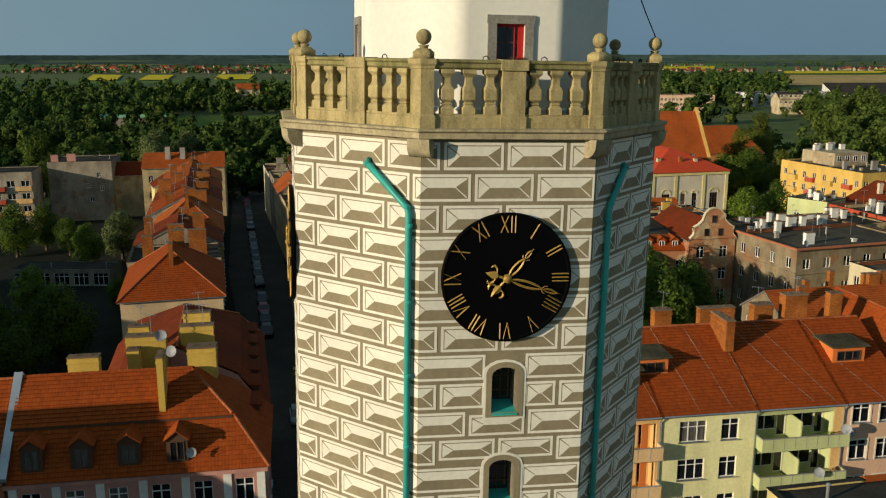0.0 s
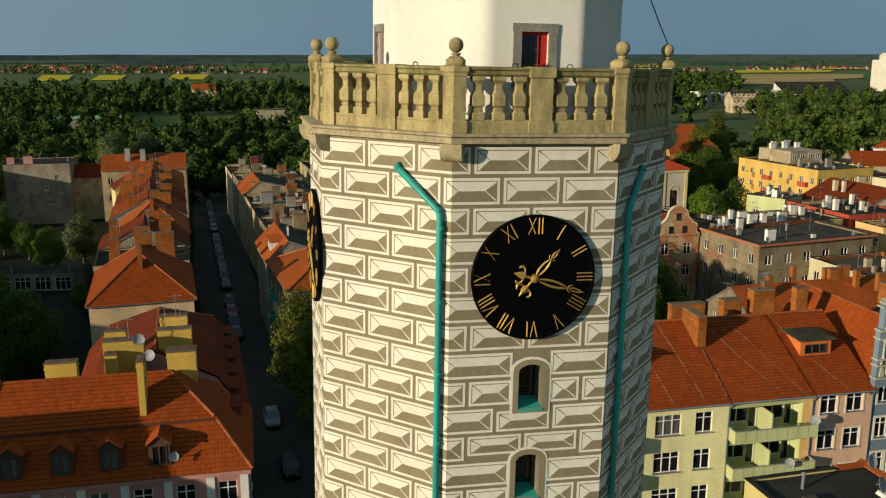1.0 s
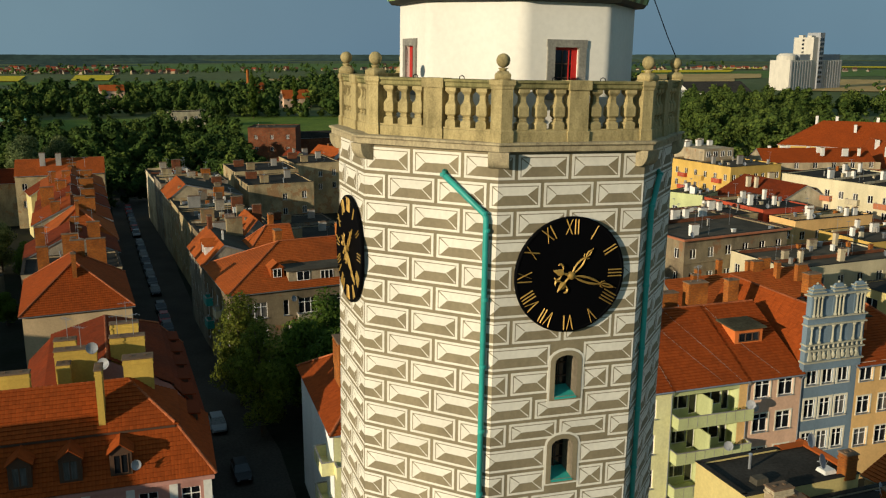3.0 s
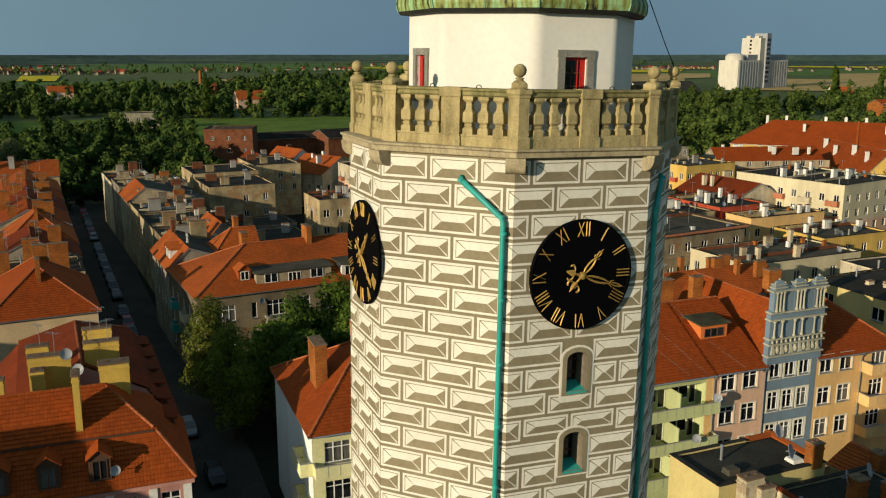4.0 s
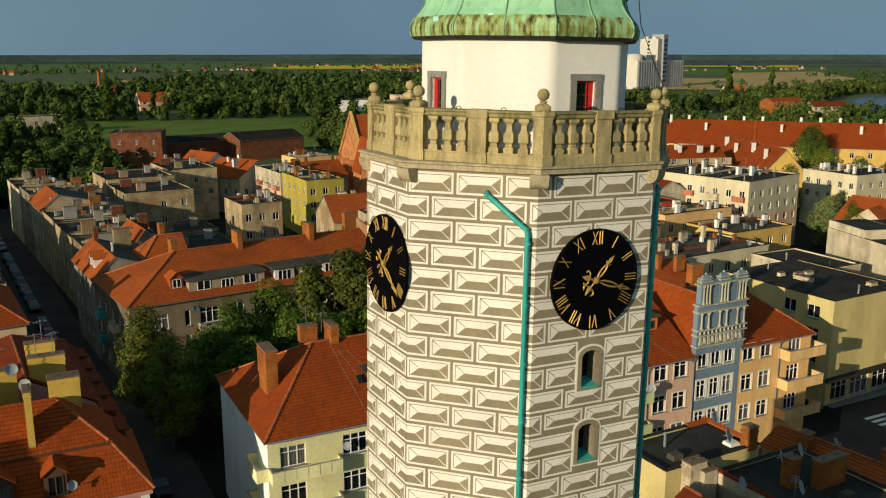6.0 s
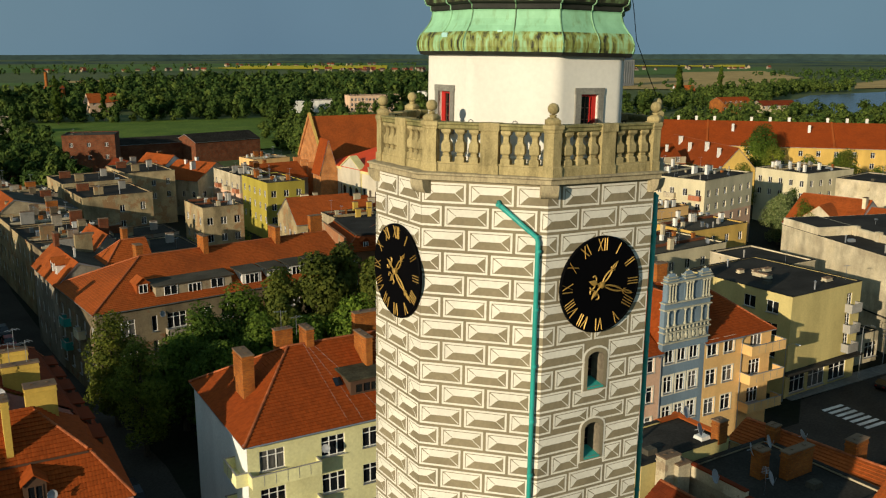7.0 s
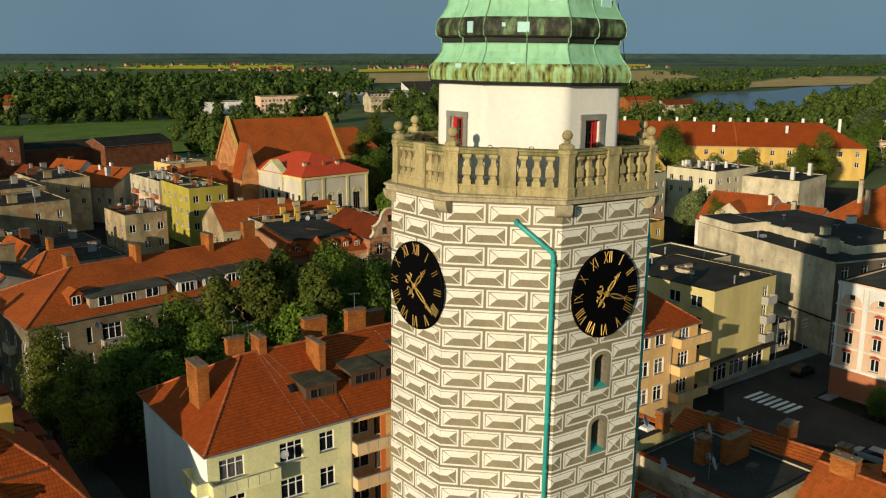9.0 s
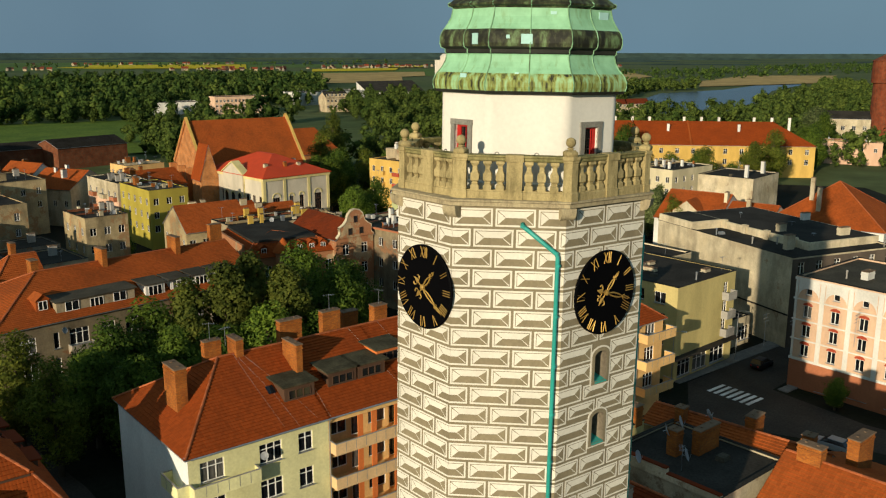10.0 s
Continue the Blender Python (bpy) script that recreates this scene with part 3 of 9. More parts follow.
def chimney(parent, x, y, z0, z1, w=0.9, d=0.6, mat=None, pots=2, cap=True):
    sh = Shape()
    sh.box(x - w / 2, y - d / 2, z0, x + w / 2, y + d / 2, z1)
    sh.box(x - w / 2 - 0.05, y - d / 2 - 0.05, z1 - 0.42, x + w / 2 + 0.05, y + d / 2 + 0.05, z1 - 0.30)
    ch = part("chimney", sh, mat or BRICK, parent)
    if cap:
        c = Shape()
        c.taper(x - w / 2 - 0.08, y - d / 2 - 0.08, z1, x + w / 2 + 0.08, y + d / 2 + 0.08, z1 + 0.08, 0.04)
        for k in range(pots):
            px = x + (k + 0.5 - pots / 2) * (w / max(1, pots)) if w >= d else x
            py = y if w >= d else y + (k + 0.5 - pots / 2) * (d / max(1, pots))
            c.box(px - 0.09, py - 0.09, z1 + 0.09, px + 0.09, py + 0.09, z1 + 0.16)
        part("cap", c, CAPSTONE, ch)
    return ch


SIDES = {"S": lambda L, W: (Matrix.Identity(4), L), "E": lambda L, W: (pose(L, 0, 0, 0, 0, 90), W), "N": lambda L, W: (pose(L, W, 0, 0, 0, 180), L), "W": lambda L, W: (pose(0, W, 0, 0, 0, -90), W)}


def rows_of(length, cols, zs, w=1.1, h=1.5, margin=None, skip=()):
    margin = length / cols / 2 if margin is None else margin
    gap = (length - 2 * margin) / max(1, cols - 1) if cols > 1 else 0
    return [(margin + gap * c, z, w, h) for r, z in enumerate(zs) for c in range(cols) if (r, c) not in skip]


def clutter(root, L, W, h, seed):
    """Vent pipes, hatches and television aerials on a flat roof."""
    r = random.Random(seed)
    for k in range(max(2, int(L * W / 55))):
        x, y = r.uniform(0.8, L - 0.8), r.uniform(0.8, W - 0.8)
        c = r.random()
        sh = Shape()
        if c < 0.45:
            sh.lathe([(0.11, h - 0.1), (0.11, h + r.uniform(0.5, 1.0)), (0.17, h + 1.02), (0.02, h + 1.12)], x, y, 8)
            part("vent_pipe", sh, METAL if r.random() < 0.5 else CONC, root)
        elif c < 0.65:
            sh.taper(x - 0.5, y - 0.4, h - 0.1, x + 0.5, y + 0.4, h + 0.35, 0.06)
            part("roof_hatch", sh, TAR_G if r.random() < 0.6 else METAL, root)
        else:
            aerial(root, x, y, h - 0.1, r.uniform(1.6, 2.6), r.uniform(0, 180))


def aerial(root, x, y, z, tall=2.2, turn=0.0):
    m = pose(x, y, z, 0, 0, turn)
    sh = Shape()
    sh.tube([m @ Vector((0, 0, 0)), m @ Vector((0, 0, tall))], 0.025, 5)
    sh.tube([m @ Vector((-0.5, 0, tall - 0.15)), m @ Vector((0.6, 0, tall - 0.1))], 0.015, 4)
    for k in range(5):
        sh.tube([m @ Vector((-0.45 + 0.24 * k, -0.35 + 0.03 * k, tall - 0.14)), m @ Vector((-0.45 + 0.24 * k, 0.35 - 0.03 * k, tall - 0.14))], 0.012, 4)
    return part("tv_aerial", sh, METAL, root)


def house(label, x, y, L, W, h, wall_mat, roof="gable", rmat=None, rise=4.0, ang=0.0, wins=None, ridge=None, chims=(), over=0.35, hips=(False, False), z0=0.0, panes=2,
          frame_mat=None, caps=True, single=False, name="house", category="house", group="", parapet=0.2, flat_mat=None, axis="x", step=0.34, band=None, loggias=()):
    """A building from its corner (x, y), L along its front (facing -y before the turn), W deep, h to the eaves. wins: side -> openings (u, z, w, h)."""
    root = thing(name, label, category, pose(x, y, z0, 0, 0, ang), group)
    wins = wins or {}
    sh = Shape()
    for side, f in SIDES.items():
        m, ln = f(L, W)
        facade(sh, m, ln, h, list(wins.get(side, ())) + (list(loggias) if side == "S" else []))
    rp = (W / 2 if axis == "x" else L / 2) if ridge is None else ridge
    if roof == "gable" or roof == "hip":
        if axis == "x":
            zr = h + rise
            if not hips[0]:
                sh.face([(0, W, h), (0, 0, h), (0, rp, zr)])
            if not hips[1]:
                sh.face([(L, 0, h), (L, W, h), (L, rp, zr)])
        else:
            zr = h + rise
            if not hips[0]:
                sh.face([(0, 0, h), (L, 0, h), (rp, 0, zr)])
            if not hips[1]:
                sh.face([(L, W, h), (0, W, h), (rp, W, zr)])
    if roof == "mono":
        sh.face([(0, W, h), (0, 0, h), (0, W, h + rise)])
        sh.face([(L, 0, h), (L, W, h), (L, W, h + rise)])
        sh.face([(L, W, h), (0, W, h), (0, W, h + rise), (L, W, h + rise)])
    part("wall", sh, wall_mat, root)
    rmat = rmat or ROOF_A
    if roof in ("gable", "hip"):
        fs, slopes = Shape(), []
        # work in a frame whose x runs along the ridge
        if axis == "x":
            T, LL, WW = Matrix.Identity(4), L, W
        else:
            T, LL, WW = Matrix(((0, 1, 0, 0), (1, 0, 0, 0), (0, 0, 1, 0), (0, 0, 0, 1))), W, L
        hl = rp if hips[0] else 0.0
        hr = rp if hips[1] else 0.0
        if hips[0] or hips[1]:
            hl, hr = (min(rp, LL / 2) if hips[0] else 0.0), (min(rp, LL / 2) if hips[1] else 0.0)
        g0, g1 = (over if hips[0] else 0.12), (over if hips[1] else 0.12)
        for yb, depth, sg in ((0.0, rp, 1), (WW, WW - rp, -1)):
            run = math.hypot(depth, rise)
            k = run / depth
            o = over
            p0 = Vector((0, yb - sg * o, h - rise * o / depth))
            poly = [(-g0, 0), (LL + g1, 0), (LL + g1 if not hips[1] else LL - hr, (depth + o) * k), (-g0 if not hips[0] else hl, (depth + o) * k)]
            q0, e, s = T @ p0, T.to_3x3() @ Vector((1, 0, 0)), T.to_3x3() @ Vector((0, sg * depth, rise))
            rs = Shape()
            slope(rs, q0, e, s, poly, step=step)
            slopes.append(rs)
            eb = [T @ Vector(p) for p in ((-g0, yb - sg * o, h - rise * o / depth - 0.10), (LL + g1, yb - sg * o, h - rise * o / depth - 0.10), (LL + g1, yb - sg * o, h - rise * o / depth + 0.02), (-g0, yb - sg * o, h - rise * o / depth + 0.02))]
            fs.face(eb)
            fs.face([T @ Vector(p) for p in ((-g0, yb - sg * o, h - rise * o / depth - 0.10), (LL + g1, yb - sg * o, h - rise * o / depth - 0.10), (LL + g1, yb, h - 0.04), (-g0, yb, h - 0.04))])
        for on, xb, hw, sg in ((hips[0], 0.0, hl, 1), (hips[1], LL, hr, -1)):
            if on:
                o = over
                k = math.hypot(hw, rise) / hw
                p0 = Vector((xb - sg * o, 0, h - rise * o / hw))
                poly = [(-over, 0), (WW + over, 0), (rp, (hw + o) * k)]
                rs = Shape()
                slope(rs, T @ p0, T.to_3x3() @ Vector((0, 1, 0)), T.to_3x3() @ Vector((sg * hw, 0, rise)), poly, step=step)
                slopes.append(rs)
                fs.face([T @ Vector(p) for p in ((xb - sg * o, -o, h - rise * o / hw - 0.1), (xb - sg * o, WW + o, h - rise * o / hw - 0.1), (xb - sg * o, WW + o, h - rise * o / hw + 0.02), (xb - sg * o, -o, h - rise * o / hw + 0.02))])
            else:
                # verge boards
                for yb, depth, sg2 in ((0.0, rp, 1), (WW, WW - rp, -1)):
                    xo = -g0 if xb == 0 else LL + g1
                    a, b = Vector((xo, yb - sg2 * over, h - rise * over / depth)), Vector((xo, rp, h + rise))
                    fs.face([T @ a, T @ b, T @ (b - Vector((0, 0, 0.2))), T @ (a - Vector((0, 0, 0.2)))])
        obs = [part("roof_slope", q, rmat, root) for q in slopes]
        roof_ob = obs[0]
        part("eaves_board", fs, METAL, root)
        if caps:
            zt = h + rise + 0.06
            ridge_caps(roof_ob, T @ Vector((hl, rp, zt)), T @ Vector((LL - hr, rp, zt)), single=single)
            for on, xb, hw, xe in ((hips[0], 0.0, hl, hl), (hips[1], LL, hr, LL - hr)):
                if on:
                    for yb in (0.0, WW):
                        sgx, sgy = (-1 if xb == 0 else 1), (-1 if yb == 0 else 1)
                        dz = rise * over / hw
                        ridge_caps(roof_ob, T @ Vector((xb + sgx * over, yb + sgy * over, h - dz + 0.07)), T @ Vector((xe, rp, zt)), single=single)
    elif roof == "flat":
        rs = Shape()
        t = 0.25
        rs.face([(t, t, h - 0.05), (L - t, t, h - 0.05), (L - t, W - t, h - 0.05), (t, W - t, h - 0.05)])
        roof_ob = part("roof", rs, flat_mat or TAR, root)
        rs = Shape()
        for q in ((0, 0, L, t), (0, W - t, L, W), (0, t, t, W - t), (L - t, t, L, W - t)):
            rs.box(q[0] - 0.04, q[1] - 0.04, h, q[2] + 0.04, q[3] + 0.04, h + parapet)
        part("parapet", rs, wall_mat, root)
        rs = Shape()
        for q in ((0, 0, L, t), (0, W - t, L, W), (0, t, t, W - t), (L - t, t, L, W - t)):
            rs.box(q[0] - 0.07, q[1] - 0.07, h + parapet, q[2] + 0.07, q[3] + 0.07, h + parapet + 0.05)
        part("coping", rs, METAL if parapet > 0.3 else TAR, root)
        clutter(root, L, W, h, int(abs(x * 7 + y * 13)) % 997)
    elif roof == "mono":
        rs = Shape()
        o = over
        rs.rings([[(-o, -o, h - rise * o / W), (L + o, -o, h - rise * o / W), (L + o, W + o, h + rise + rise * o / W), (-o, W + o, h + rise + rise * o / W)], [(-o, -o, h - rise * o / W + 0.18), (L + o, -o, h - rise * o / W + 0.18), (L + o, W + o, h + rise + rise * o / W + 0.18), (-o, W + o, h + rise + rise * o / W + 0.18)]])
        roof_ob = part("roof", rs, flat_mat or TAR, root)
    for side, holes in wins.items():
        m, ln = SIDES[side](L, W)
        for u, z, w, hh in holes:
            np_ = 1 if w < 0.85 else (3 if w > 1.75 else panes)
            put_window(root, m @ Matrix.Translation((u, 0.10, z)), w, hh, np_, frame_mat, caps)
    if band:
        bs_ = Shape()
        for z, t, d in band:
            bs_.box(-d, -d, z, L + d, 0, z + t), bs_.box(-d, W, z, L + d, W + d, z + t)
            bs_.box(-d, 0, z, 0, W, z + t), bs_.box(L, 0, z, L + d, W, z + t)
        part("cornice", bs_, wall_mat, root)
    for c in chims:
        chimney(root, *c)
    return root


def loggia(root, u, z, w, h, mat, holes, deep=1.25):
    """The recess behind a balcony: floor, ceiling, side walls and a back wall with windows and a door."""
    sh = Shape()
    l, r, t = u - w / 2, u + w / 2, z + h
    for q in (((l, 0.16, z), (l, 0.16, t), (l, deep, t), (l, deep, z)), ((r, 0.16, t), (r, 0.16, z), (r, deep, z), (r, deep, t)), ((l, 0.16, t), (r, 0.16, t), (r, deep, t), (l, deep, t)), ((r, 0.16, z), (l, 0.16, z), (l, deep, z), (r, deep, z))):
        sh.face(q)
    facade(sh, Matrix.Translation((l, deep, z)), w, h, [(hu - l, hz - z, hw, hh) for hu, hz, hw, hh in holes])
    part("loggia", sh, mat, root, "recessed loggia behind the balcony")
    for hu, hz, hw, hh in holes:
        put_window(root, Matrix.Translation((hu, deep + 0.06, hz)), hw, hh, 1 if hw < 1 else 2, None, False)


def dormer(root, x, y, z, w=1.3, h=1.3, depth=1.8, kind="gable", side_mat=None, rmat=None, facing=0.0, frame_mat=None, win=None):
    """A roof dormer whose front stands at (x, y), its floor at z, running back by depth; facing: degrees of turn."""
    m = pose(x, y, z, 0, 0, facing)
    sh = Shape()
    sh.box(-w / 2, 0, 0, w / 2, depth, h, 0, m)
    if kind == "gable":
        sh.face([m @ Vector(p) for p in ((-w / 2, 0, h), (w / 2, 0, h), (0, 0, h + w * 0.4))])
    d = part("dormer", sh, side_mat or ROOF_C, root)
    rs = Shape()
    if kind == "gable":
        o = 0.16
        for sg in (-1, 1):
            a = [(sg * (w / 2 + o), -o, h - o * 0.8), (sg * (w / 2 + o), depth, h - o * 0.8), (0, depth, h + w * 0.4), (0, -o, h + w * 0.4)]
            rs.face([m @ Vector(p) for p in a], 0, [(0.01, 0.01), (depth, 0), (depth, w * 0.7), (0, w * 0.7)])
            rs.face([m @ (Vector(p) + Vector((0, 0, 0.07))) for p in a], 0, [(0.01, 0.01), (depth, 0), (depth, w * 0.7), (0, w * 0.7)])
            rs.face([m @ Vector(p) for p in (a[0], a[3], (0, -o, h + w * 0.4 + 0.07), (sg * (w / 2 + o), -o, h - o * 0.8 + 0.07))], 0)
    else:
        o = 0.28
        rs.rings([[m @ Vector(p) for p in ((-w / 2 - o, -o, h + dz), (w / 2 + o, -o, h + dz), (w / 2 + o, depth * 1.15, h + 0.22 + dz), (-w / 2 - o, depth * 1.15, h + 0.22 + dz))] for dz in (0.0, 0.12)])
    part("dormer_roof", rs, rmat or ROOF_C, d)
    ww, wh = win or (w * 0.68, h * 0.8)
    f = window_mesh(ww, wh, 2 if ww < 1.6 else 3, frame_mat)[0]
    put("dormer_window", f, d, m @ Matrix.Translation((0, -0.055, (h - wh) * 0.5)))
    gl = Shape()
    gl.face([m @ Vector(p) for p in ((-ww / 2, -0.008, (h - wh) / 2), (ww / 2, -0.008, (h - wh) / 2), (ww / 2, -0.008, (h + wh) / 2), (-ww / 2, -0.008, (h + wh) / 2))])
    part("dormer_pane", gl, GLASS, d)
    return d


def balcony(root, x, z, w, depth=1.1, mat=None, y=0.0, wall=0.95, rot=0.0):
    """A solid-fronted balcony on the front of a house."""
    m = pose(x, y, z, 0, 0, rot)
    sh = Shape()
    sh.box(-w / 2, -depth, -0.14, w / 2, 0, 0, 0, m)
    sh.box(-w / 2, -depth, 0, w / 2, -depth + 0.09, wall, 0, m)
    for sx in (-1, 1):
        a, b = sorted((sx * w / 2, sx * (w / 2 - 0.09)))
        sh.box(a, -depth + 0.09, 0, b, 0, wall, 0, m)
    n = max(2, round(w / 1.0))
    b = part("balcony", sh, mat or CONC, root)
    r = Shape()
    r.box(-w / 2 - 0.03, -depth - 0.03, wall, w / 2 + 0.03, -depth + 0.12, wall + 0.05, 0, m)
    for sx in (-1, 1):
        a, c = sorted((sx * (w / 2 + 0.03), sx * (w / 2 - 0.12)))
        r.box(a, -depth + 0.12, wall, c, 0, wall + 0.05, 0, m)
    for k in range(1, n):
        xx = -w / 2 + w * k / n
        r.box(xx - 0.02, -depth - 0.015, 0.02, xx + 0.02, -depth + 0.01, wall - 0.01, 0, m)
    part("balcony_rail", r, CONC, b)
    return b


DISH = surf("grey_dish_paint", (0.30, 0.31, 0.32), 0.5, 0.15, 0.1)


def dish(root, x, y, z, r=0.42, rot=0.0):
    m = pose(x, y, z, 0, 0, rot) @ pose(0, 0, 0, 70)
    sh = Shape()
    sh.lathe([(0.02, 0.0)] + [(r * k / 5, 0.12 * (k / 5) ** 2) for k in range(1, 6)] + [(r * k / 5, 0.02 + 0.12 * (k / 5) ** 2) for k in range(5, 0, -1)], n=16, tm=m)
    d = part("satellite_dish", sh, DISH, root)
    a = Shape()
    a.tube([m @ Vector((0, -r, 0.1)), m @ Vector((0, 0, 0.45))], 0.02, 5)
    a.tube([m @ Vector((0, 0, -0.02)), m @ Vector((0, 0, -0.25))], 0.03, 5)
    part("dish_arm", a, METAL, d)


def roof_bits(root, L, W, z, n, seed):
    """Small vents, low flue blocks, sheet strips and aerials on a flat roof."""
    r = random.Random(seed)
    for k in range(n):
        x, y, w = r.uniform(0.8, L - 1.2), r.uniform(0.8, W - 1.2), r.uniform(0.3, 0.8)
        hh = r.uniform(0.35, 1.0)
        v = Shape()
        v.box(x, y, z, x + w, y + r.uniform(0.3, 0.6), z + hh)
        v.taper(x - 0.06, y - 0.06, z + hh, x + w + 0.06, y + 0.56, z + hh + 0.07, 0.04)
        part("roof_vent", v, (BRICK, W_OLDW, CONC, METAL, W_WHITE)[r.randrange(5)], root)
    for k in range(2):
        y = r.uniform(1.0, W - 1.5)
        st = Shape()
        st.box(0.4, y, z, L - 0.4, y + 0.3, z + r.uniform(0.3, 0.55))
        part("low_party_wall", st, (BRICK_D, W_OLDW, W_BROWN)[r.randrange(3)], root, "low party wall across the roof")
    for k in range(3):
        aerial(root, r.uniform(1, L - 1), r.uniform(1, W - 1), z, r.uniform(2.0, 3.2), r.uniform(0, 180))
    dish(root, r.uniform(1, L - 1), r.uniform(0.5, 1.5), z + 0.6, 0.45, r.uniform(-40, 20))


# ---- the clock tower ----
SHAFT = [(-2.0, -4.66), (1.94, -4.74), (4.46, -2.05), (4.6, 0.8), (2.0, 3.5), (-2.0, 3.5), (-4.78, 0.9), (-4.71, -2.05)]
RAIL = [(-1.98, -4.69), (1.94, -4.62), (4.19, -2.29), (4.3, 0.85), (1.9, 3.35), (-2.15, 3.4), (-4.57, 0.83), (-4.43, -2.09)]
DRUM = [(-1.0, -3.59), (1.41, -3.62), (3.17, -1.68), (3.2, 0.55), (1.5, 2.5), (-1.0, 2.5), (-3.10, 0.60), (-2.97, -1.74)]
# slight tilt of the whole tower, set to fit the camera's view
VIEW_TILT = Matrix.Translation((0, 0, 34)) @ pose(0, 0, 0, -0.08, 1.08, 0) @ Matrix.Translation((0, 0, -34))
tower = thing("clock_tower", "octagonal clock tower with sgraffito blocks, stone balustrade and green copper helm", "tower", VIEW_TILT)


def side_frame(poly, i, z=0.0):
    """x along side i of a polygon from its middle, y inwards, z up."""
    a, b = Vector((*poly[i], 0)), Vector((*poly[(i + 1) % len(poly)], 0))
    e = (b - a).normalized()
    n = Vector((e.y, -e.x, 0))
    mid = (a + b) / 2
    return Matrix(((e.x, -n.x, 0, mid.x), (e.y, -n.y, 0, mid.y), (0, 0, 1, z), (0, 0, 0, 1))), (b - a).length


# the plain wall of the shaft, with two window openings through the clock side
WIN_W, WIN_D, WIN_X = 0.32, 0.55, 0.06
WINDOWS = [(31.72, 32.84), (29.38, 30.52)]      # sill and crown of the arch
shaft = Shape()
n_side = len(SHAFT)
for i in range(n_side):
    fm, ln = side_frame(SHAFT, i)
    h = ln / 2
    if i != 0:
        shaft.face([fm @ Vector(p) for p in ((-h, 0, 0), (h, 0, 0), (h, 0, 38.3), (-h, 0, 38.3))])
        continue
    zs = [0, WINDOWS[1][0], WINDOWS[1][1], WINDOWS[0][0], WINDOWS[0][1], 38.3]
    for a, b in ((-h, WIN_X - WIN_W), (WIN_X + WIN_W, h)):
        for z0, z1 in zip(zs, zs[1:]):
            shaft.face([fm @ Vector(p) for p in ((a, 0, z0), (b, 0, z0), (b, 0, z1), (a, 0, z1))])
    for z0, z1 in ((0, zs[1]), (zs[2], zs[3]), (zs[4], 38.3)):
        shaft.face([fm @ Vector(p) for p in ((WIN_X - WIN_W, 0, z0), (WIN_X + WIN_W, 0, z0), (WIN_X + WIN_W, 0, z1), (WIN_X - WIN_W, 0, z1))])
wall = part("shaft_wall", shaft, TAN, tower, "grey-brown plaster ground of the scratched block pattern")

# scratched blocks, bent round the corners
cuts, total = [0.0], 0.0
for i in range(n_side):
    total += side_frame(SHAFT, i)[1]
    cuts.append(total)


def on_wall(s, z, d):
    """The place s metres along the wall from the corner beside the clock, d proud."""
    q = s % total
    i = max(k for k in range(n_side) if cuts[k] <= q + 1e-9)
    fm, ln = side_frame(SHAFT, i)
    return fm @ Vector((q - cuts[i] - ln / 2, -d, z))


corner_s = [c + k * total for c in cuts[:-1] for k in (-1, 0, 1)]
ROW_H, ROW_TOP, PITCH = 0.698, 38.09, 1.42


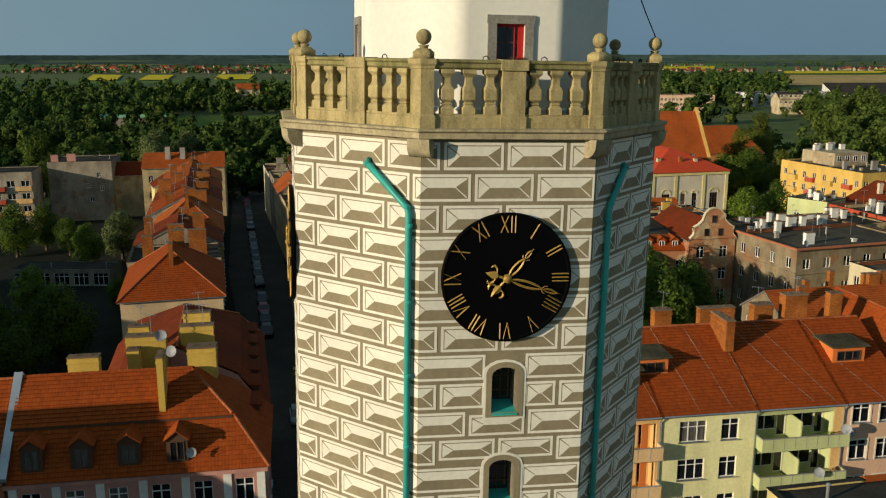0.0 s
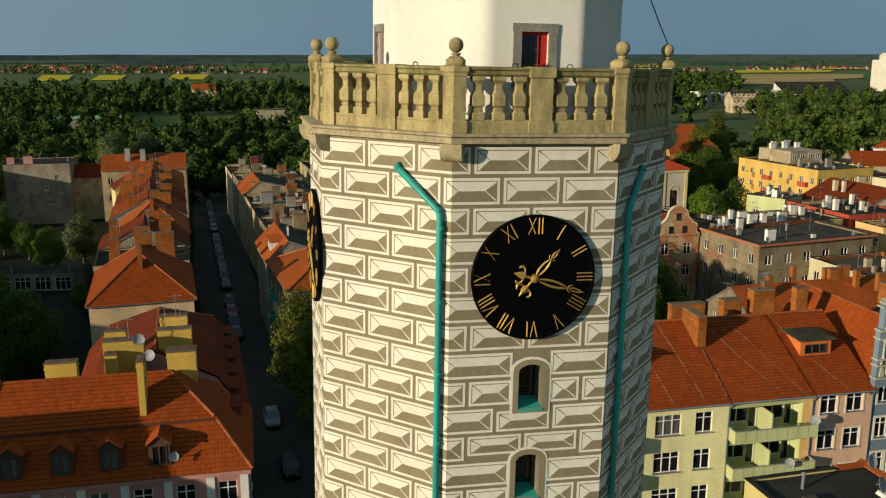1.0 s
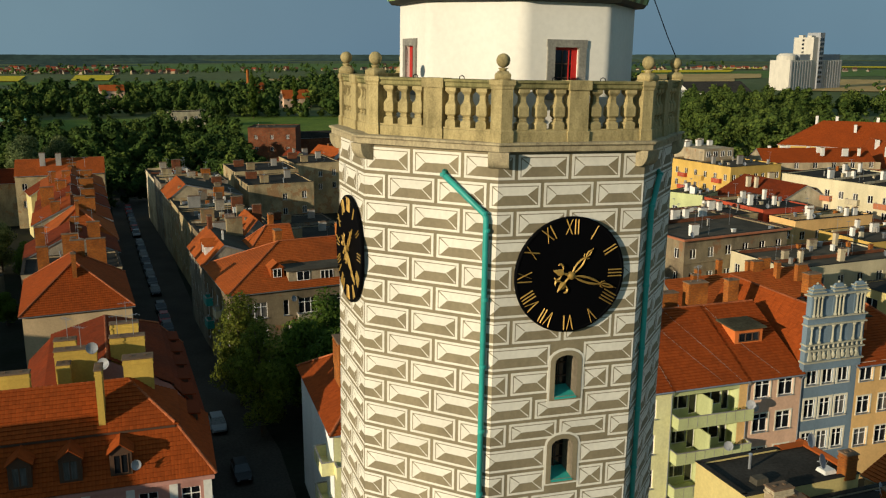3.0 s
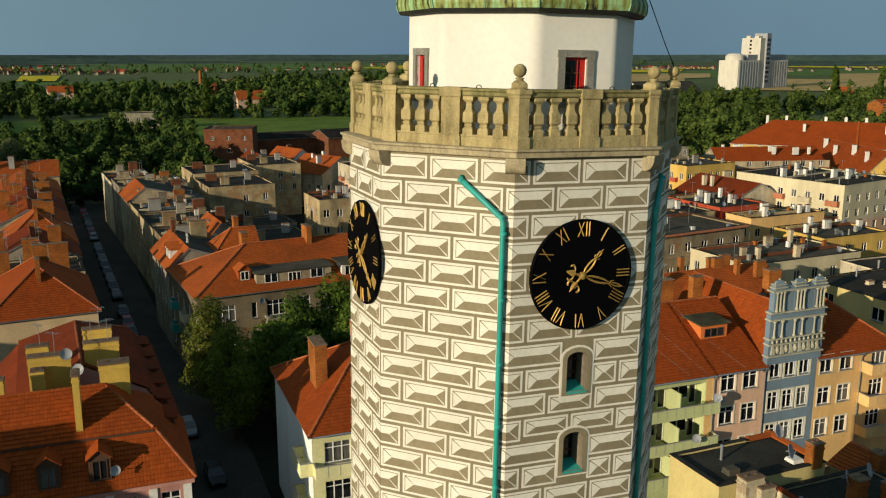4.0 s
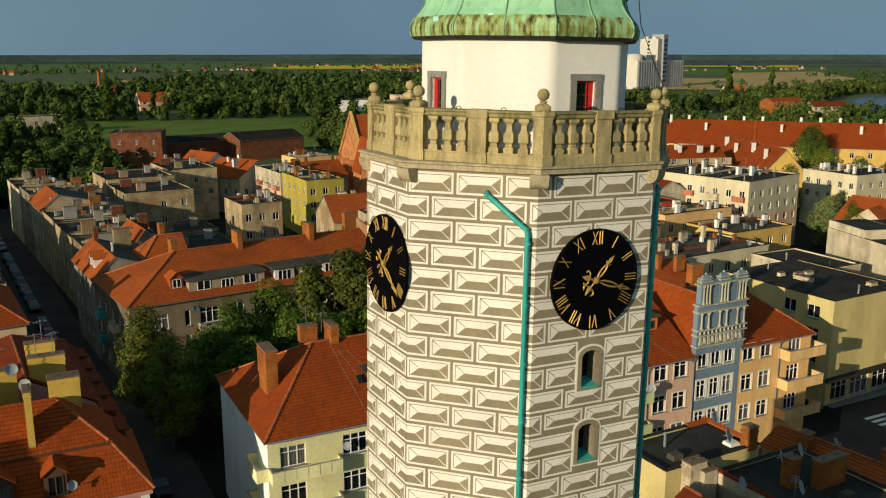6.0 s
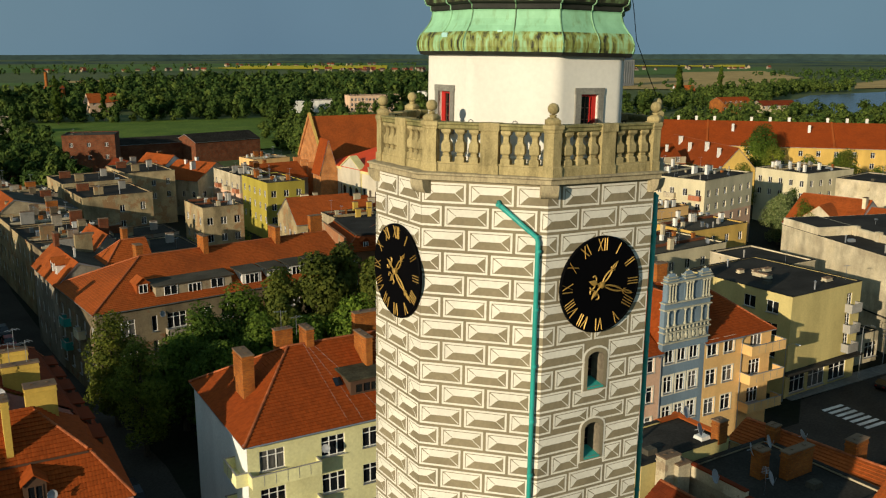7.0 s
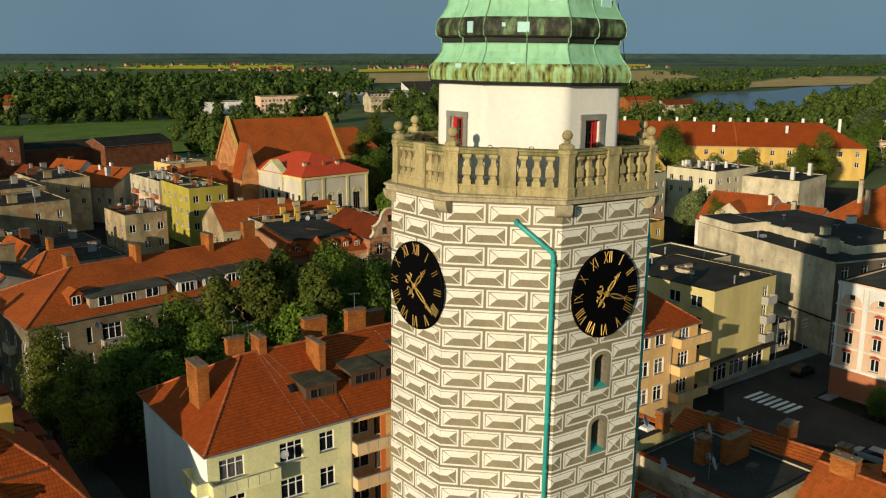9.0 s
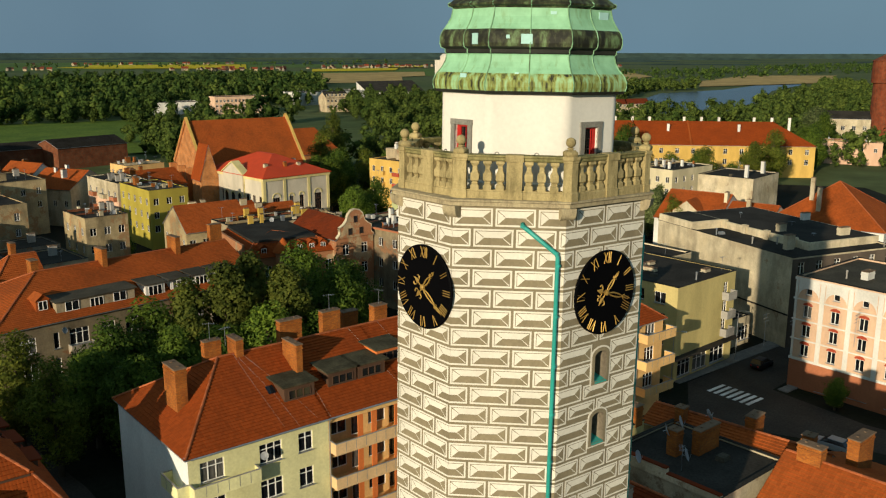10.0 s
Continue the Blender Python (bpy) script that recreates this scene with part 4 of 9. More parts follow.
def block(s0, s1, z0, z1, wob):
    sh = Shape()
    j, bw, lw, d = 0.045, 0.062, 0.022, 0.008
    edges = [s0] + sorted(c for c in corner_s if s0 + 0.02 < c < s1 - 0.02) + [s1]

    def flat(poly, mi):
        for a, b in zip(edges, edges[1:]):
            q = clip_poly(poly, 0, a, b)
            if q:
                mid = (a + b) / 2
                base = math.floor(mid / total) * total
                i = max(k for k in range(n_side) if cuts[k] <= mid - base)
                fm, ln = side_frame(SHAFT, i)
                sh.face([fm @ Vector((s - base - cuts[i] - ln / 2, -d, z)) for s, z in q], mi)

    def rect(i):
        return s0 + i, s1 - i, z0 + i, z1 - i

    def ring(i, k, mi):
        a, b, c, e = rect(i)
        p, q, r, t = rect(k)
        for poly in ([(a, c), (b, c), (q, r), (p, r)], [(b, c), (b, e), (q, t), (q, r)], [(b, e), (a, e), (p, t), (q, t)], [(a, e), (a, c), (p, r), (p, t)]):
            flat(poly, mi)

    ring(j, j + bw, 0)
    ring(j + bw, j + bw + lw, 1)
    a, b, c, e = rect(j + bw + lw)
    w, h = b - a, e - c
    zr = c + h * (0.53 + wob)
    dx = min(0.26 + wob, w * 0.46)
    g = 0.011
    l, r = (a + dx, zr), (b - dx, zr)
    # upper and left planes pale, lower and right planes dark, thin pale arrises between
    flat([(a + 2 * g, e), (b - 2 * g, e), (r[0], zr + g), (l[0], zr + g)], 0)
    flat([(a, c + 2 * g), (l[0] - g, zr), (a, e - 2 * g)], 0)
    flat([(a + 2 * g, c), (b - 2 * g, c), (r[0], zr - g), (l[0], zr - g)], 1)
    flat([(b, c + 2 * g), (b, e - 2 * g), (r[0] + g, zr)], 1)
    flat([(a, c), (a + 2 * g, c), (l[0], zr - g), (l[0] - g, zr), (a, c + 2 * g)], 0)
    flat([(b - 2 * g, c), (b, c), (b, c + 2 * g), (r[0] + g, zr), (r[0], zr - g)], 0)
    flat([(b, e), (b - 2 * g, e), (r[0], zr + g), (r[0] + g, zr), (b, e - 2 * g)], 0)
    flat([(a, e - 2 * g), (l[0] - g, zr), (l[0], zr + g), (a + 2 * g, e), (a, e)], 1)
    flat([(l[0], zr - g), (r[0], zr - g), (r[0] + g, zr), (r[0], zr + g), (l[0], zr + g), (l[0] - g, zr)], 0)
    # the edges of the plaster
    a, b, c, e = rect(j)
    for p, q in (((a, c), (b, c)), ((b, c), (b, e)), ((b, e), (a, e)), ((a, e), (a, c))):
        if not any(a + 0.01 < k < b - 0.01 for k in corner_s):
            sh.face([on_wall(*p, 0), on_wall(*q, 0), on_wall(*q, d), on_wall(*p, d)], 0)
    return sh


rng = random.Random(4)
S_LO, S_HI = -(3.75 + 2.86 + 1.2), 3.93 + 3.74 + 1.0
mid_s = 3.94 / 2 + WIN_X
for r in range(22):
    z1 = ROW_TOP - ROW_H * r
    z0 = z1 - ROW_H
    s = (0.46 if r % 2 == 0 else -0.26) - 8 * PITCH
    runs = []
    while s < S_HI:
        runs.append((s, s + PITCH))
        s += PITCH
    lo, hi = mid_s - 0.43, mid_s + 0.43
    if any(min(z1, crown) - max(z0, sill) > 0.2 for sill, crown in WINDOWS):
        # blocks stop at the window; a sliver joins its neighbour
        left, right = [(a, min(b, lo)) for a, b in runs if a < lo], [(max(a, hi), b) for a, b in runs if b > hi]
        if left[-1][1] - left[-1][0] < 0.5:
            left[-2:] = [(left[-2][0], lo)]
        if right[0][1] - right[0][0] < 0.5:
            right[:2] = [(hi, right[1][1])]
        runs = left + right
    for a, b in runs:
        if b > S_LO and a < S_HI:
            lo_z, hi_z = z0, z1
            for sill, crown in WINDOWS:
                if a < hi and b > lo and 0 < min(z1, crown) - max(z0, sill) <= 0.2:
                    lo_z, hi_z = (crown, z1) if z1 > crown else (z0, sill)
            part("block", block(a, b, lo_z, hi_z, rng.uniform(-0.012, 0.012)), [CREAM, TAN], wall)

# arched windows with grey surrounds and turquoise sills
fm0 = side_frame(SHAFT, 0)[0]


def arch(w, z0, z1, n=9):
    """Outline of an opening with a low round head, from the lower left round to the lower right."""
    rise = w * 0.62
    pts = [(-w, z0)]
    for k in range(n):
        a = math.pi * (1 - k / (n - 1))
        pts.append((w * math.cos(a), z1 - rise + rise * math.sin(a)))
    return pts + [(w, z0)]


for sill, crown in WINDOWS:
    fm = fm0 @ Matrix.Translation((WIN_X, 0, 0))
    win = Shape()
    for w0, w1, d, g0, g1, mi in ((WIN_W - 0.01, WIN_W + 0.125, 0.03, 0.0, 0.13, 0), (WIN_W + 0.125, WIN_W + 0.185, 0.018, 0.13, 0.19, 1)):
        inn, out = arch(w0, sill, crown + g0), arch(w1, sill - 0.11 if mi == 0 else sill - 0.16, crown + g1)
        if mi == 1:
            inn = arch(w0, sill - 0.11, crown + g0)
        for k in range(len(inn) - 1):
            p, q, t, u = inn[k], inn[k + 1], out[k + 1], out[k]
            win.face([fm @ Vector((x, -d, z)) for x, z in (u, t, q, p)], mi)
            win.face([fm @ Vector((x, y, z)) for x, y, z in ((*u[:1], 0, u[1]), (t[0], 0, t[1]), (t[0], -d, t[1]), (u[0], -d, u[1]))], mi)
        p, q, t, u = inn[0], inn[-1], out[-1], out[0]
        win.face([fm @ Vector((x, -d, z)) for x, z in (u, t, q, p)], mi)
    # deep reveals
    head = arch(WIN_W - 0.01, sill, crown)
    for k in range(len(head) - 1):
        p, q = head[k], head[k + 1]
        win.face([fm @ Vector(v) for v in ((p[0], -0.03, p[1]), (q[0], -0.03, q[1]), (q[0] * 0.82, WIN_D, q[1]), (p[0] * 0.82, WIN_D, p[1]))], 2)
    window = part("window", win, [TAN, CREAM, STONE_D], tower, "arched window with painted grey surround and deep stone reveal")
    sl = Shape()
    sl.face([fm @ Vector(v) for v in ((-0.31, -0.06, sill - 0.02), (0.31, -0.06, sill - 0.02), (0.27, WIN_D, sill + 0.13), (-0.27, WIN_D, sill + 0.13))])
    sl.face([fm @ Vector(v) for v in ((-0.31, -0.06, sill - 0.06), (0.31, -0.06, sill - 0.06), (0.31, -0.06, sill - 0.02), (-0.31, -0.06, sill - 0.02))])
    part("sill", sl, PIPE, window, "turquoise sheet metal sill")
    gl = Shape()
    gl.box(-0.27, WIN_D - 0.03, sill, 0.27, WIN_D + 0.02, crown, 0, fm)
    part("pane", gl, GLASS, window)
    bars = Shape()
    for zz in (0.33, 0.66):
        z = sill + (crown - sill) * zz
        bars.box(-0.26, WIN_D - 0.05, z - 0.015, 0.26, WIN_D - 0.032, z + 0.015, 0, fm)
    bars.box(-0.015, WIN_D - 0.05, sill, 0.015, WIN_D - 0.032, crown, 0, fm)
    part("glazing_bar", bars, BROWNW, window)

# cornice, corbels and gallery floor
cor = Shape()
sweep(cor, SHAFT, [(0.0, 38.10), (0.08, 38.11), (0.20, 38.14), (0.205, 38.27), (0.235, 38.275), (0.27, 38.30), (0.27, 38.345), (0.22, 38.36), (-0.1, 38.38)])
part("cornice", cor, STONE_C, tower, "weathered stone cornice round the gallery")
for i, p in enumerate(SHAFT):
    c = Vector((0, -0.6, 0))
    d = (Vector((*p, 0)) - c).normalized()
    n = Vector((-d.y, d.x, 0))
    base = Vector((*p, 0)) - d * 0.12
    prof = [(0.0, 37.72)] + [(0.10 + 0.26 * math.sin(a), 38.04 - 0.32 * math.cos(a)) for a in [math.pi / 2 * k / 7 for k in range(8)]] + [(0.37, 38.13), (0.0, 38.13)]
    cb = Shape()
    cb.rings([[base + d * x + n * s + Vector((0, 0, z)) for x, z in prof] for s in (-0.25, 0.25)])
    part("corbel", cb, STONE_C, tower, "rounded stone corbel")

bal = Shape()
sweep(bal, RAIL, [(0.16, 38.34), (0.16, 38.60), (0.13, 38.62), (0.13, 38.66), (-0.13, 38.66), (-0.16, 38.34)], caps=(False, False))
part("balustrade_plinth", bal, STONE, tower)
bal = Shape()
sweep(bal, RAIL, [(0.10, 39.60), (0.16, 39.65), (0.16, 39.73), (0.20, 39.76), (0.20, 39.81), (-0.20, 39.82), (-0.20, 39.76), (-0.14, 39.65), (-0.10, 39.60), (0.10, 39.60)], caps=(False, False))
part("handrail", bal, STONE_G, tower, "mossy stone handrail")
def square_ring(r, z, chamfer=0.16):
    c = r * (1 - chamfer)
    return [(r, -c, z), (r, c, z), (c, r, z), (-c, r, z), (-r, c, z), (-r, -c, z), (-c, -r, z), (c, -r, z)]


bs = Shape()
bs.rings([square_ring(r, z, k) for r, z, k in ((0.140, 38.65, 0.05), (0.140, 38.79, 0.05), (0.128, 38.81, 0.06), (0.092, 38.845, 0.08), (0.088, 38.86, 0.1), (0.108, 38.868, 0.1), (0.108, 38.895, 0.1), (0.086, 38.905, 0.1), (0.090, 38.92, 0.1), (0.138, 38.97, 0.08), (0.142, 38.99, 0.08), (0.142, 39.17, 0.08),
                                               (0.134, 39.20, 0.08), (0.096, 39.265, 0.1), (0.082, 39.31, 0.1), (0.078, 39.43, 0.1), (0.090, 39.46, 0.08), (0.140, 39.52, 0.06), (0.146, 39.535, 0.06), (0.146, 39.61, 0.06))])
baluster_mesh = bs.mesh("baluster", [STONE])
pier_mesh = Shape()
pier_mesh.box(-0.26, -0.18, 38.36, 0.26, 0.18, 39.62)
pier_mesh.box(-0.29, -0.21, 38.35, 0.29, 0.21, 38.62)
pier_mesh.box(-0.30, -0.225, 39.60, 0.30, 0.225, 39.83)
pier_mesh = pier_mesh.mesh("pier", [STONE])
for i in range(8):
    fm, ln = side_frame(RAIL, i)
    put("pier", pier_mesh, tower, fm)
    clear = ln / 2 - 0.26 - 0.27
    for sgn in (-1, 1):
        for k in range(3):
            u = sgn * (0.26 + clear * (k + 0.5) / 3)
            put("baluster", baluster_mesh, tower, fm @ Matrix.Translation((u, 0, 0)))
    p = RAIL[i]
    q0, q1 = Vector(RAIL[i - 1]) - Vector(p), Vector(RAIL[(i + 1) % 8]) - Vector(p)
    out = -(q0.normalized() + q1.normalized())
    pm = pose(*p, 0, 0, 0, math.degrees(math.atan2(out.y, out.x)) + 90)
    ped = Shape()
    # a bent pedestal with one face along each of the two sides
    e0, e1 = q0.normalized(), q1.normalized()
    n0, n1 = Vector((-e0.y, e0.x)), Vector((e1.y, -e1.x))
    cor_k = (n0 + n1) / (1 + n0.dot(n1))
    rot = Matrix.Rotation(-(math.atan2(out.y, out.x) + math.pi / 2), 2)
    rr = []
    for d, z in ((0.215, 38.35), (0.215, 38.62), (0.185, 38.66), (0.185, 39.60), (0.20, 39.62), (0.20, 39.67), (0.23, 39.72), (0.23, 39.81), (0.19, 39.84)):
        s_ = 0.20 + (d - 0.185)
        ring = [e0 * s_ + n0 * d, cor_k * d, e1 * s_ + n1 * d, e1 * s_ - n1 * d, -cor_k * d, e0 * s_ - n0 * d]
        rr.append([((rot @ p)[0], (rot @ p)[1], z) for p in ring])
    ped.rings(rr)
    pedestal = put("pedestal", ped.mesh("pedestal", [STONE]), tower, pm)
    fin = Shape()
    fin.rings([square_ring(r, z, 0.03) for r, z in ((0.19, 39.83), (0.19, 39.96), (0.15, 39.99), (0.12, 40.03))])
    fin.lathe([(0.10, 40.02), (0.085, 40.06), (0.12, 40.085), (0.10, 40.105)], n=16)
    fin.lathe([(0.005, 40.10)] + [(0.166 * math.sin(math.pi * k / 12), 40.27 - 0.166 * math.cos(math.pi * k / 12)) for k in range(1, 12)] + [(0.005, 40.436)], n=18)
    put("finial", fin.mesh("finial", [STONE], True), pedestal, None, "stone ball finial")

# upper drum
dr = Shape()
sweep(dr, DRUM, [(0.06, 38.36), (0.06, 38.7), (0.0, 38.75)], caps=(True, False))
DRUM_WIN = {0: -0.04, 6: -0.10, 2: 0.0, 4: 0.0}
SOFT = 0.2                                       # length of wall taken up by each rounded corner
for i in range(8):
    fm, ln = side_frame(DRUM, i)
    facade(dr, fm @ Matrix.Translation((-ln / 2 + SOFT, 0, 0)), ln - 2 * SOFT, 41.80, [(ln / 2 - SOFT + DRUM_WIN[i], 39.45, 0.66, 1.17)] if i in DRUM_WIN else [], 38.75, 0, 0.2)
flat_faces = len(dr.f)
for i in range(8):
    p, q, r = (Vector(DRUM[j % 8]) for j in (i - 1, i, i + 1))
    a, b = q + (p - q).normalized() * SOFT, q + (r - q).normalized() * SOFT
    bend = [a.lerp(q, t).lerp(q.lerp(b, t), t) for t in [k / 6 for k in range(7)]]
    dr.rings([[(v.x, v.y, z) for v in bend] for z in (38.75, 41.80)], cap0=False, cap1=False, closed=False)
drum = part("drum", dr, WHITE, tower, "white limewashed octagonal drum with soft corners")
for f_ in drum.data.polygons[flat_faces:]:
    f_.use_smooth = True
for i, c in DRUM_WIN.items():
    fm, ln = side_frame(DRUM, i)
    fm = fm @ Matrix.Translation((c, 0, 0))
    w = Shape()
    for x0, x1, z0, z1 in ((-0.53, -0.33, 39.45, 40.62), (0.33, 0.53, 39.45, 40.62), (-0.55, 0.55, 40.62, 40.81), (-0.55, 0.55, 39.31, 39.45)):
        w.box(x0, -0.055, z0, x1, 0.03, z1, 0, fm)
    dw = part("window", w, GRANITE, tower, "small drum window with rough grey stone surround")
    g = Shape()
    fm = fm @ Matrix.Translation((0, 0.13, 0))
    g.box(-0.33, -0.012, 39.45, 0.33, 0.0, 40.62, 0, fm)
    part("pane", g, GLASS, dw)
    f = Shape()
    leaf = ((-0.33, -0.13), (0.20, 0.33)) if i == 6 else ((-0.33, -0.29), (0.19, 0.33))
    for x0, x1, z0, z1 in (*((a, b, 39.45, 40.62) for a, b in leaf), (leaf[0][1], leaf[1][0], 39.45, 39.52), (leaf[0][1], leaf[1][0], 40.55, 40.62), (0.10, 0.12, 39.52, 40.55)):
        f.box(x0, -0.045, z0, x1, -0.013, z1, 0, fm)
    b = Shape()
    b.box(-0.08, -0.025, 39.52, -0.05, -0.013, 40.55, 0, fm)
    for z0 in (39.85, 40.20):
        b.box(leaf[0][1], -0.025, z0, leaf[1][0], -0.013, z0 + 0.03, 0, fm)
    part("glazing_bar", b, BROWNW, dw)
    part("sash", f, RED, dw, "red painted sash")

# copper helm in tiers
helm = Shape()
prof = [(0.0, 41.72), (0.20, 41.74), (0.24, 41.80), (0.26, 41.84), (0.30, 41.98), (0.30, 42.12), (0.22, 42.32), (0.14, 42.42), (0.12, 42.44), (0.0, 42.60), (-0.10, 42.80), (-0.15, 43.02), (-0.13, 43.06), (-0.09, 43.10), (-0.09, 43.22),
        (0.02, 43.26), (0.06, 43.30), (0.09, 43.42), (0.08, 43.62), (0.02, 43.80), (-0.04, 43.88), (-0.16, 44.06), (-0.28, 44.30), (-0.34, 44.58), (-0.30, 44.64), (-0.18, 44.68), (-0.16, 44.74), (-0.24, 44.80), (-0.6, 45.1), (-1.0, 45.6), (-1.25, 46.2), (-1.3, 46.3)]
mis = []
for (d0, z0), (d1, z1) in zip(prof, prof[1:]):
    zm = (z0 + z1) / 2
    # the shadow gaps under both rolls are painted as near-black bands
    mis.append(2 if zm < 41.84 or 43.06 < zm < 43.31 else 1 if zm < 42.42 else 3 if 43.3 < zm < 43.86 or zm > 44.6 else 0)
sweep(helm, DRUM, prof, caps=(True, True), mis=mis)
helm_ob = part("helm", helm, [COPPER, COPPER_D, COPPER_GAP, COPPER_O], tower, "green patinated copper helm with dark runs")
lantern = Shape()
LC = (0.27, -0.62)
for z0, z1, r0, r1 in ((46.2, 49.0, 1.45, 1.45), (49.0, 49.3, 1.85, 1.85), (49.3, 50.4, 1.7, 0.8), (50.4, 51.2, 0.8, 1.05), (51.2, 52.2, 1.05, 0.5), (52.2, 57.0, 0.5, 0.06)):
    lantern.lathe([(r0, z0), (r1, z1)], *LC, n=8, turn=math.pi / 8)
part("spire", lantern, COPPER, tower, "slender copper lantern and spire")
# standing seams on the copper corners and mid-sides
for i in range(8):
    for frac in (0.0, 0.5):
        if i in (3, 4, 5):
            continue
        sh = Shape()
        pts = []
        for d, z in prof[3:28]:
            pl = offset_poly(DRUM, d + 0.008)
            a, b = Vector((*pl[i], z)), Vector((*pl[(i + 1) % 8], z))
            pts.append(a.lerp(b, frac))
        sh.tube(pts, 0.022, 6)
        part("seam", sh, SEAM, helm_ob)
for i, u, z, hh, d, w in ((7, -0.12, 43.55, 0.32, 0.095, 0.38), (6, 0.56, 43.55, 0.36, 0.095, 0.27), (6, 0.17, 42.30, 0.18, 0.235, 0.30), (7, -0.42, 42.43, 0.05, 0.14, 0.14), (0, 0.62, 44.32, 0.36, -0.27, 0.46), (7, 0.75, 44.42, 0.1, -0.29, 0.2), (7, -0.75, 43.62, 0.12, 0.09, 0.12)):
    fm, ln = side_frame(DRUM, i)
    sh = Shape()
    sh.box(u - w / 2, -d - 0.012, z - hh / 2, u + w / 2, -d + 0.02, z + hh / 2, 0, fm)
    part("patch", sh, COPPER_N, helm_ob, "pale new copper patch")


# clocks
def numeral(text):
    """Roman numeral built of strokes, foot towards the hub, 0.42 high."""
    sh = Shape()
    h, w, x = 0.39, 0.036, 0.0
    adv = {"I": 0.085, "V": 0.24, "X": 0.24}
    tw = sum(adv[c] for c in text)
    x = -tw / 2

    def stroke(x0, x1, wd):
        p = [(x0 - wd / 2, 0), (x0 + wd / 2, 0), (x1 + wd / 2, h), (x1 - wd / 2, h)]
        # a ridged bar: two sloping faces meet along its middle
        f = [(x0, 0.0), (x1, h)]
        for u0, u1 in ((p[0], p[3]), (p[1], p[2])):
            sh.face([(u0[0], 0, u0[1]), (f[0][0], -0.028, 0.0), (f[1][0], -0.028, h), (u1[0], 0, u1[1])])
        sh.face([(p[0][0], 0, 0), (p[1][0], 0, 0), (x0, -0.028, 0)])
        sh.face([(p[3][0], 0, h), (p[2][0], 0, h), (x1, -0.028, h)])

    for c in text:
        m = x + adv[c] / 2
        if c == "I":
            stroke(m, m, w)
        elif c == "V":
            stroke(m, m - 0.085, w)
            stroke(m, m + 0.085, w * 0.5)
        else:
            stroke(m + 0.085, m - 0.085, w)
            stroke(m - 0.085, m + 0.085, w * 0.5)
        x += adv[c]
    return sh.mesh("numeral", [GOLD])


NUMERALS = [numeral(t) for t in ("XII", "I", "II", "III", "IIII", "V", "VI", "VII", "VIII", "IX", "X", "XI")]


def hand(length, tail, width):
    """A gilded hand: two open loops of curved bars, small barbs between them, a lily tail."""
    sh = Shape()

    def bar(pts, wd, thick=0.03):
        # a flat bar with a ridge along its middle
        for (x0, y0), (x1, y1) in zip(pts, pts[1:]):
            d = Vector((x1 - x0, y1 - y0)).normalized()
            n = Vector((-d.y, d.x))
            f = [wd * min(1.0, 0.35 + 3.0 * min(t, 1 - t)) / 2 for t in ((y0 - pts[0][1]) / (pts[-1][1] - pts[0][1]), (y1 - pts[0][1]) / (pts[-1][1] - pts[0][1]))]
            for sg in (1, -1):
                sh.face([(x0, -thick, y0), (x1, -thick, y1), (x1 + sg * n.x * f[1], 0, y1 + sg * n.y * f[1]), (x0 + sg * n.x * f[0], 0, y0 + sg * n.y * f[0])])

    def loop(y0, y1, half, wd):
        for sg in (1, -1):
            bar([(sg * half * math.sin(math.pi * t) ** 0.8, y0 + (y1 - y0) * t) for t in [k / 12 for k in range(13)]], wd)

    L = length
    loop(0.05 * L, 0.66 * L, width, width * 0.85)
    loop(0.66 * L, 0.94 * L, width * 0.55, width * 0.6)
    bar([(0, 0.86 * L), (0, 1.0 * L)], width * 0.5)
    for sg in (1, -1):
        bar([(0, 0.63 * L), (sg * width * 0.9, 0.66 * L), (sg * width * 1.5, 0.72 * L)], width * 0.45)
    T = tail
    bar([(0, 0.02), (0, -0.3 * T), (0, -0.55 * T)], width * 1.0)
    out = [(0.035, -0.42 * T), (0.095, -0.52 * T), (0.08, -0.68 * T), (0.05, -0.80 * T), (0.0, -1.0 * T)]
    for sg in (1, -1):
        for (xa, ya), (xb, yb) in zip(out, out[1:]):
            sh.face([(0, -0.035, ya), (sg * xa, 0, ya), (sg * xb, 0, yb), (0, -0.035, yb)])
    for sg in (1, -1):
        bar([(sg * 0.08, -0.50 * T), (sg * 0.17, -0.56 * T), (sg * 0.21, -0.66 * T), (sg * 0.19, -0.76 * T), (sg * 0.15, -0.82 * T)], 0.062)
    return sh.mesh("hand", [GOLD])


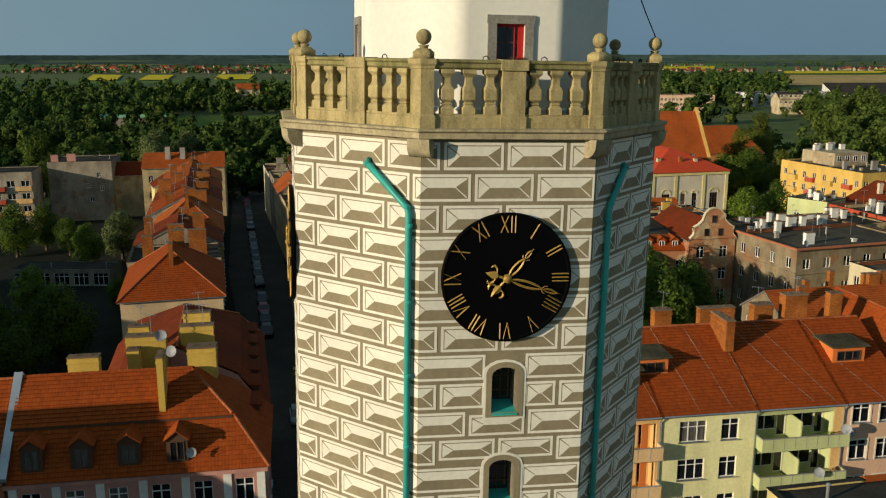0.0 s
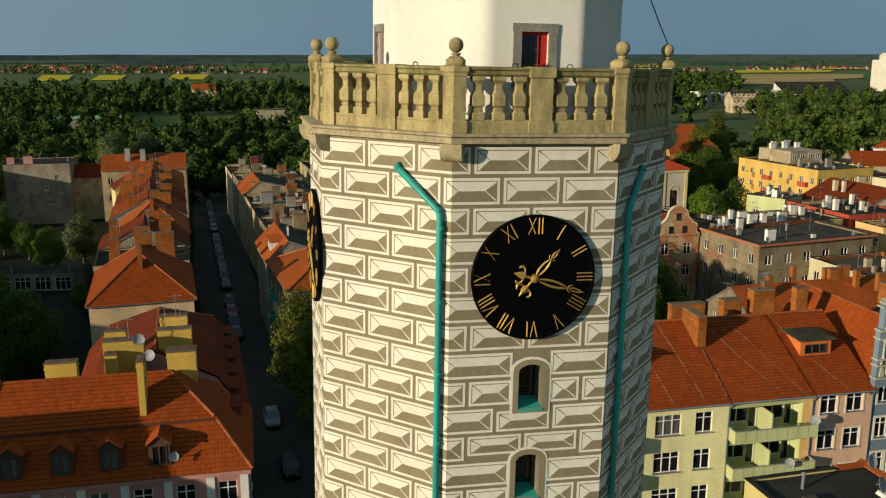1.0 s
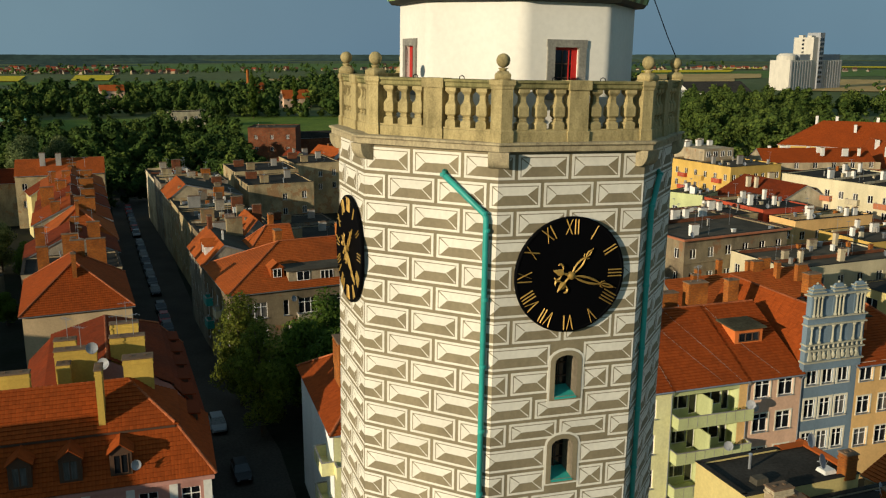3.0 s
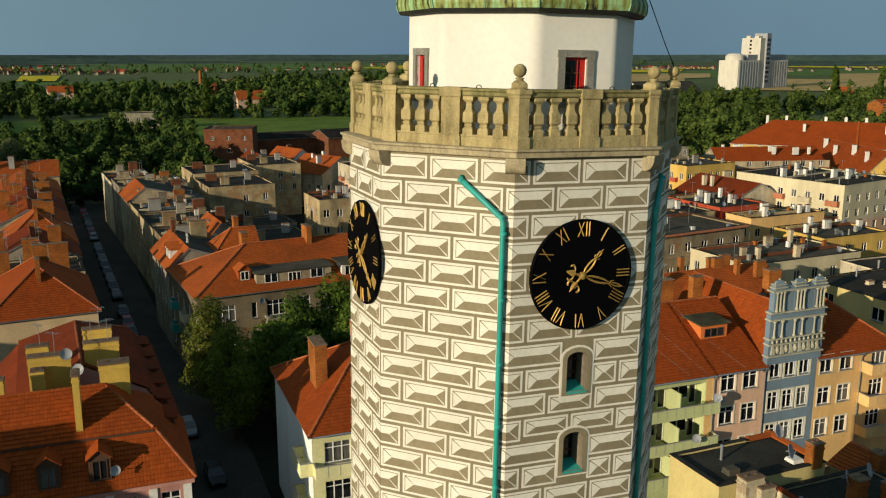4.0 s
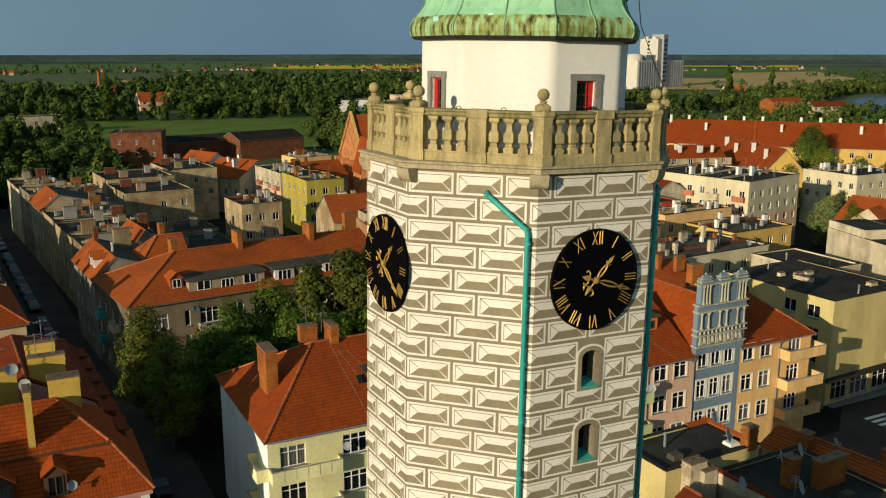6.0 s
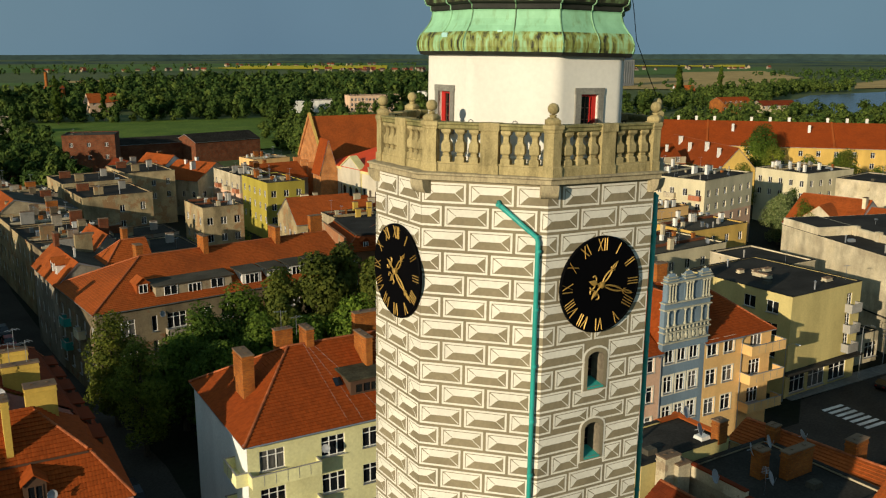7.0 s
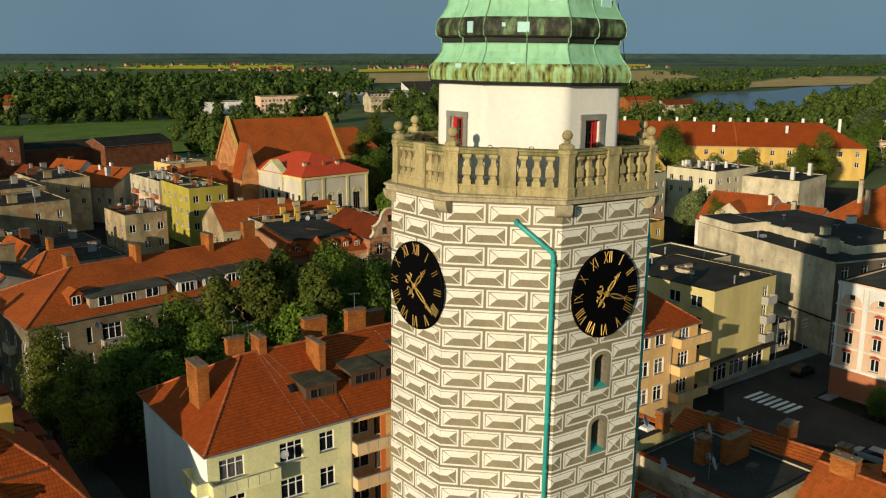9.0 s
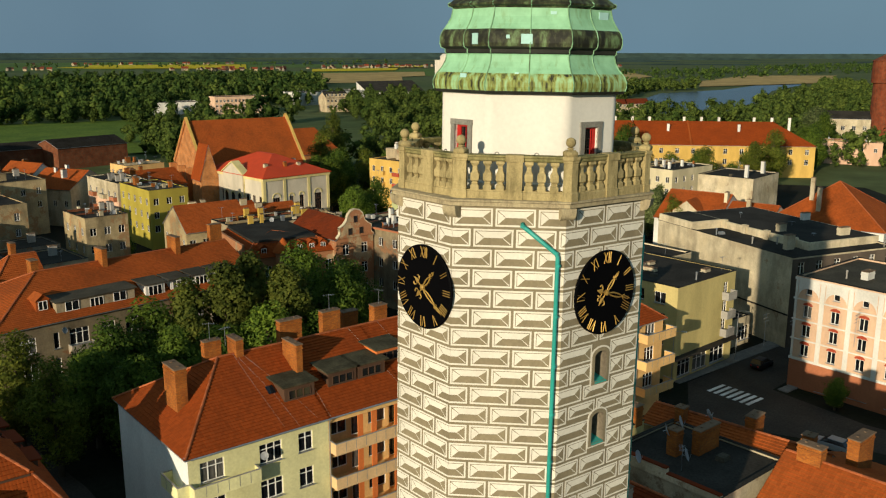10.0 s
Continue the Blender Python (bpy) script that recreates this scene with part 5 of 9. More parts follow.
for i, u, zc, rad, a_h, a_m in ((0, 0.0, 35.0, 1.50, 41, 107), (6, 0.13, 35.06, 1.50, 42, 126)):
    fm, ln = side_frame(SHAFT, i)
    fm = fm @ Matrix.Translation((u, 0, zc))
    turn = pose(0, 0, 0, 90)
    sh = Shape()
    prof_c = [(0.02, 0.03), (rad - 0.02, 0.03), (rad, 0.045), (rad, 0.115), (rad - 0.03, 0.135), (rad - 0.07, 0.135), (rad - 0.09, 0.122), (0.02, 0.12)]
    sh.lathe(prof_c, n=64, tm=fm @ turn)
    clock = part("clock_dial", sh, BLACK, tower, "round black clock dial with gilded Roman numerals")
    for k, me in enumerate(NUMERALS):
        ang = -30 * k
        put("numeral", me, clock, fm @ Matrix.Translation((0, -0.122, 0)) @ pose(0, 0, 0, 0, -ang, 0) @ Matrix.Translation((0, 0, rad * 0.70)))
    for nm, ln_, tl, wd, ang, dep in (("hour_hand", 0.90, 0.56, 0.066, a_h, 0.15), ("minute_hand", 1.32, 0.54, 0.066, a_m, 0.19)):
        put(nm, hand(ln_ if rad > 1.45 else ln_ * 0.95, tl, wd), clock, fm @ Matrix.Translation((0, -dep, 0)) @ pose(0, 0, 0, 0, ang, 0))
    hub = Shape()
    hub.lathe([(0.02, 0.12), (0.10, 0.13), (0.10, 0.21), (0.05, 0.24), (0.02, 0.25)], n=12, tm=fm @ turn)
    part("hub", hub, GOLD, clock)

# downpipes with their brackets
def wall_pt(i, u, z, d):
    fm, ln = side_frame(SHAFT, i)
    return fm @ Vector((u, -d, z))


for i, pts in ((7, [(0.45, 37.56, 0.02), (0.46, 37.49, 0.12), (1.59, 36.60, 0.12), (1.64, 36.48, 0.12), (1.66, 20.0, 0.12)]), (1, [(-0.28, 37.44, 0.02), (-0.31, 37.36, 0.10), (-1.08, 36.58, 0.10), (-1.15, 36.42, 0.10), (-1.17, 20.0, 0.10)])):
    sh = Shape()
    sh.tube([wall_pt(i, *p) for p in pts], 0.075, 12)
    pipe = part("downpipe", sh, PIPE, tower, "turquoise downpipe", True)
    sh = Shape()
    for u, z in [(pts[2][0], pts[2][1] + 0.02), (pts[1][0], pts[1][1])] + [(pts[4][0], 36.2 - 1.75 * k) for k in range(6)]:
        c = wall_pt(i, u, z, pts[2][2])
        sh = Shape()
        sh.lathe([(0.078, c.z - 0.05), (0.092, c.z - 0.04), (0.092, c.z + 0.03), (0.078, c.z + 0.04)], c.x, c.y, 12)
        part("pipe_collar", sh, PIPE, pipe)
# lightning conductor cable from a finial up to the helm
sh = Shape()
sh.tube([(4.19, -2.29, 40.42), (3.95, -2.15, 41.0), (3.52, -1.95, 42.1), (3.45, -1.9, 42.3), (3.3, -1.85, 43.3), (3.1, -1.7, 44.6)], 0.014, 5)
part("conductor_cable", sh, BLACK, tower)
for i in range(8):
    fm, ln = side_frame(RAIL, i)
    for u in (-0.6, 0.7):
        sh = Shape()
        sh.tube([fm @ Vector(p) for p in ((u - 0.07, 0, 39.81), (u - 0.06, 0, 39.87), (u, 0, 39.9), (u + 0.06, 0, 39.87), (u + 0.07, 0, 39.81))], 0.012, 5)
        part("cable_holder", sh, BLACK, tower)


# ---- ground, streets, far country ----
GROUND = ground_mat("country_ground", [(0.055, 0.085, 0.028), (0.095, 0.115, 0.042), (0.075, 0.10, 0.04)], 0.004, 0.08)
FIELD_G = ground_mat("young_corn_field", [(0.07, 0.125, 0.026), (0.10, 0.16, 0.035)], 0.006, 0.05)
FIELD_Y = ground_mat("rape_field", [(0.50, 0.38, 0.015), (0.62, 0.48, 0.02)], 0.01, 0.08)
FIELD_B = ground_mat("fallow_field", [(0.38, 0.255, 0.095), (0.47, 0.325, 0.125)], 0.008, 0.05)
WATER = surf("river_water", (0.018, 0.03, 0.055), 0.22, 0.2, 0.1, 0.02, 0.5, bump=0.2, spec=0.5, streak=False)
g = Shape()
R_ = 4990.0
g.face([(R_ * math.cos(math.tau * k / 48), R_ * math.sin(math.tau * k / 48), 0.0) for k in range(48)])
solid("ground", g, GROUND, "wide flat green river plain reaching the horizon", "ground", kind="structure")


def sheet(name, poly, z, mat, label, category="ground"):
    s = Shape()
    s.face([(x, y, z) for x, y in poly])
    return solid(name, s, mat, label, category, kind="structure")


sheet("pavement", [(-30, 5), (100, 5), (112, 47), (70, 46), (60, 60), (0, 60), (-8, 62), (-25, 250), (-70, 250), (-70, 5)], 0.02, TOWN_GROUND, "worn yard and pavement ground between houses, shade put into its colour", "pavement")
sheet("square", [(-60, -70), (110, -70), (110, 27), (-60, 27)], 0.012, PAVE, "grey stone paving of the town square", "pavement")
sheet("yard", [(-8, 62), (0, 60), (60, 60), (70, 46), (112, 47), (200, 40), (260, 110), (190, 205), (120, 250), (60, 300), (0, 300), (-25, 250)], 0.018, TOWN_GROUND, "yards and passages between the tenements, shade put into their colour", "ground")
sheet("street", [(-9.2, 30), (0.5, 30), (0.4, 62), (-2.3, 84), (-4.3, 99), (-7.4, 145), (-10.5, 240), (-23.0, 240), (-17.7, 141), (-12.7, 95), (-9.0, 62)], 0.04, ASPHALT, "narrow dark asphalt street", "road")
sheet("square_road", [(-6, 26), (66, 26), (70, 18), (73, 6), (79, 6), (77, 20), (78.5, 33), (120, 37), (120, 43.5), (72, 41.5), (66, 37), (-6, 37)], 0.044, ASPHALT, "dark asphalt road beside the square", "road")
zb = Shape()
for k in range(7):
    y0 = 32.0 + k * 0.95
    zb.box(71.4 + 0.02 * k, y0, 0.046, 74.9 + 0.03 * k, y0 + 0.5, 0.056)
solid("zebra_crossing", zb, surf("road_paint", (0.7, 0.7, 0.68), 0.8, 0.3, 0.2), "white striped pedestrian crossing", "crossing", kind="structure")
for x0, y0, x1, y1 in ((70.8, 41.9, 112, 44.2), (79.0, 31.2, 112, 32.6)):
    k = Shape()
    k.box(x0, y0, 0.0, x1, y1, 0.14)
    solid("kerb", k, PAVE, "raised grey paved sidewalk with kerb", "pavement", kind="structure")

# fields
for n_f, (poly, mat, lab) in enumerate((
        ([(-294, 1313), (-250, 1305), (-298, 1625), (-357, 1676)], FIELD_Y, "bright yellow rape field"),
        ([(-223, 1325), (-183, 1318), (-208, 1608), (-253, 1617)], FIELD_Y, "bright yellow rape field"),
        ([(-118, 1332), (-68, 1323), (-71, 1622), (-133, 1634)], FIELD_Y, "bright yellow rape field"),
        ([(595, 2170), (627, 1999), (904, 1871), (1101, 2273), (734, 2329)], FIELD_Y, "bright yellow rape field"),
        ([(880, 1500), (1080, 1500), (1220, 1680), (1000, 1700)], FIELD_Y, "bright yellow rape field"),
        ([(579, 979), (700, 956), (1002, 1378), (830, 1411)], FIELD_B, "pale brown fallow field"),
        ([(-900, 1200), (700, 1180), (800, 1300), (-900, 1320)], FIELD_G, "green cornfield"),
        ([(-1600, 2000), (1300, 1900), (1700, 3000), (-2000, 3000)], FIELD_G, "green cornfield"),
        ([(-620, 2700), (-220, 2660), (-200, 2850), (-640, 2880)], FIELD_Y, "bright yellow rape field"),
        ([(600, 1140), (1500, 1220), (1900, 1600), (700, 1560)], FIELD_G, "green cornfield"),
        ([(150, 1250), (640, 1230), (660, 1330), (150, 1340)], FIELD_B, "pale brown fallow field"),
        ([(-1500, 1340), (-500, 1330), (-450, 1480), (-1500, 1500)], FIELD_G, "green cornfield"),
        ([(640, 745), (780, 650), (900, 760), (1000, 800), (1130, 900), (940, 1060)], FIELD_B, "pale brown fallow field"),
        ([(880, 612), (1125, 580), (1460, 747), (1332, 840), (1040, 723)], FIELD_B, "pale brown fallow field"),
        ([(901, 897), (959, 806), (1160, 900), (1508, 1278), (1274, 1277)], FIELD_B, "pale brown fallow field"),
        ([(771, 1111), (892, 1156), (1054, 1368), (971, 1403)], FIELD_B, "pale brown fallow field"),
        ([(1236, 1765), (1328, 1727), (1471, 1914), (1369, 1956)], FIELD_Y, "bright yellow rape field"),
        ([(1641, 1843), (1820, 1598), (2099, 1846), (1837, 2066)], FIELD_Y, "bright yellow rape field"),
        ([(643, 2086), (881, 1779), (1149, 2314), (761, 2461)], FIELD_Y, "bright yellow rape field"),
        ([(-80, 385), (190, 330), (200, 520), (60, 545), (-80, 555)], GRASS, "green meadow beside the trees"))):
    sheet("field", poly, (1.2 if mat is FIELD_Y else 0.6 if mat is FIELD_B else 0.1) + 0.025 * n_f, mat, lab, "field")
sheet("river", [(470, 335), (500, 318), (590, 372), (660, 395), (850, 500), (1060, 580), (1040, 620), (840, 552), (720, 545), (604, 478), (550, 446), (488, 388)], 0.3, WATER, "dark calm river bend", "water")
sheet("meadow_path", [(0, 548), (90, 531), (165, 500), (230, 470), (230, 474), (166, 505), (91, 536), (0, 553)], 0.2, PAVE, "pale gravel path along the meadow", "path")


# ---- trees ----
LEAF = [leaf_mat("maple_leaves", (0.042, 0.082, 0.012), (0.135, 0.20, 0.028)), leaf_mat("lime_leaves", (0.065, 0.095, 0.014), (0.20, 0.225, 0.034)),
        leaf_mat("blossom_leaves", (0.05, 0.082, 0.026), (0.22, 0.26, 0.12)), leaf_mat("birch_leaves", (0.07, 0.098, 0.018), (0.19, 0.215, 0.042))]
BARK = surf("bark", (0.10, 0.08, 0.055), 0.95, 0.3, 0.25, 1.0, 8, bump=0.5)


def leaf_cloud(centres, radii, count, size, seed):
    """Corners of many small three-cornered leaf clumps scattered in blobs, denser at the outside."""
    r = np.random.default_rng(seed)
    w = radii ** 2
    pick = r.choice(len(centres), size=count, p=w / w.sum())
    d = r.normal(size=(count, 3))
    d /= np.linalg.norm(d, axis=1)[:, None]
    rad = radii[pick] * (0.55 + 0.45 * r.random(count) ** 0.5)
    p = centres[pick] + d * rad[:, None] * np.array([1, 1, 0.85])
    mid = centres.mean(axis=0)
    ax = p - mid
    ax /= np.linalg.norm(ax, axis=1)[:, None] + 1e-6
    nrm = 0.6 * d + 0.8 * ax + r.normal(size=(count, 3)) * 0.42
    nrm /= np.linalg.norm(nrm, axis=1)[:, None]
    a = np.cross(nrm, r.normal(size=(count, 3)))
    a /= np.linalg.norm(a, axis=1)[:, None]
    b = np.cross(nrm, a)
    s = (size * (0.6 + 0.8 * r.random(count)))[:, None]
    q = np.stack([p - a * s, p + b * s * 1.1, p + a * s * 0.9 - b * s * 0.3], 1)
    return q.reshape(-1, 3)


def leaf_mesh(name, verts, mat):
    n = len(verts) // 3
    me = bpy.data.meshes.new(name)
    me.vertices.add(len(verts))
    me.vertices.foreach_set("co", np.ascontiguousarray(verts, dtype=np.float32).ravel())
    me.loops.add(len(verts))
    me.loops.foreach_set("vertex_index", np.arange(len(verts), dtype=np.int32))
    me.polygons.add(n)
    me.polygons.foreach_set("loop_start", np.arange(0, len(verts), 3, dtype=np.int32))
    me.materials.append(mat)
    me.update(calc_edges=True)
    return me


def crown_blobs(r, h, w, n, low=0.3):
    c, q = [], []
    for k in range(n):
        z = low + (1 - low) * (k + r.random()) / n
        f = math.sin(math.pi * min(1, (z - low) / (1 - low) * 0.8 + 0.16)) ** 0.8
        a = r.random() * math.tau
        d = w * f * 0.62 * math.sqrt(r.random())
        c.append((d * math.cos(a), d * math.sin(a), z * h * 0.93))
        q.append(w * (0.26 + 0.22 * r.random()) * (0.55 + 0.45 * f))
    return np.array(c), np.array(q)


def make_tree(label, h, w, kind, seed, count=9500, size=0.17, low=0.16):
    r = np.random.default_rng(seed)
    root = thing("tree", label, "tree")
    c, q = crown_blobs(r, h, w, 34, low)
    tr = Shape()
    tr.rings([[(rr * math.cos(math.tau * k / 8) + bx, rr * math.sin(math.tau * k / 8) + by, z) for k in range(8)] for rr, z, bx, by in ((w * 0.085, -0.1, 0, 0), (w * 0.06, h * 0.12, 0.05, 0), (w * 0.045, h * 0.4, 0.1, 0.1), (w * 0.02, h * 0.8, 0, 0.1))])
    for k in range(0, len(c), 2):
        z0 = h * (0.18 + 0.5 * r.random())
        z0 = min(z0, c[k][2] - 0.3)
        mid = Vector((c[k][0] * 0.5, c[k][1] * 0.5, (z0 + c[k][2]) / 2 + 0.2))
        tr.tube([(0.05, 0.05, z0), mid, c[k]], w * 0.012, 5)
    part("trunk", tr, BARK, root)
    put("crown", leaf_mesh("crown", leaf_cloud(c, q, count, size, seed), LEAF[kind]), root)
    return root


TREES = [make_tree("broad green maple with full crown", 11, 4.6, 0, 1), make_tree("tall green lime tree with loose crown", 14, 4.4, 1, 2), make_tree("pale blossoming chestnut tree", 10, 4.4, 2, 3),
         make_tree("slender birch-like tree with hanging branches", 12, 3.2, 3, 4, 8500, 0.19, 0.2), make_tree("dark green yard tree", 9, 4.0, 0, 5),
         make_tree("tall columnar poplar beyond the meadow", 30, 3.6, 0, 6, 5200, 0.5, 0.06)]
used = set()


def tree(k, x, y, s=1.0, turn=0.0, z=0.0, sx=1.0):
    m = pose(x, y, z, 0, 0, turn) @ Matrix.Diagonal((s * sx, s * sx, s, 1))
    if k not in used:
        used.add(k)
        TREES[k].matrix_basis = m
        return TREES[k]
    o = copy_thing(TREES[k], m)
    o.matrix_basis = m
    return o


for k, x, y, s, turn in (
        (1, -2.1, 75.5, 1.0, 10), (1, -0.8, 66, 0.95, 80), (4, 4.5, 70.5, 1.3, 40), (0, 7, 64, 1.1, 0), (0, 8.0, 75, 1.2, 160), (0, 13.5, 77, 1.3, 200), (3, 18.5, 77, 1.35, 20), (3, 23, 76, 1.5, 120), (3, 27.5, 79, 1.5, 220),
        (0, 13, 68, 1.2, 300), (4, 19, 70, 1.3, 90), (0, 25.5, 70, 1.2, 30), (0, 34, 79, 1.35, 66), (0, 42, 91, 1.35, 190), (4, 33, 71, 1.2, 250), (0, 46.5, 84, 1.15, 10), (3, 30.5, 74, 1.4, 77), (0, 40, 77, 1.3, 140), (0, 51, 93, 1.0, 200),
        (0, -40, 99, 1.1, 0), (0, -35, 91, 1.05, 50), (0, -45, 92, 1.1, 100), (4, -38, 84, 0.95, 130), (4, -44, 80, 1.0, 20), (2, -39, 155, 1.0, 0), (0, -44, 148, 0.8, 90), (4, -34, 150, 0.75, 200), (4, -50, 160, 0.9, 20), (0, -56, 166, 0.9, 10), (4, -33, 118, 0.6, 50), (0, -60, 160, 1.0, 60),
        (4, 17, 131, 0.85, 20), (4, 22, 138.5, 0.9, 120), (4, 24.5, 122, 0.8, 220), (0, 39, 124, 0.7, 80), (4, 36, 151, 0.8, 160),
        (2, -47, 262, 1.7, 40), (2, -38, 268, 1.6, 140), (0, -75, 240, 1.7, 10), (0, -62, 246, 1.5, 100),
        (4, 82.5, 27.6, 0.30, 0), (4, 78.4, 24.6, 0.48, 70), (4, 79.2, 17.5, 0.33, 140),
        (2, 108, 62, 1.0, 10), (2, 112, 68, 1.0, 90), (2, 143, 104, 1.15, 20), (2, 149, 107, 1.1, 220), (0, 140, 96, 1.05, 90), (1, 136, 92, 0.85, 30),
        (0, 88, 146, 1.15, 20), (0, 97, 150, 1.2, 120), (0, 104, 182, 1.35, 220), (0, 110, 188, 1.4, 320), (0, 116, 196, 1.4, 60), (1, 121, 190, 1.1, 10), (0, 126, 186, 1.3, 150), (0, 106, 192, 1.3, 250), (0, 119, 203, 1.3, 20),
        (1, 160, 130, 1.05, 0), (0, 200, 120, 1.1, 40), (1, 196, 126, 1.2, 140), (0, 190, 112, 1.0, 240), (1, 193, 148, 1.15, 30), (1, 215, 122, 1.2, 90), (1, 240, 131, 1.35, 10), (0, 235, 135, 1.3, 100), (0, 281, 140, 1.6, 70), (0, 288, 147, 1.5, 200), (2, 340, 172, 2.0, 0), (0, 325, 160, 1.7, 90), (0, 320, 128, 1.1, 30), (0, 212, 140, 1.2, 60), (0, 206, 146, 1.1, 160),
        (1, 150, 254, 1.5, 10), (1, 129, 227, 1.3, 60), (5, 48, 531, 1.0, 0), (5, 77, 554, 0.9, 70), (5, 507, 505, 1.1, 30), (5, 515, 511, 1.0, 130), (5, 560, 510, 1.05, 200), (0, 213.5, 170, 1.75, 40), (0, 163, 116, 0.9, 20)):
    tree(k, x, y, s, turn)


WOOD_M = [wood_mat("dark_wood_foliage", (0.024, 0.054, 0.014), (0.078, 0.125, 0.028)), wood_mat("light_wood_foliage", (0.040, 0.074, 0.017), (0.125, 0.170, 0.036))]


def ico(level):
    g = (1 + 5 ** 0.5) / 2
    v = [Vector(p).normalized() for p in ((-1, g, 0), (1, g, 0), (-1, -g, 0), (1, -g, 0), (0, -1, g), (0, 1, g), (0, -1, -g), (0, 1, -g), (g, 0, -1), (g, 0, 1), (-g, 0, -1), (-g, 0, 1))]
    f = [(0, 11, 5), (0, 5, 1), (0, 1, 7), (0, 7, 10), (0, 10, 11), (1, 5, 9), (5, 11, 4), (11, 10, 2), (10, 7, 6), (7, 1, 8), (3, 9, 4), (3, 4, 2), (3, 2, 6), (3, 6, 8), (3, 8, 9), (4, 9, 5), (2, 4, 11), (6, 2, 10), (8, 6, 7), (9, 8, 1)]
    for _ in range(level):
        seen, nf = {}, []

        def half(i, j):
            k = (min(i, j), max(i, j))
            if k not in seen:
                seen[k] = len(v)
                v.append((v[i] + v[j]).normalized())
            return seen[k]

        for a, b, c in f:
            x, y, z = half(a, b), half(b, c), half(c, a)
            nf += [(a, x, z), (b, y, x), (c, z, y), (x, y, z)]
        f = nf
    return np.array([tuple(p) for p in v]), np.array(f, dtype=np.int32)


ICO = [ico(0), ico(1)]


def woods(name, label, pts, mat, blobs, level, leaves, hmin, hmax, size, seed, spread=0.42):
    """Many far trees as one object: each an uneven heap of lumpy clumps with loose leaf sprays round them."""
    r = np.random.default_rng(seed)
    bv, bf = ICO[level]
    vs, fs, smooth, base = [], [], [], 0
    for x, y in pts:
        h = hmin + (hmax - hmin) * r.random() ** 1.3
        w = h * spread * (0.75 + 0.5 * r.random())
        c, q = crown_blobs(r, h, w, blobs, 0.14)
        c = c + np.array([x, y, 0])
        for cc, rad in zip(c, q * 0.70):
            k = 1 + r.normal(size=(len(bv), 1)) * (0.16 if level else 0.22)
            vs.append(cc + bv * k * rad * np.array([1, 1, 0.9]))
            fs.append(bf + base)
            smooth.append(np.ones(len(bf), dtype=bool))
            base += len(bv)
        if leaves:
            v = leaf_cloud(c, q * 1.16, leaves, 1.5 * size * h / 12, int(r.integers(1 << 30)))
            vs.append(v)
            fs.append(np.arange(len(v), dtype=np.int32).reshape(-1, 3) + base)
            smooth.append(np.zeros(len(v) // 3, dtype=bool))
            base += len(v)
    v, f, sm = np.concatenate(vs), np.concatenate(fs), np.concatenate(smooth)
    me = bpy.data.meshes.new(name)
    me.vertices.add(len(v))
    me.vertices.foreach_set("co", np.ascontiguousarray(v, dtype=np.float32).ravel())
    me.loops.add(f.size)
    me.loops.foreach_set("vertex_index", np.ascontiguousarray(f, dtype=np.int32).ravel())
    me.polygons.add(len(f))
    me.polygons.foreach_set("loop_start", np.arange(0, f.size, 3, dtype=np.int32))
    me.polygons.foreach_set("use_smooth", sm)
    me.materials.append(mat)
    me.update(calc_edges=True)
    return tagged(put(name, me), label, "woods", kind="stuff")


def scatter(poly, step, seed, jitter=0.45, hole=None):
    r = np.random.default_rng(seed)
    xs, ys = [p[0] for p in poly], [p[1] for p in poly]
    out = []
    y = min(ys)
    while y < max(ys):
        x = min(xs)
        while x < max(xs):
            px, py = x + r.normal() * step * jitter, y + r.normal() * step * jitter
            ins = False
            for i in range(len(poly)):
                (x0, y0), (x1, y1) = poly[i], poly[i - 1]
                if (y0 > py) != (y1 > py) and px < (x1 - x0) * (py - y0) / (y1 - y0) + x0:
                    ins = not ins
            if ins and not (hole and hole(px, py)):
                out.append((px, py))
            x += step
        y += step
    return out


def clearing(x, y):
    """Meadow, and openings in the wood kept so far buildings show from the camera."""
    if 405 + 0.12 * (40 - x) < y < 535 - 0.25 * (x - 60) and -75 < x < 175:
        return True
    if y < 300 and x > 16 + 0.1 * (y - 220):
        return True
    if 185 < x < 292 and 455 < y < 575:
        return True
    for cx, cy, cr in ((-95, 270, 22), (-60, 330, 16), (-110, 440, 24), (-40, 500, 16), (-140, 500, 26), (330, 540, 46), (280, 575, 30), (-10, 560, 22), (90, 560, 14), (-200, 480, 14), (-255, 520, 26), (81, 612, 27), (88, 582, 20), (68, 725, 22), (72, 700, 17), (-102, 446, 28), (-46, 642, 20)):
        if (x - cx) ** 2 + (y - cy) ** 2 < cr * cr:
            return True
    return False


WOOD = [(-230, 225), (-100, 235), (-30, 216), (16, 222), (22, 300), (24, 330), (30, 405), (230, 440), (300, 480), (590, 1000), (560, 1120), (200, 1080), (60, 860), (-300, 780), (-420, 500)]
near_wood = scatter([p for p in WOOD], 9.0, 11, hole=lambda x, y: y >= 400 or clearing(x, y))
mid_wood = scatter([p for p in WOOD], 10.0, 21, hole=lambda x, y: not 400 <= y < 620 or clearing(x, y))
far_wood = scatter([p for p in WOOD], 13.0, 31, hole=lambda x, y: y < 620 or noise.noise(Vector((x * 0.006, y * 0.009, 4.2))) > 0.34 or clearing(x, y))
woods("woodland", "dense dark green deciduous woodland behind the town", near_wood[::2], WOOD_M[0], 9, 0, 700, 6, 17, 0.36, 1)
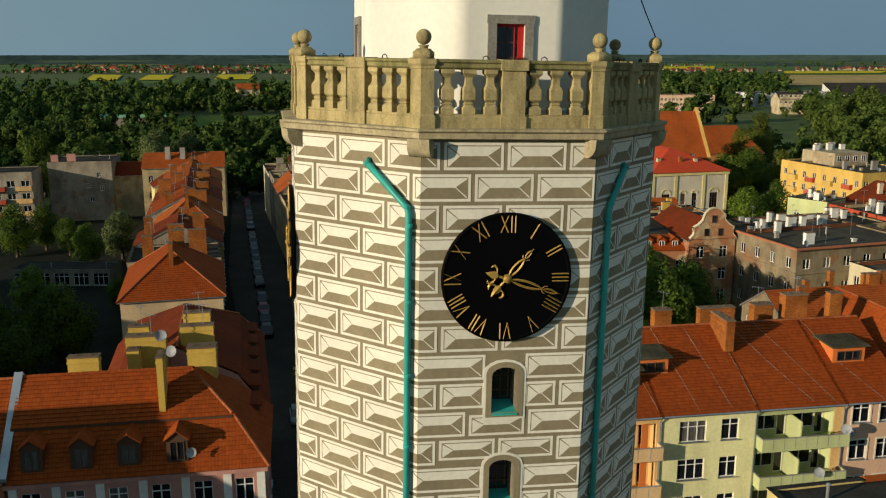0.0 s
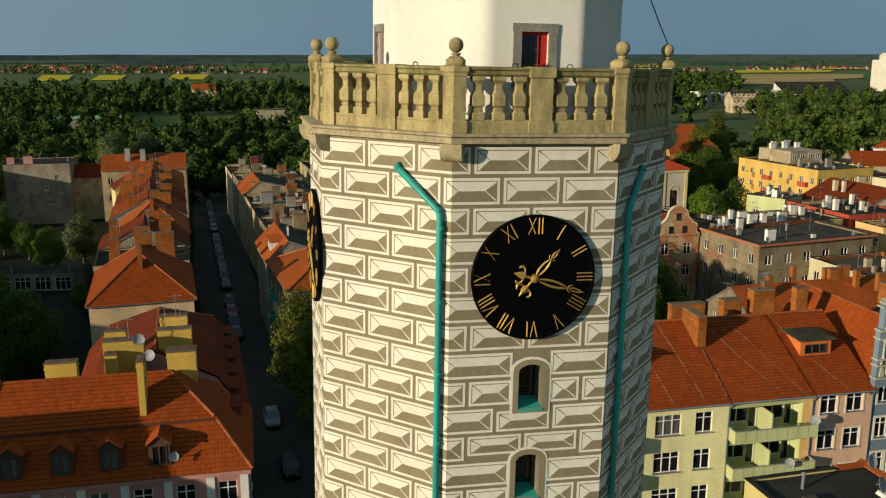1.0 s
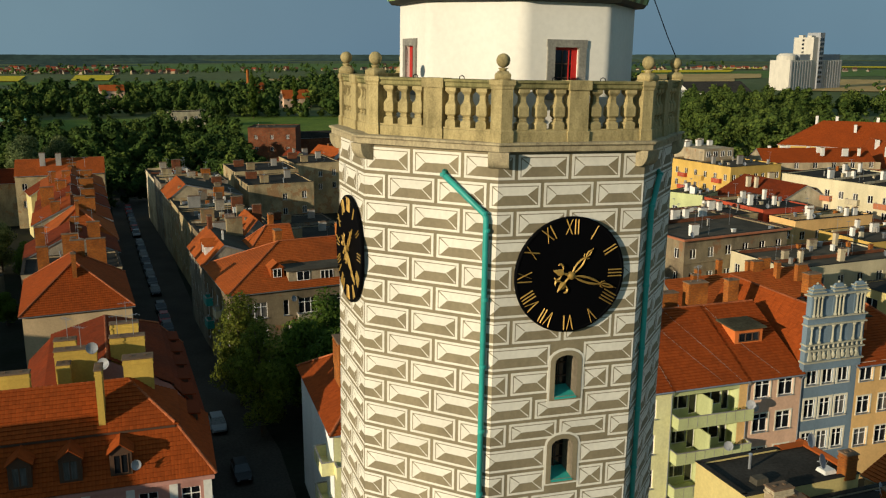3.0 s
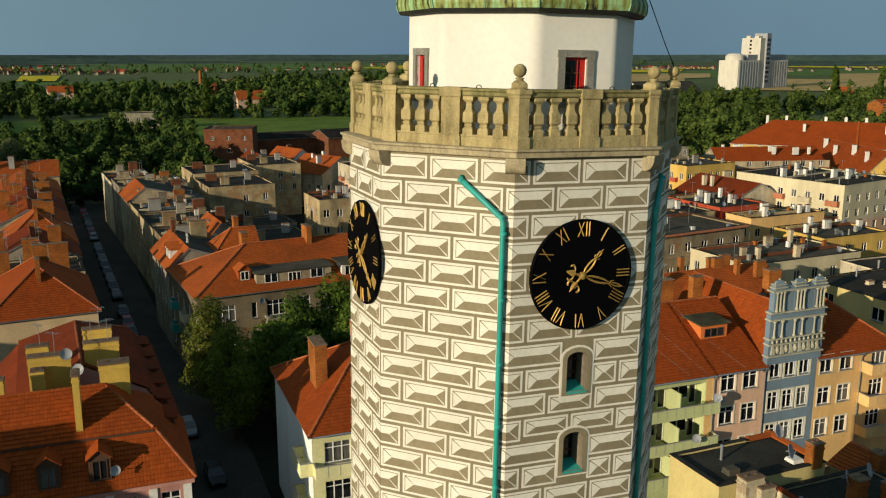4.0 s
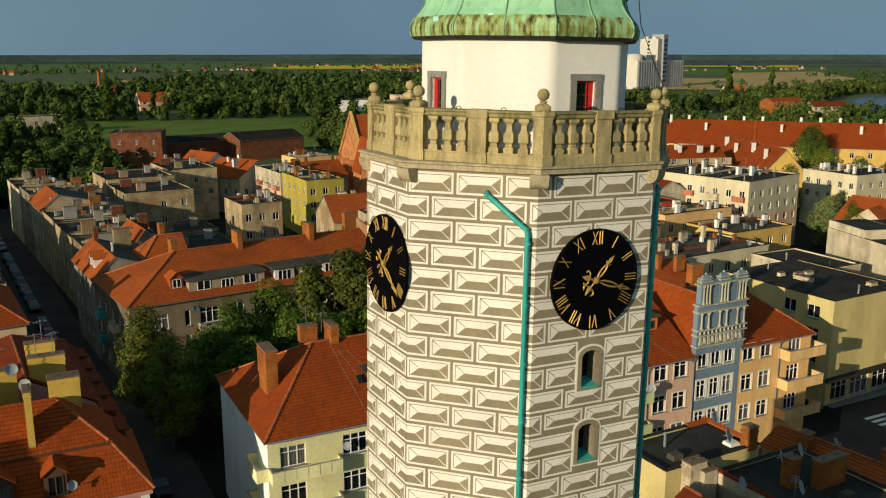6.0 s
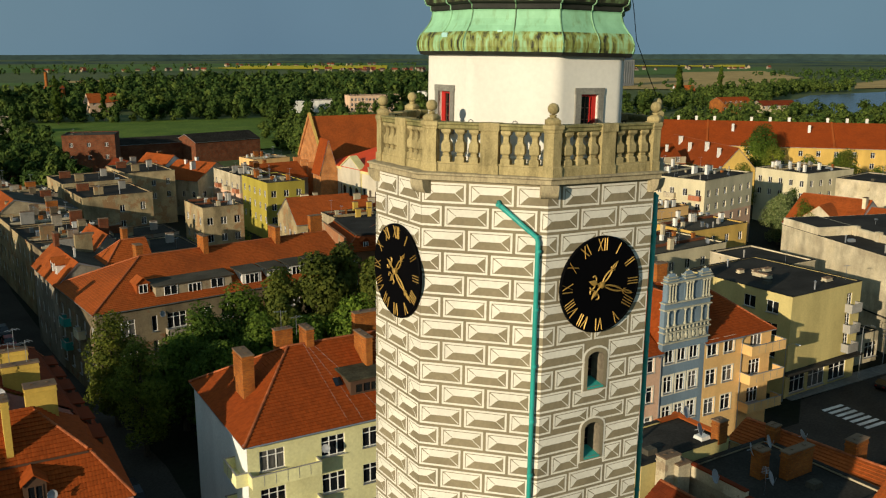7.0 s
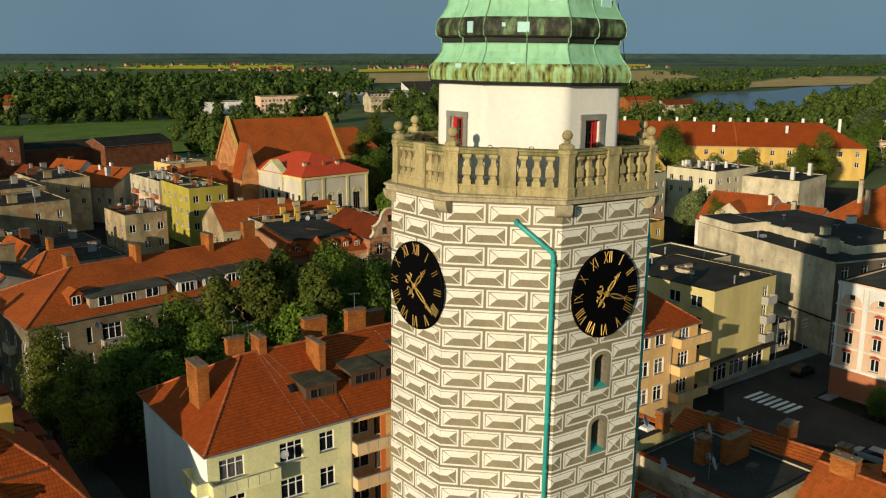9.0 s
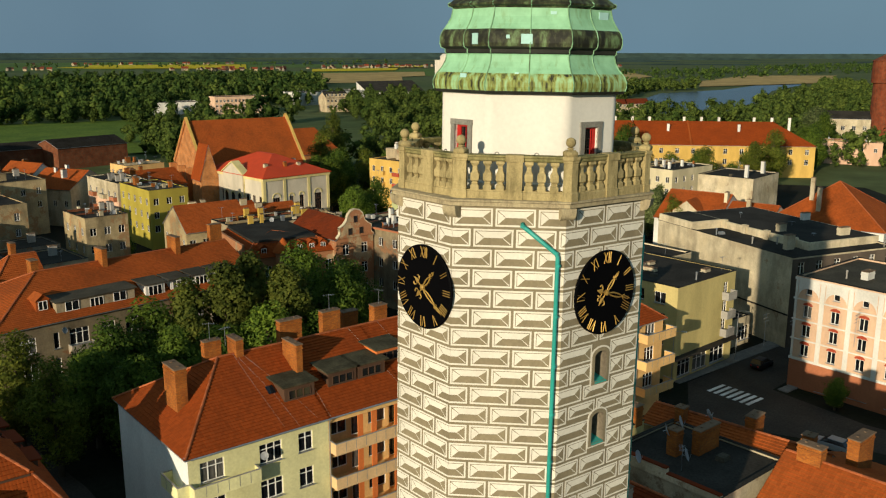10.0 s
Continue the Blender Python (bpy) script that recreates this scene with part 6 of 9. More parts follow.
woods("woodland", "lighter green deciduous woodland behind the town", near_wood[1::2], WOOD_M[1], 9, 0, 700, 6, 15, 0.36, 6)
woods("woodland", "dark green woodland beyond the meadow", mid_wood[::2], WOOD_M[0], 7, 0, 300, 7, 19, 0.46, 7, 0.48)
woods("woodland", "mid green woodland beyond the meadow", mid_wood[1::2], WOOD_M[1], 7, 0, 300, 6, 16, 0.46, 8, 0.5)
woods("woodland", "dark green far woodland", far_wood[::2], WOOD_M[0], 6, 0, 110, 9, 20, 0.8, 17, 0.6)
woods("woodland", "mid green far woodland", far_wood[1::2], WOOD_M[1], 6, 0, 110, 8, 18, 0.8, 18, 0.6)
RIVER_SIDES = ([(225, 222), (290, 145), (340, 90), (430, 140), (560, 290), (590, 355), (500, 300), (470, 325), (440, 335), (300, 330), (200, 300), (150, 260)],
               [(440, 415), (490, 400), (560, 470), (720, 565), (840, 572), (830, 640), (600, 570), (440, 490)], [(690, 400), (760, 405), (1000, 520), (900, 380), (650, 250), (560, 230), (470, 150)])
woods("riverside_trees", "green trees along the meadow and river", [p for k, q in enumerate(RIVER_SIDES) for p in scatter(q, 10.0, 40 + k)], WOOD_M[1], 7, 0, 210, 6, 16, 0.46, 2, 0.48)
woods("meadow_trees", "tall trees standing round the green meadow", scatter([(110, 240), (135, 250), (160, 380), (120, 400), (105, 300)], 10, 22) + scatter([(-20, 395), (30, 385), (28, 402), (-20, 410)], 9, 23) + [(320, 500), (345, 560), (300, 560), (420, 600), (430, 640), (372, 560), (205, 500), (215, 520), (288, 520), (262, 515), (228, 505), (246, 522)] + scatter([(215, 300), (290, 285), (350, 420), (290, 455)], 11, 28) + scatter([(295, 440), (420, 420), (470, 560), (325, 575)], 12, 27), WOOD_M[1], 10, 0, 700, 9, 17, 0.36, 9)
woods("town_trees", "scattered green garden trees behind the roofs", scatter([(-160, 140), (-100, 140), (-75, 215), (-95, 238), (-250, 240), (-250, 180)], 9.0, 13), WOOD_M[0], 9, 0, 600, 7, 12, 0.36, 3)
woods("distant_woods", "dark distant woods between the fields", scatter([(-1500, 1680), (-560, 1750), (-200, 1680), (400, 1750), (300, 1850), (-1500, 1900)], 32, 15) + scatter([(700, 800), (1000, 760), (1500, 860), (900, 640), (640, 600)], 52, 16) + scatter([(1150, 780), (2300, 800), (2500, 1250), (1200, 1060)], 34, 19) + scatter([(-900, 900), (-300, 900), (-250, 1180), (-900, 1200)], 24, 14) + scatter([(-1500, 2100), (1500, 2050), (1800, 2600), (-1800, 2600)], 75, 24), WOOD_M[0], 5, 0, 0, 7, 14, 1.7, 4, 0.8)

# wooded horizon, in several rows of low hills, far haze put into the colour
hz_mat = ground_mat("hazed_far_forest", [(0.026, 0.047, 0.042), (0.044, 0.070, 0.058)], 0.004, 0.03)
for dist, top, amp, seed in ((2700, 6, 4, 1), (3300, 8, 5, 2), (4000, 12, 6, 3), (4850, 25, 3, 4)):
    sh = Shape()
    front, crest, rear = [], [], []
    for k in range(901):
        a = radians(8 + 160 * k / 900)
        n_ = noise.noise(Vector((k * 0.05, seed * 7.1, 0))) * amp + noise.noise(Vector((k * 0.6, seed * 3.3, 0))) * amp * 0.35
        gap = 1.0 if dist > 4000 else max(0.0, min(1.0, 0.5 + 2.2 * noise.noise(Vector((k * 0.022, seed * 5.7, 3.1)))))
        hgt = max(0.2, (top + n_) * gap)
        front.append(((dist - 30) * math.cos(a), (dist - 30) * math.sin(a), 0.0))
        crest.append((dist * math.cos(a), dist * math.sin(a), hgt))
        rear.append(((dist + 80) * math.cos(a), (dist + 80) * math.sin(a), 0.0))
    sh.rings([front, crest, rear], closed=False, cap0=False, cap1=False)
    solid("forest_ridge", sh, hz_mat, "long dark wooded ridge on the horizon, bluish with painted haze", "woods", kind="stuff")


# ---- the row of houses on the square ----
FY, DEP, EAVE = 38.3, 15.7, 12.0
ROWZ = (9.3, 6.0, 2.7)


def bay(label, x0, x1, mat, wins, hips=(False, False), chims=(), **kw):
    return house(label, x0, FY, x1 - x0, DEP, EAVE, mat, "hip" if any(hips) else "gable", ROOF_A, 4.5, wins={"S": wins, **kw.pop("more", {})}, hips=hips, chims=chims, name="town_house", group="houses on the square", single=True, **kw)


def cols(x0, spec, zs=ROWZ):
    return [(u - x0, z, w, h) for z in zs for u, w, h in spec]


s1 = bay("pale lime plaster corner apartment house under an orange hipped tile roof", 1.7, 14.6, W_CREAM, cols(1.7, ((3.7, 2.1, 1.75), (8.95, 2.1, 1.75), (12.3, 1.4, 1.75))), (True, False),
         [(2.2, 7.1, 12.0, 17.0, 1.0, 2.6), (6.5, 9.2, 15.4, 17.8, 1.6, 0.7), (8.4, 8.3, 15.4, 17.9, 0.7, 1.9), (12.6, 5.4, 14.3, 17.4, 0.6, 2.6)])
for z in ROWZ:
    balcony(s1, 2.9, z - 0.75, 5.8, 1.0, W_CREAM)
    balcony(s1, 0, z - 0.75, 3.4, 1.0, W_CREAM, 1.7, 0.95, -90)
sw = Shape()
facade(sw, SIDES["W"](12.9, DEP)[0] @ Matrix.Translation((0.0, -0.03, 0)), DEP, EAVE - 0.05, [])
part("side_wall_render", sw, W_SIDE, s1, "white rendered end wall")
s2 = bay("orange loggia bay with ochre balconies under an orange tile roof", 14.6, 23.3, W_ORANGE, [], chims=[(2.5, 11.0, 14.0, 17.6, 2.4, 0.8), (6.5, 10.0, 14.5, 18.0, 2.0, 0.8)], loggias=[(4.35, z - 0.72, 8.1, 2.55) for z in ROWZ])
for z in ROWZ:
    loggia(s2, 4.35, z - 0.72, 8.1, 2.55, W_ORANGE, [(1.7, z, 1.9, 1.6), (3.6, z - 0.6, 0.85, 2.2), (6.0, z, 1.9, 1.6), (7.8, z - 0.6, 0.8, 2.2)])
for z in ROWZ:
    balcony(s2, 4.35, z - 0.75, 8.5, 1.05, surf("ochre_balcony_plaster", (0.70, 0.47, 0.24), 0.9, 0.2, 0.1) if z == ROWZ[0] else bpy.data.materials["ochre_balcony_plaster"])
    for x in (3.05, 4.55, 7.1):
        pn = Shape()
        pn.box(x, -0.10, z - 0.75, x + 0.55, 0.0, z + 1.85)
        part("orange_panel", pn, W_ORA2, s2, "deep orange loggia panel")
s3 = bay("pale lime plaster apartment house with white windows", 23.3, 31.5, W_CREAM, cols(23.3, ((26.1, 2.3, 1.8), (29.3, 1.5, 1.8))), chims=[(8.0, 6.3, 15.0, 17.7, 0.75, 3.0), (4.5, 11.2, 13.6, 17.1, 1.6, 1.0), (1.0, 11.5, 13.6, 17.0, 1.8, 0.8)])
s4 = bay("pale green apartment house with long green balconies", 31.5, 39.3, W_GREEN, [], chims=[(1.8, 11.6, 13.5, 16.9, 3.4, 0.8), (6.0, 11.0, 13.8, 17.2, 1.9, 1.0)], loggias=[(3.55, z - 0.72, 6.7, 2.55) for z in ROWZ])
for z in ROWZ:
    loggia(s4, 3.55, z - 0.72, 6.7, 2.55, W_GREEN, [(1.5, z, 2.0, 1.6), (3.0, z - 0.6, 0.8, 2.2), (4.9, z, 2.1, 1.6), (6.4, z - 0.6, 0.75, 2.2)])
    dv = Shape()
    dv.box(3.45, -0.95, z - 0.74, 3.57, 1.2, z + 1.5)
    part("balcony_divider", dv, W_GREEN, s4, "pale green screen between two balconies")
    pl = Shape()
    pl.box(5.6, -0.98, z - 0.1, 6.5, -0.78, z + 0.12)
    tub = part("flower_box", pl, W_WHITE, s4, "white flower box with green plants")
    put("plants", leaf_mesh("plants", leaf_cloud(np.array([(5.8, -0.88, z + 0.25), (6.2, -0.88, z + 0.3), (6.4, -0.85, z + 0.22)]), np.array([0.22, 0.28, 0.2]), 120, 0.06, int(z * 10)), LEAF[0]), tub)
st4 = Shape()
st4.box(6.95, -0.03, 0.0, 7.75, 0.0, EAVE - 0.2)
part("orange_strip", st4, W_ORANGE, s4, "orange plaster strip beside the balconies")
for z in ROWZ:
    balcony(s4, 3.95, z - 0.75, 7.7, 1.1, W_GREEN)
s5 = bay("salmon pink town house with white windows", 39.3, 45.1, W_PINK, cols(39.3, ((40.9, 1.6, 1.75), (43.4, 1.6, 1.75)), (9.9, 6.6, 3.3)), chims=[(1.4, 11.0, 14.0, 18.0, 2.2, 1.1), (4.5, 9.5, 15.0, 18.4, 1.2, 0.8)])
s7 = bay("ochre orange town house with corner balconies", 51.3, 61.6, W_ORANGE, cols(51.3, ((52.5, 1.5, 1.75), (55.0, 1.5, 1.75), (59.2, 1.8, 1.75)), (10.2, 6.9, 3.6)), (False, True), [(3.0, 10.4, 14.2, 18.0, 1.6, 1.0)])
for z in ROWZ:
    balcony(s7, 8.3, z + 0.6, 5.4, 1.5, W_ORANGE)
for root, lst in ((s1, ((11.35, 2.1),)), (s2, ((3.1, 2.4), (6.3, 2.4))), (s3, ((0.4, 3.4),)), (s5, ((2.3, 3.4),)), (s7, ((2.4, 3.3),))):
    for x, y in lst:
        z = EAVE + 4.5 * y / (DEP / 2) - 0.2
        dormer(root, x, y, z, 3.0, 1.6, 3.5, "shed", W_ORA2 if root in (s3, s5, s7) else BROWNW, MOSSY, 0.0, BROWNW, (2.2, 0.85))
for root, x in ((s1, 12.95), (s2, 8.65), (s3, 8.15), (s4, 7.75), (s5, 5.75), (s7, 5.6)):
    dp_ = Shape()
    dp_.tube([(x, -0.36, EAVE - 0.25), (x, -0.12, EAVE - 0.75), (x, -0.12, 0.1)], 0.055, 8)
    part("downpipe", dp_, METAL, root, "grey metal downpipe")
    gt = Shape()
    gt.tube([(0.1, -0.45, EAVE - 0.22), (x, -0.45, EAVE - 0.24)], 0.075, 8)
    part("gutter", gt, METAL, root, "grey eaves gutter")
CABLE = surf("pale_cable", (0.36, 0.33, 0.28), 0.6, 0.1, 0.05, bump=0.0)


def roof_cable(root, pts, lift=0.1):
    """A thin wire lying on the front roof slope, from (x, y) to (x, y)."""
    sh = Shape()
    sh.tube([(x, y, EAVE + 4.5 * min(y, DEP - y) / (DEP / 2) + lift) for x, y in pts], 0.009, 4)
    part("roof_cable", sh, CABLE, root)


for root, runs in ((s1, (((7.9, 7.8), (8.2, 4.0), (8.6, 0.0)), ((8.1, 7.8), (9.4, 3.0), (9.9, -0.3)), ((8.6, 7.8), (10.6, 3.4), (11.8, 0.0)))), (s2, (((0.5, 7.8), (0.3, 3.0), (0.1, -0.3)), ((7.2, 7.8), (7.9, 4.0), (8.5, 0.2)))),
                   (s3, (((2.0, 7.8), (2.8, 3.0), (3.2, -0.2)), ((5.0, 7.8), (5.6, 3.6), (6.0, 0.0)), ((7.9, 7.8), (8.1, 3.6), (8.1, 0.0)))), (s4, (((1.0, 7.8), (3.2, 3.2), (5.0, 0.0)), ((3.4, 7.8), (5.4, 3.4), (6.9, -0.2)))), (s5, (((0.2, 7.8), (1.6, 3.0), (3.4, -0.2)),))):
    for run in runs:
        roof_cable(root, run)
sk = Shape()
sk.box(-0.35, -0.45, 0.02, 0.35, 0.45, 0.12, 0, pose(9.3, 3.6, EAVE + 4.5 * 3.6 / (DEP / 2), 30))
part("skylight", sk, GLASS, s1, "small dark roof window")
for root, x, y, z in ((s1, 7.6, 8.6, 17.2), (s1, 6.4, 9.2, 17.7), (s3, 4.6, 11.2, 17.0), (s4, 5.6, 11.0, 17.1), (s5, 1.6, 11.0, 17.9), (s2, 6.5, 10.0, 17.9)):
    aerial(root, x, y, z, 1.8, 25 * x)
dish(s1, 6.4, -0.5, 10.3, 0.36, -30), dish(s5, 0.5, -0.4, 9.3, 0.4, -20), dish(s4, 7.3, -1.2, 10.0, 0.42, -30), dish(s4, 5.2, -1.3, 6.4, 0.42, -20)
# the blue house with its scrolled gable
s6 = house("blue-grey town house with an ornate columned gable", 45.1, FY, 6.2, DEP, EAVE, W_BLUE, "gable", ROOF_A, 5.0, axis="y", wins={"S": cols(45.1, ((46.25, 1.2, 1.85), (48.0, 1.2, 1.85), (49.75, 1.2, 1.85)), (10.5, 7.2, 3.9))}, name="town_house", group="houses on the square")
STUCCO_T = surf("cream_window_trim", (0.66, 0.61, 0.47), 0.9, 0.15, 0.1)
surround(s6, cols(45.1, ((46.25, 1.2, 1.85), (48.0, 1.2, 1.85), (49.75, 1.2, 1.85)), (10.5, 7.2, 3.9)), STUCCO_T, 0.2)
surround(s5, cols(39.3, ((40.9, 1.6, 1.75), (43.4, 1.6, 1.75)), (9.9, 6.6, 3.3)), STUCCO_T)
surround(s7, cols(51.3, ((52.5, 1.5, 1.75), (55.0, 1.5, 1.75)), (10.2, 6.9, 3.6)), STUCCO_T)
gb = Shape()
gb.box(-0.1, -0.25, EAVE, 6.3, 0.35, 17.2)
gb.box(0.1, -0.25, 17.2, 6.1, 0.35, 19.5)
for c0 in (0.75, 3.1, 5.45):
    gb.box(c0 - 0.62, -0.3, 17.2, c0 + 0.62, 0.3, 19.75)
    gb.taper(c0 - 0.5, -0.32, 19.75, c0 + 0.5, 0.2, 20.1, 0.16)
gb_ob = part("gable_wall", gb, W_BLUE, s6, "blue-grey attic gable wall")
orn = Shape()
for z in (12.75, 13.9, 14.45, 16.3, 17.0, 19.1):
    orn.box(-0.2, -0.46, z, 6.4, 0.42, z + 0.13)
for c0 in (0.75, 3.1, 5.45):
    for z0, z1 in ((14.65, 16.3), (17.2, 19.1)):
        for dx in ((-0.4, 0.0, 0.4) if z0 > 17 else (-0.45, 0.45)):
            orn.lathe([(0.16, z0), (0.16, z0 + 0.16), (0.10, z0 + 0.2), (0.085, z0 + 0.7), (0.11, z0 + 0.75), (0.085, z0 + 0.8), (0.08, z1 - 0.28), (0.17, z1 - 0.12), (0.17, z1)], c0 + dx, -0.42, 8)
    orn.box(c0 - 0.75, -0.46, 19.42, c0 + 0.75, 0.36, 19.54)
    orn.box(c0 - 0.66, -0.4, 19.72, c0 + 0.66, 0.32, 19.8)
    orn.lathe([(0.02, 20.1), (0.13, 20.16), (0.13, 20.26), (0.02, 20.34)], c0, -0.06, 8)
    for dx in (-0.55, 0.55):
        orn.lathe([(0.02, 19.8), (0.09, 19.86), (0.09, 19.94), (0.02, 20.0)], c0 + dx, -0.2, 8)
for k in range(6):
    orn.taper(0.15 + k * 1.05, -0.46, 13.0, 0.6 + k * 1.05, -0.1, 13.9, 0.12)
    orn.lathe([(0.06, 13.0), (0.2, 13.15), (0.24, 13.4), (0.12, 13.6), (0.2, 13.8)], 0.9 + k * 1.05 if k < 5 else 5.6, -0.28, 8)
for k in range(12):
    orn.lathe([(0.09, 14.1), (0.13, 14.2), (0.06, 14.35), (0.09, 14.45)], 0.2 + k * 0.53, -0.4, 6)
part("gable_ornament", orn, surf("pale_stucco", (0.44, 0.42, 0.31), 0.9, 0.25, 0.15), gb_ob, "pale stucco columns and scrolled mouldings")

# ---- houses by the street ----
ZW = (8.6, 5.4, 2.2)


def mansard(root, L, W, h, inset, h2, rise, rmat, wall_mat, ends=(True, True)):
    """A roof in two pitches; ends: hipped at the left and right end, else a party wall there."""
    o = 0.35
    i0, i1 = (inset if ends[0] else 0.0), (inset if ends[1] else 0.0)
    a0, a1 = (-o if ends[0] else 0.0), (L + o if ends[1] else L)
    P = [(a0, -o), (a1, -o), (a1, W + o), (a0, W + o)]
    Q = [(i0, inset), (L - i1, inset), (L - i1, W - inset), (i0, W - inset)]
    ro = None
    for i in range(4):
        if (i == 3 and not ends[0]) or (i == 1 and not ends[1]):
            continue
        a, b, c, d = Vector((*P[i], h)), Vector((*P[(i + 1) % 4], h)), Vector((*Q[(i + 1) % 4], h2)), Vector((*Q[i], h2))
        e = (b - a).normalized()
        s = (d - a) - e * (d - a).dot(e)
        ln = s.length
        rs = Shape()
        slope(rs, a, e, s, [(0, 0), ((b - a).length, 0), ((c - a).dot(e), ln), ((d - a).dot(e), ln)])
        ob = part("lower_roof_slope", rs, [rmat], root)
        ro = ro or ob
    l2, w2 = L - i0 - i1, W - 2 * inset
    T = Matrix.Translation((i0, inset, 0))
    hp = min(w2, l2) / 2
    h0, h1 = (hp if ends[0] else 0.0), (hp if ends[1] else 0.0)
    e0, e1 = (-0.28 if ends[0] else 0.0), (l2 + 0.28 if ends[1] else l2)
    for yb, sg in ((-0.28, 1), (w2 + 0.28, -1)):
        k = math.hypot(w2 / 2, rise) / (w2 / 2)
        rs = Shape()
        slope(rs, T @ Vector((0, yb, h2 - 0.06)), (1, 0, 0), (0, sg * w2 / 2, rise), [(e0, 0), (e1, 0), (l2 - h1, (w2 / 2 + 0.28) * k), (h0, (w2 / 2 + 0.28) * k)])
        part("upper_roof_slope", rs, [rmat], root)
    for on, xb, sg in ((ends[0], -0.28, 1), (ends[1], l2 + 0.28, -1)):
        if on:
            k = math.hypot(hp, rise) / hp
            rs = Shape()
            slope(rs, T @ Vector((xb, 0, h2 - 0.06)), (0, 1, 0), (sg * hp, 0, rise), [(-0.28, 0), (w2 + 0.28, 0), (w2 / 2, (hp + 0.28) * k)])
            part("upper_roof_slope", rs, [rmat], root)
    kn = Shape()
    kn.box(i0, inset - 0.3, h2 - 0.22, L - i1, inset - 0.1, h2 - 0.06)
    part("knee_board", kn, BROWNW, root, "dark strip under the upper roof edge")
    for on, x in ((ends[0], 0.0), (ends[1], L)):
        if not on:
            gw_ = Shape()
            gw_.face([(x, 0, h), (x, inset, h2), (x, W / 2, h2 + rise), (x, W - inset, h2), (x, W, h)])
            part("party_wall", gw_, wall_mat, root)
    zt = h2 + rise + 0.05
    ridge_caps(ro, (i0 + h0, W / 2, zt), (L - i1 - h1, W / 2, zt), single=True)
    for on, x, xi, xr in ((ends[0], -o, i0, i0 + hp), (ends[1], L + o, L - i1, L - i1 - hp)):
        if on:
            ridge_caps(ro, (x, -o, h + 0.05), (xi, inset, h2 + 0.05), single=True)
            ridge_caps(ro, (xi, inset - 0.2, h2 + 0.08), (xr, W / 2, zt), single=True)
    return ro


red = house("rose plaster corner house with red mansard roof and dormers", -24.9, 36.0, 17.3, 10.6, 11.2, W_ROSE, "none", wins={"S": rows_of(17.3, 6, (8.4, 5.0), 1.3, 1.9), "E": rows_of(10.6, 4, (8.4, 5.0), 1.2, 1.9)}, band=[(10.8, 0.3, 0.22)], name="corner_house")
mansard(red, 17.3, 10.6, 11.2, 2.2, 14.4, 2.5, ROOF_A, W_ROSE, (False, True))
for k in range(7):
    x = min(max(0.05, 17.3 / 6 * k), 16.75)
    pil = Shape()
    pil.box(x - 0.02, -0.09, 0, x + 0.55, 0.0, 10.8)
    part("pilaster", pil, W_WHITE, red, "pale flat pilaster")
for x in (1.7, 4.95, 8.1, 11.35):
    dormer(red, x, 0.1, 11.8, 1.45, 1.8, 2.1, "gable", BROWNW, ROOF_A, 0.0, BROWNW)
dish(red, 12.3, -0.15, 12.6, 0.36, 20)
for c in ((10.2, 3.2, 14.4, 18.8, 0.45, 1.6), (4.2, 6.4, 15.0, 17.9, 2.2, 0.8), (12.75, 6.5, 14.0, 18.2, 2.1, 1.2), (8.2, 9.6, 14.0, 18.3, 3.0, 0.9), (7.4, 8.4, 14.0, 17.6, 0.9, 0.9), (11.9, 11.4, 13.0, 18.4, 2.6, 0.8), (7.2, 12.6, 13.0, 18.2, 1.6, 0.9), (11.6, 14.5, 13.0, 18.6, 2.2, 0.8)):
    chimney(red, *c, W_MUST, 2)
for x, y, z in ((12.4, 11.4, 18.3), (11.2, 11.5, 18.3), (8.6, 9.6, 18.2), (11.8, 14.5, 18.5), (7.4, 12.6, 18.1)):
    aerial(red, x, y, z, 1.9, 17 * x)
dish(red, 9.4, 9.0, 18.4, 0.45, 10), dish(red, 10.2, 8.6, 17.2, 0.45, -20)
wing = house("long street wing with a dark red mansard roof", -7.75, 46.62, 19.5, 13.6, 11.2, W_ROSE, "none", ang=93.4, wins={"S": rows_of(19.5, 6, (8.4, 5.0), 1.1, 1.7)}, name="corner_house")
mansard(wing, 19.5, 13.6, 11.2, 2.2, 14.3, 2.6, ROOF_C, W_ROSE, (False, True))
for k in range(5):
    dormer(wing, 1.5 + 3.75 * k, 0.55, 11.9, 2.2, 1.15, 2.0, "shed", BROWNW, ROOF_C, 0.0, BROWNW)
dormer(red, 16.75, 7.9, 11.9, 2.2, 1.15, 2.0, "shed", BROWNW, ROOF_C, 90.0, BROWNW)
house("neighbouring house with red tile roof and metal flashing", -41.5, 35.8, 16.4, 11, 11.8, W_TERRA, "gable", ROOF_A, 5.0, wins={"S": rows_of(16.4, 5, (9.4, 6.0), 1.2, 1.8)}, name="town_house")
fl = Shape()
fl.rings([[(-25.3, y, z), (-24.7, y, z), (-24.7, y, z + 0.25), (-25.3, y, z + 0.25)] for y, z in ((35.4, 11.6), (41.3, 17.1), (46.9, 12.0))])
solid("firewall_flashing", fl, METAL, "grey sheet metal capping of the party wall between roofs", "flashing")
A_ = 5.2


def along(y):
    """The house line on the near side of the street at depth y."""
    return -13.6 - (y - 78) * 0.075


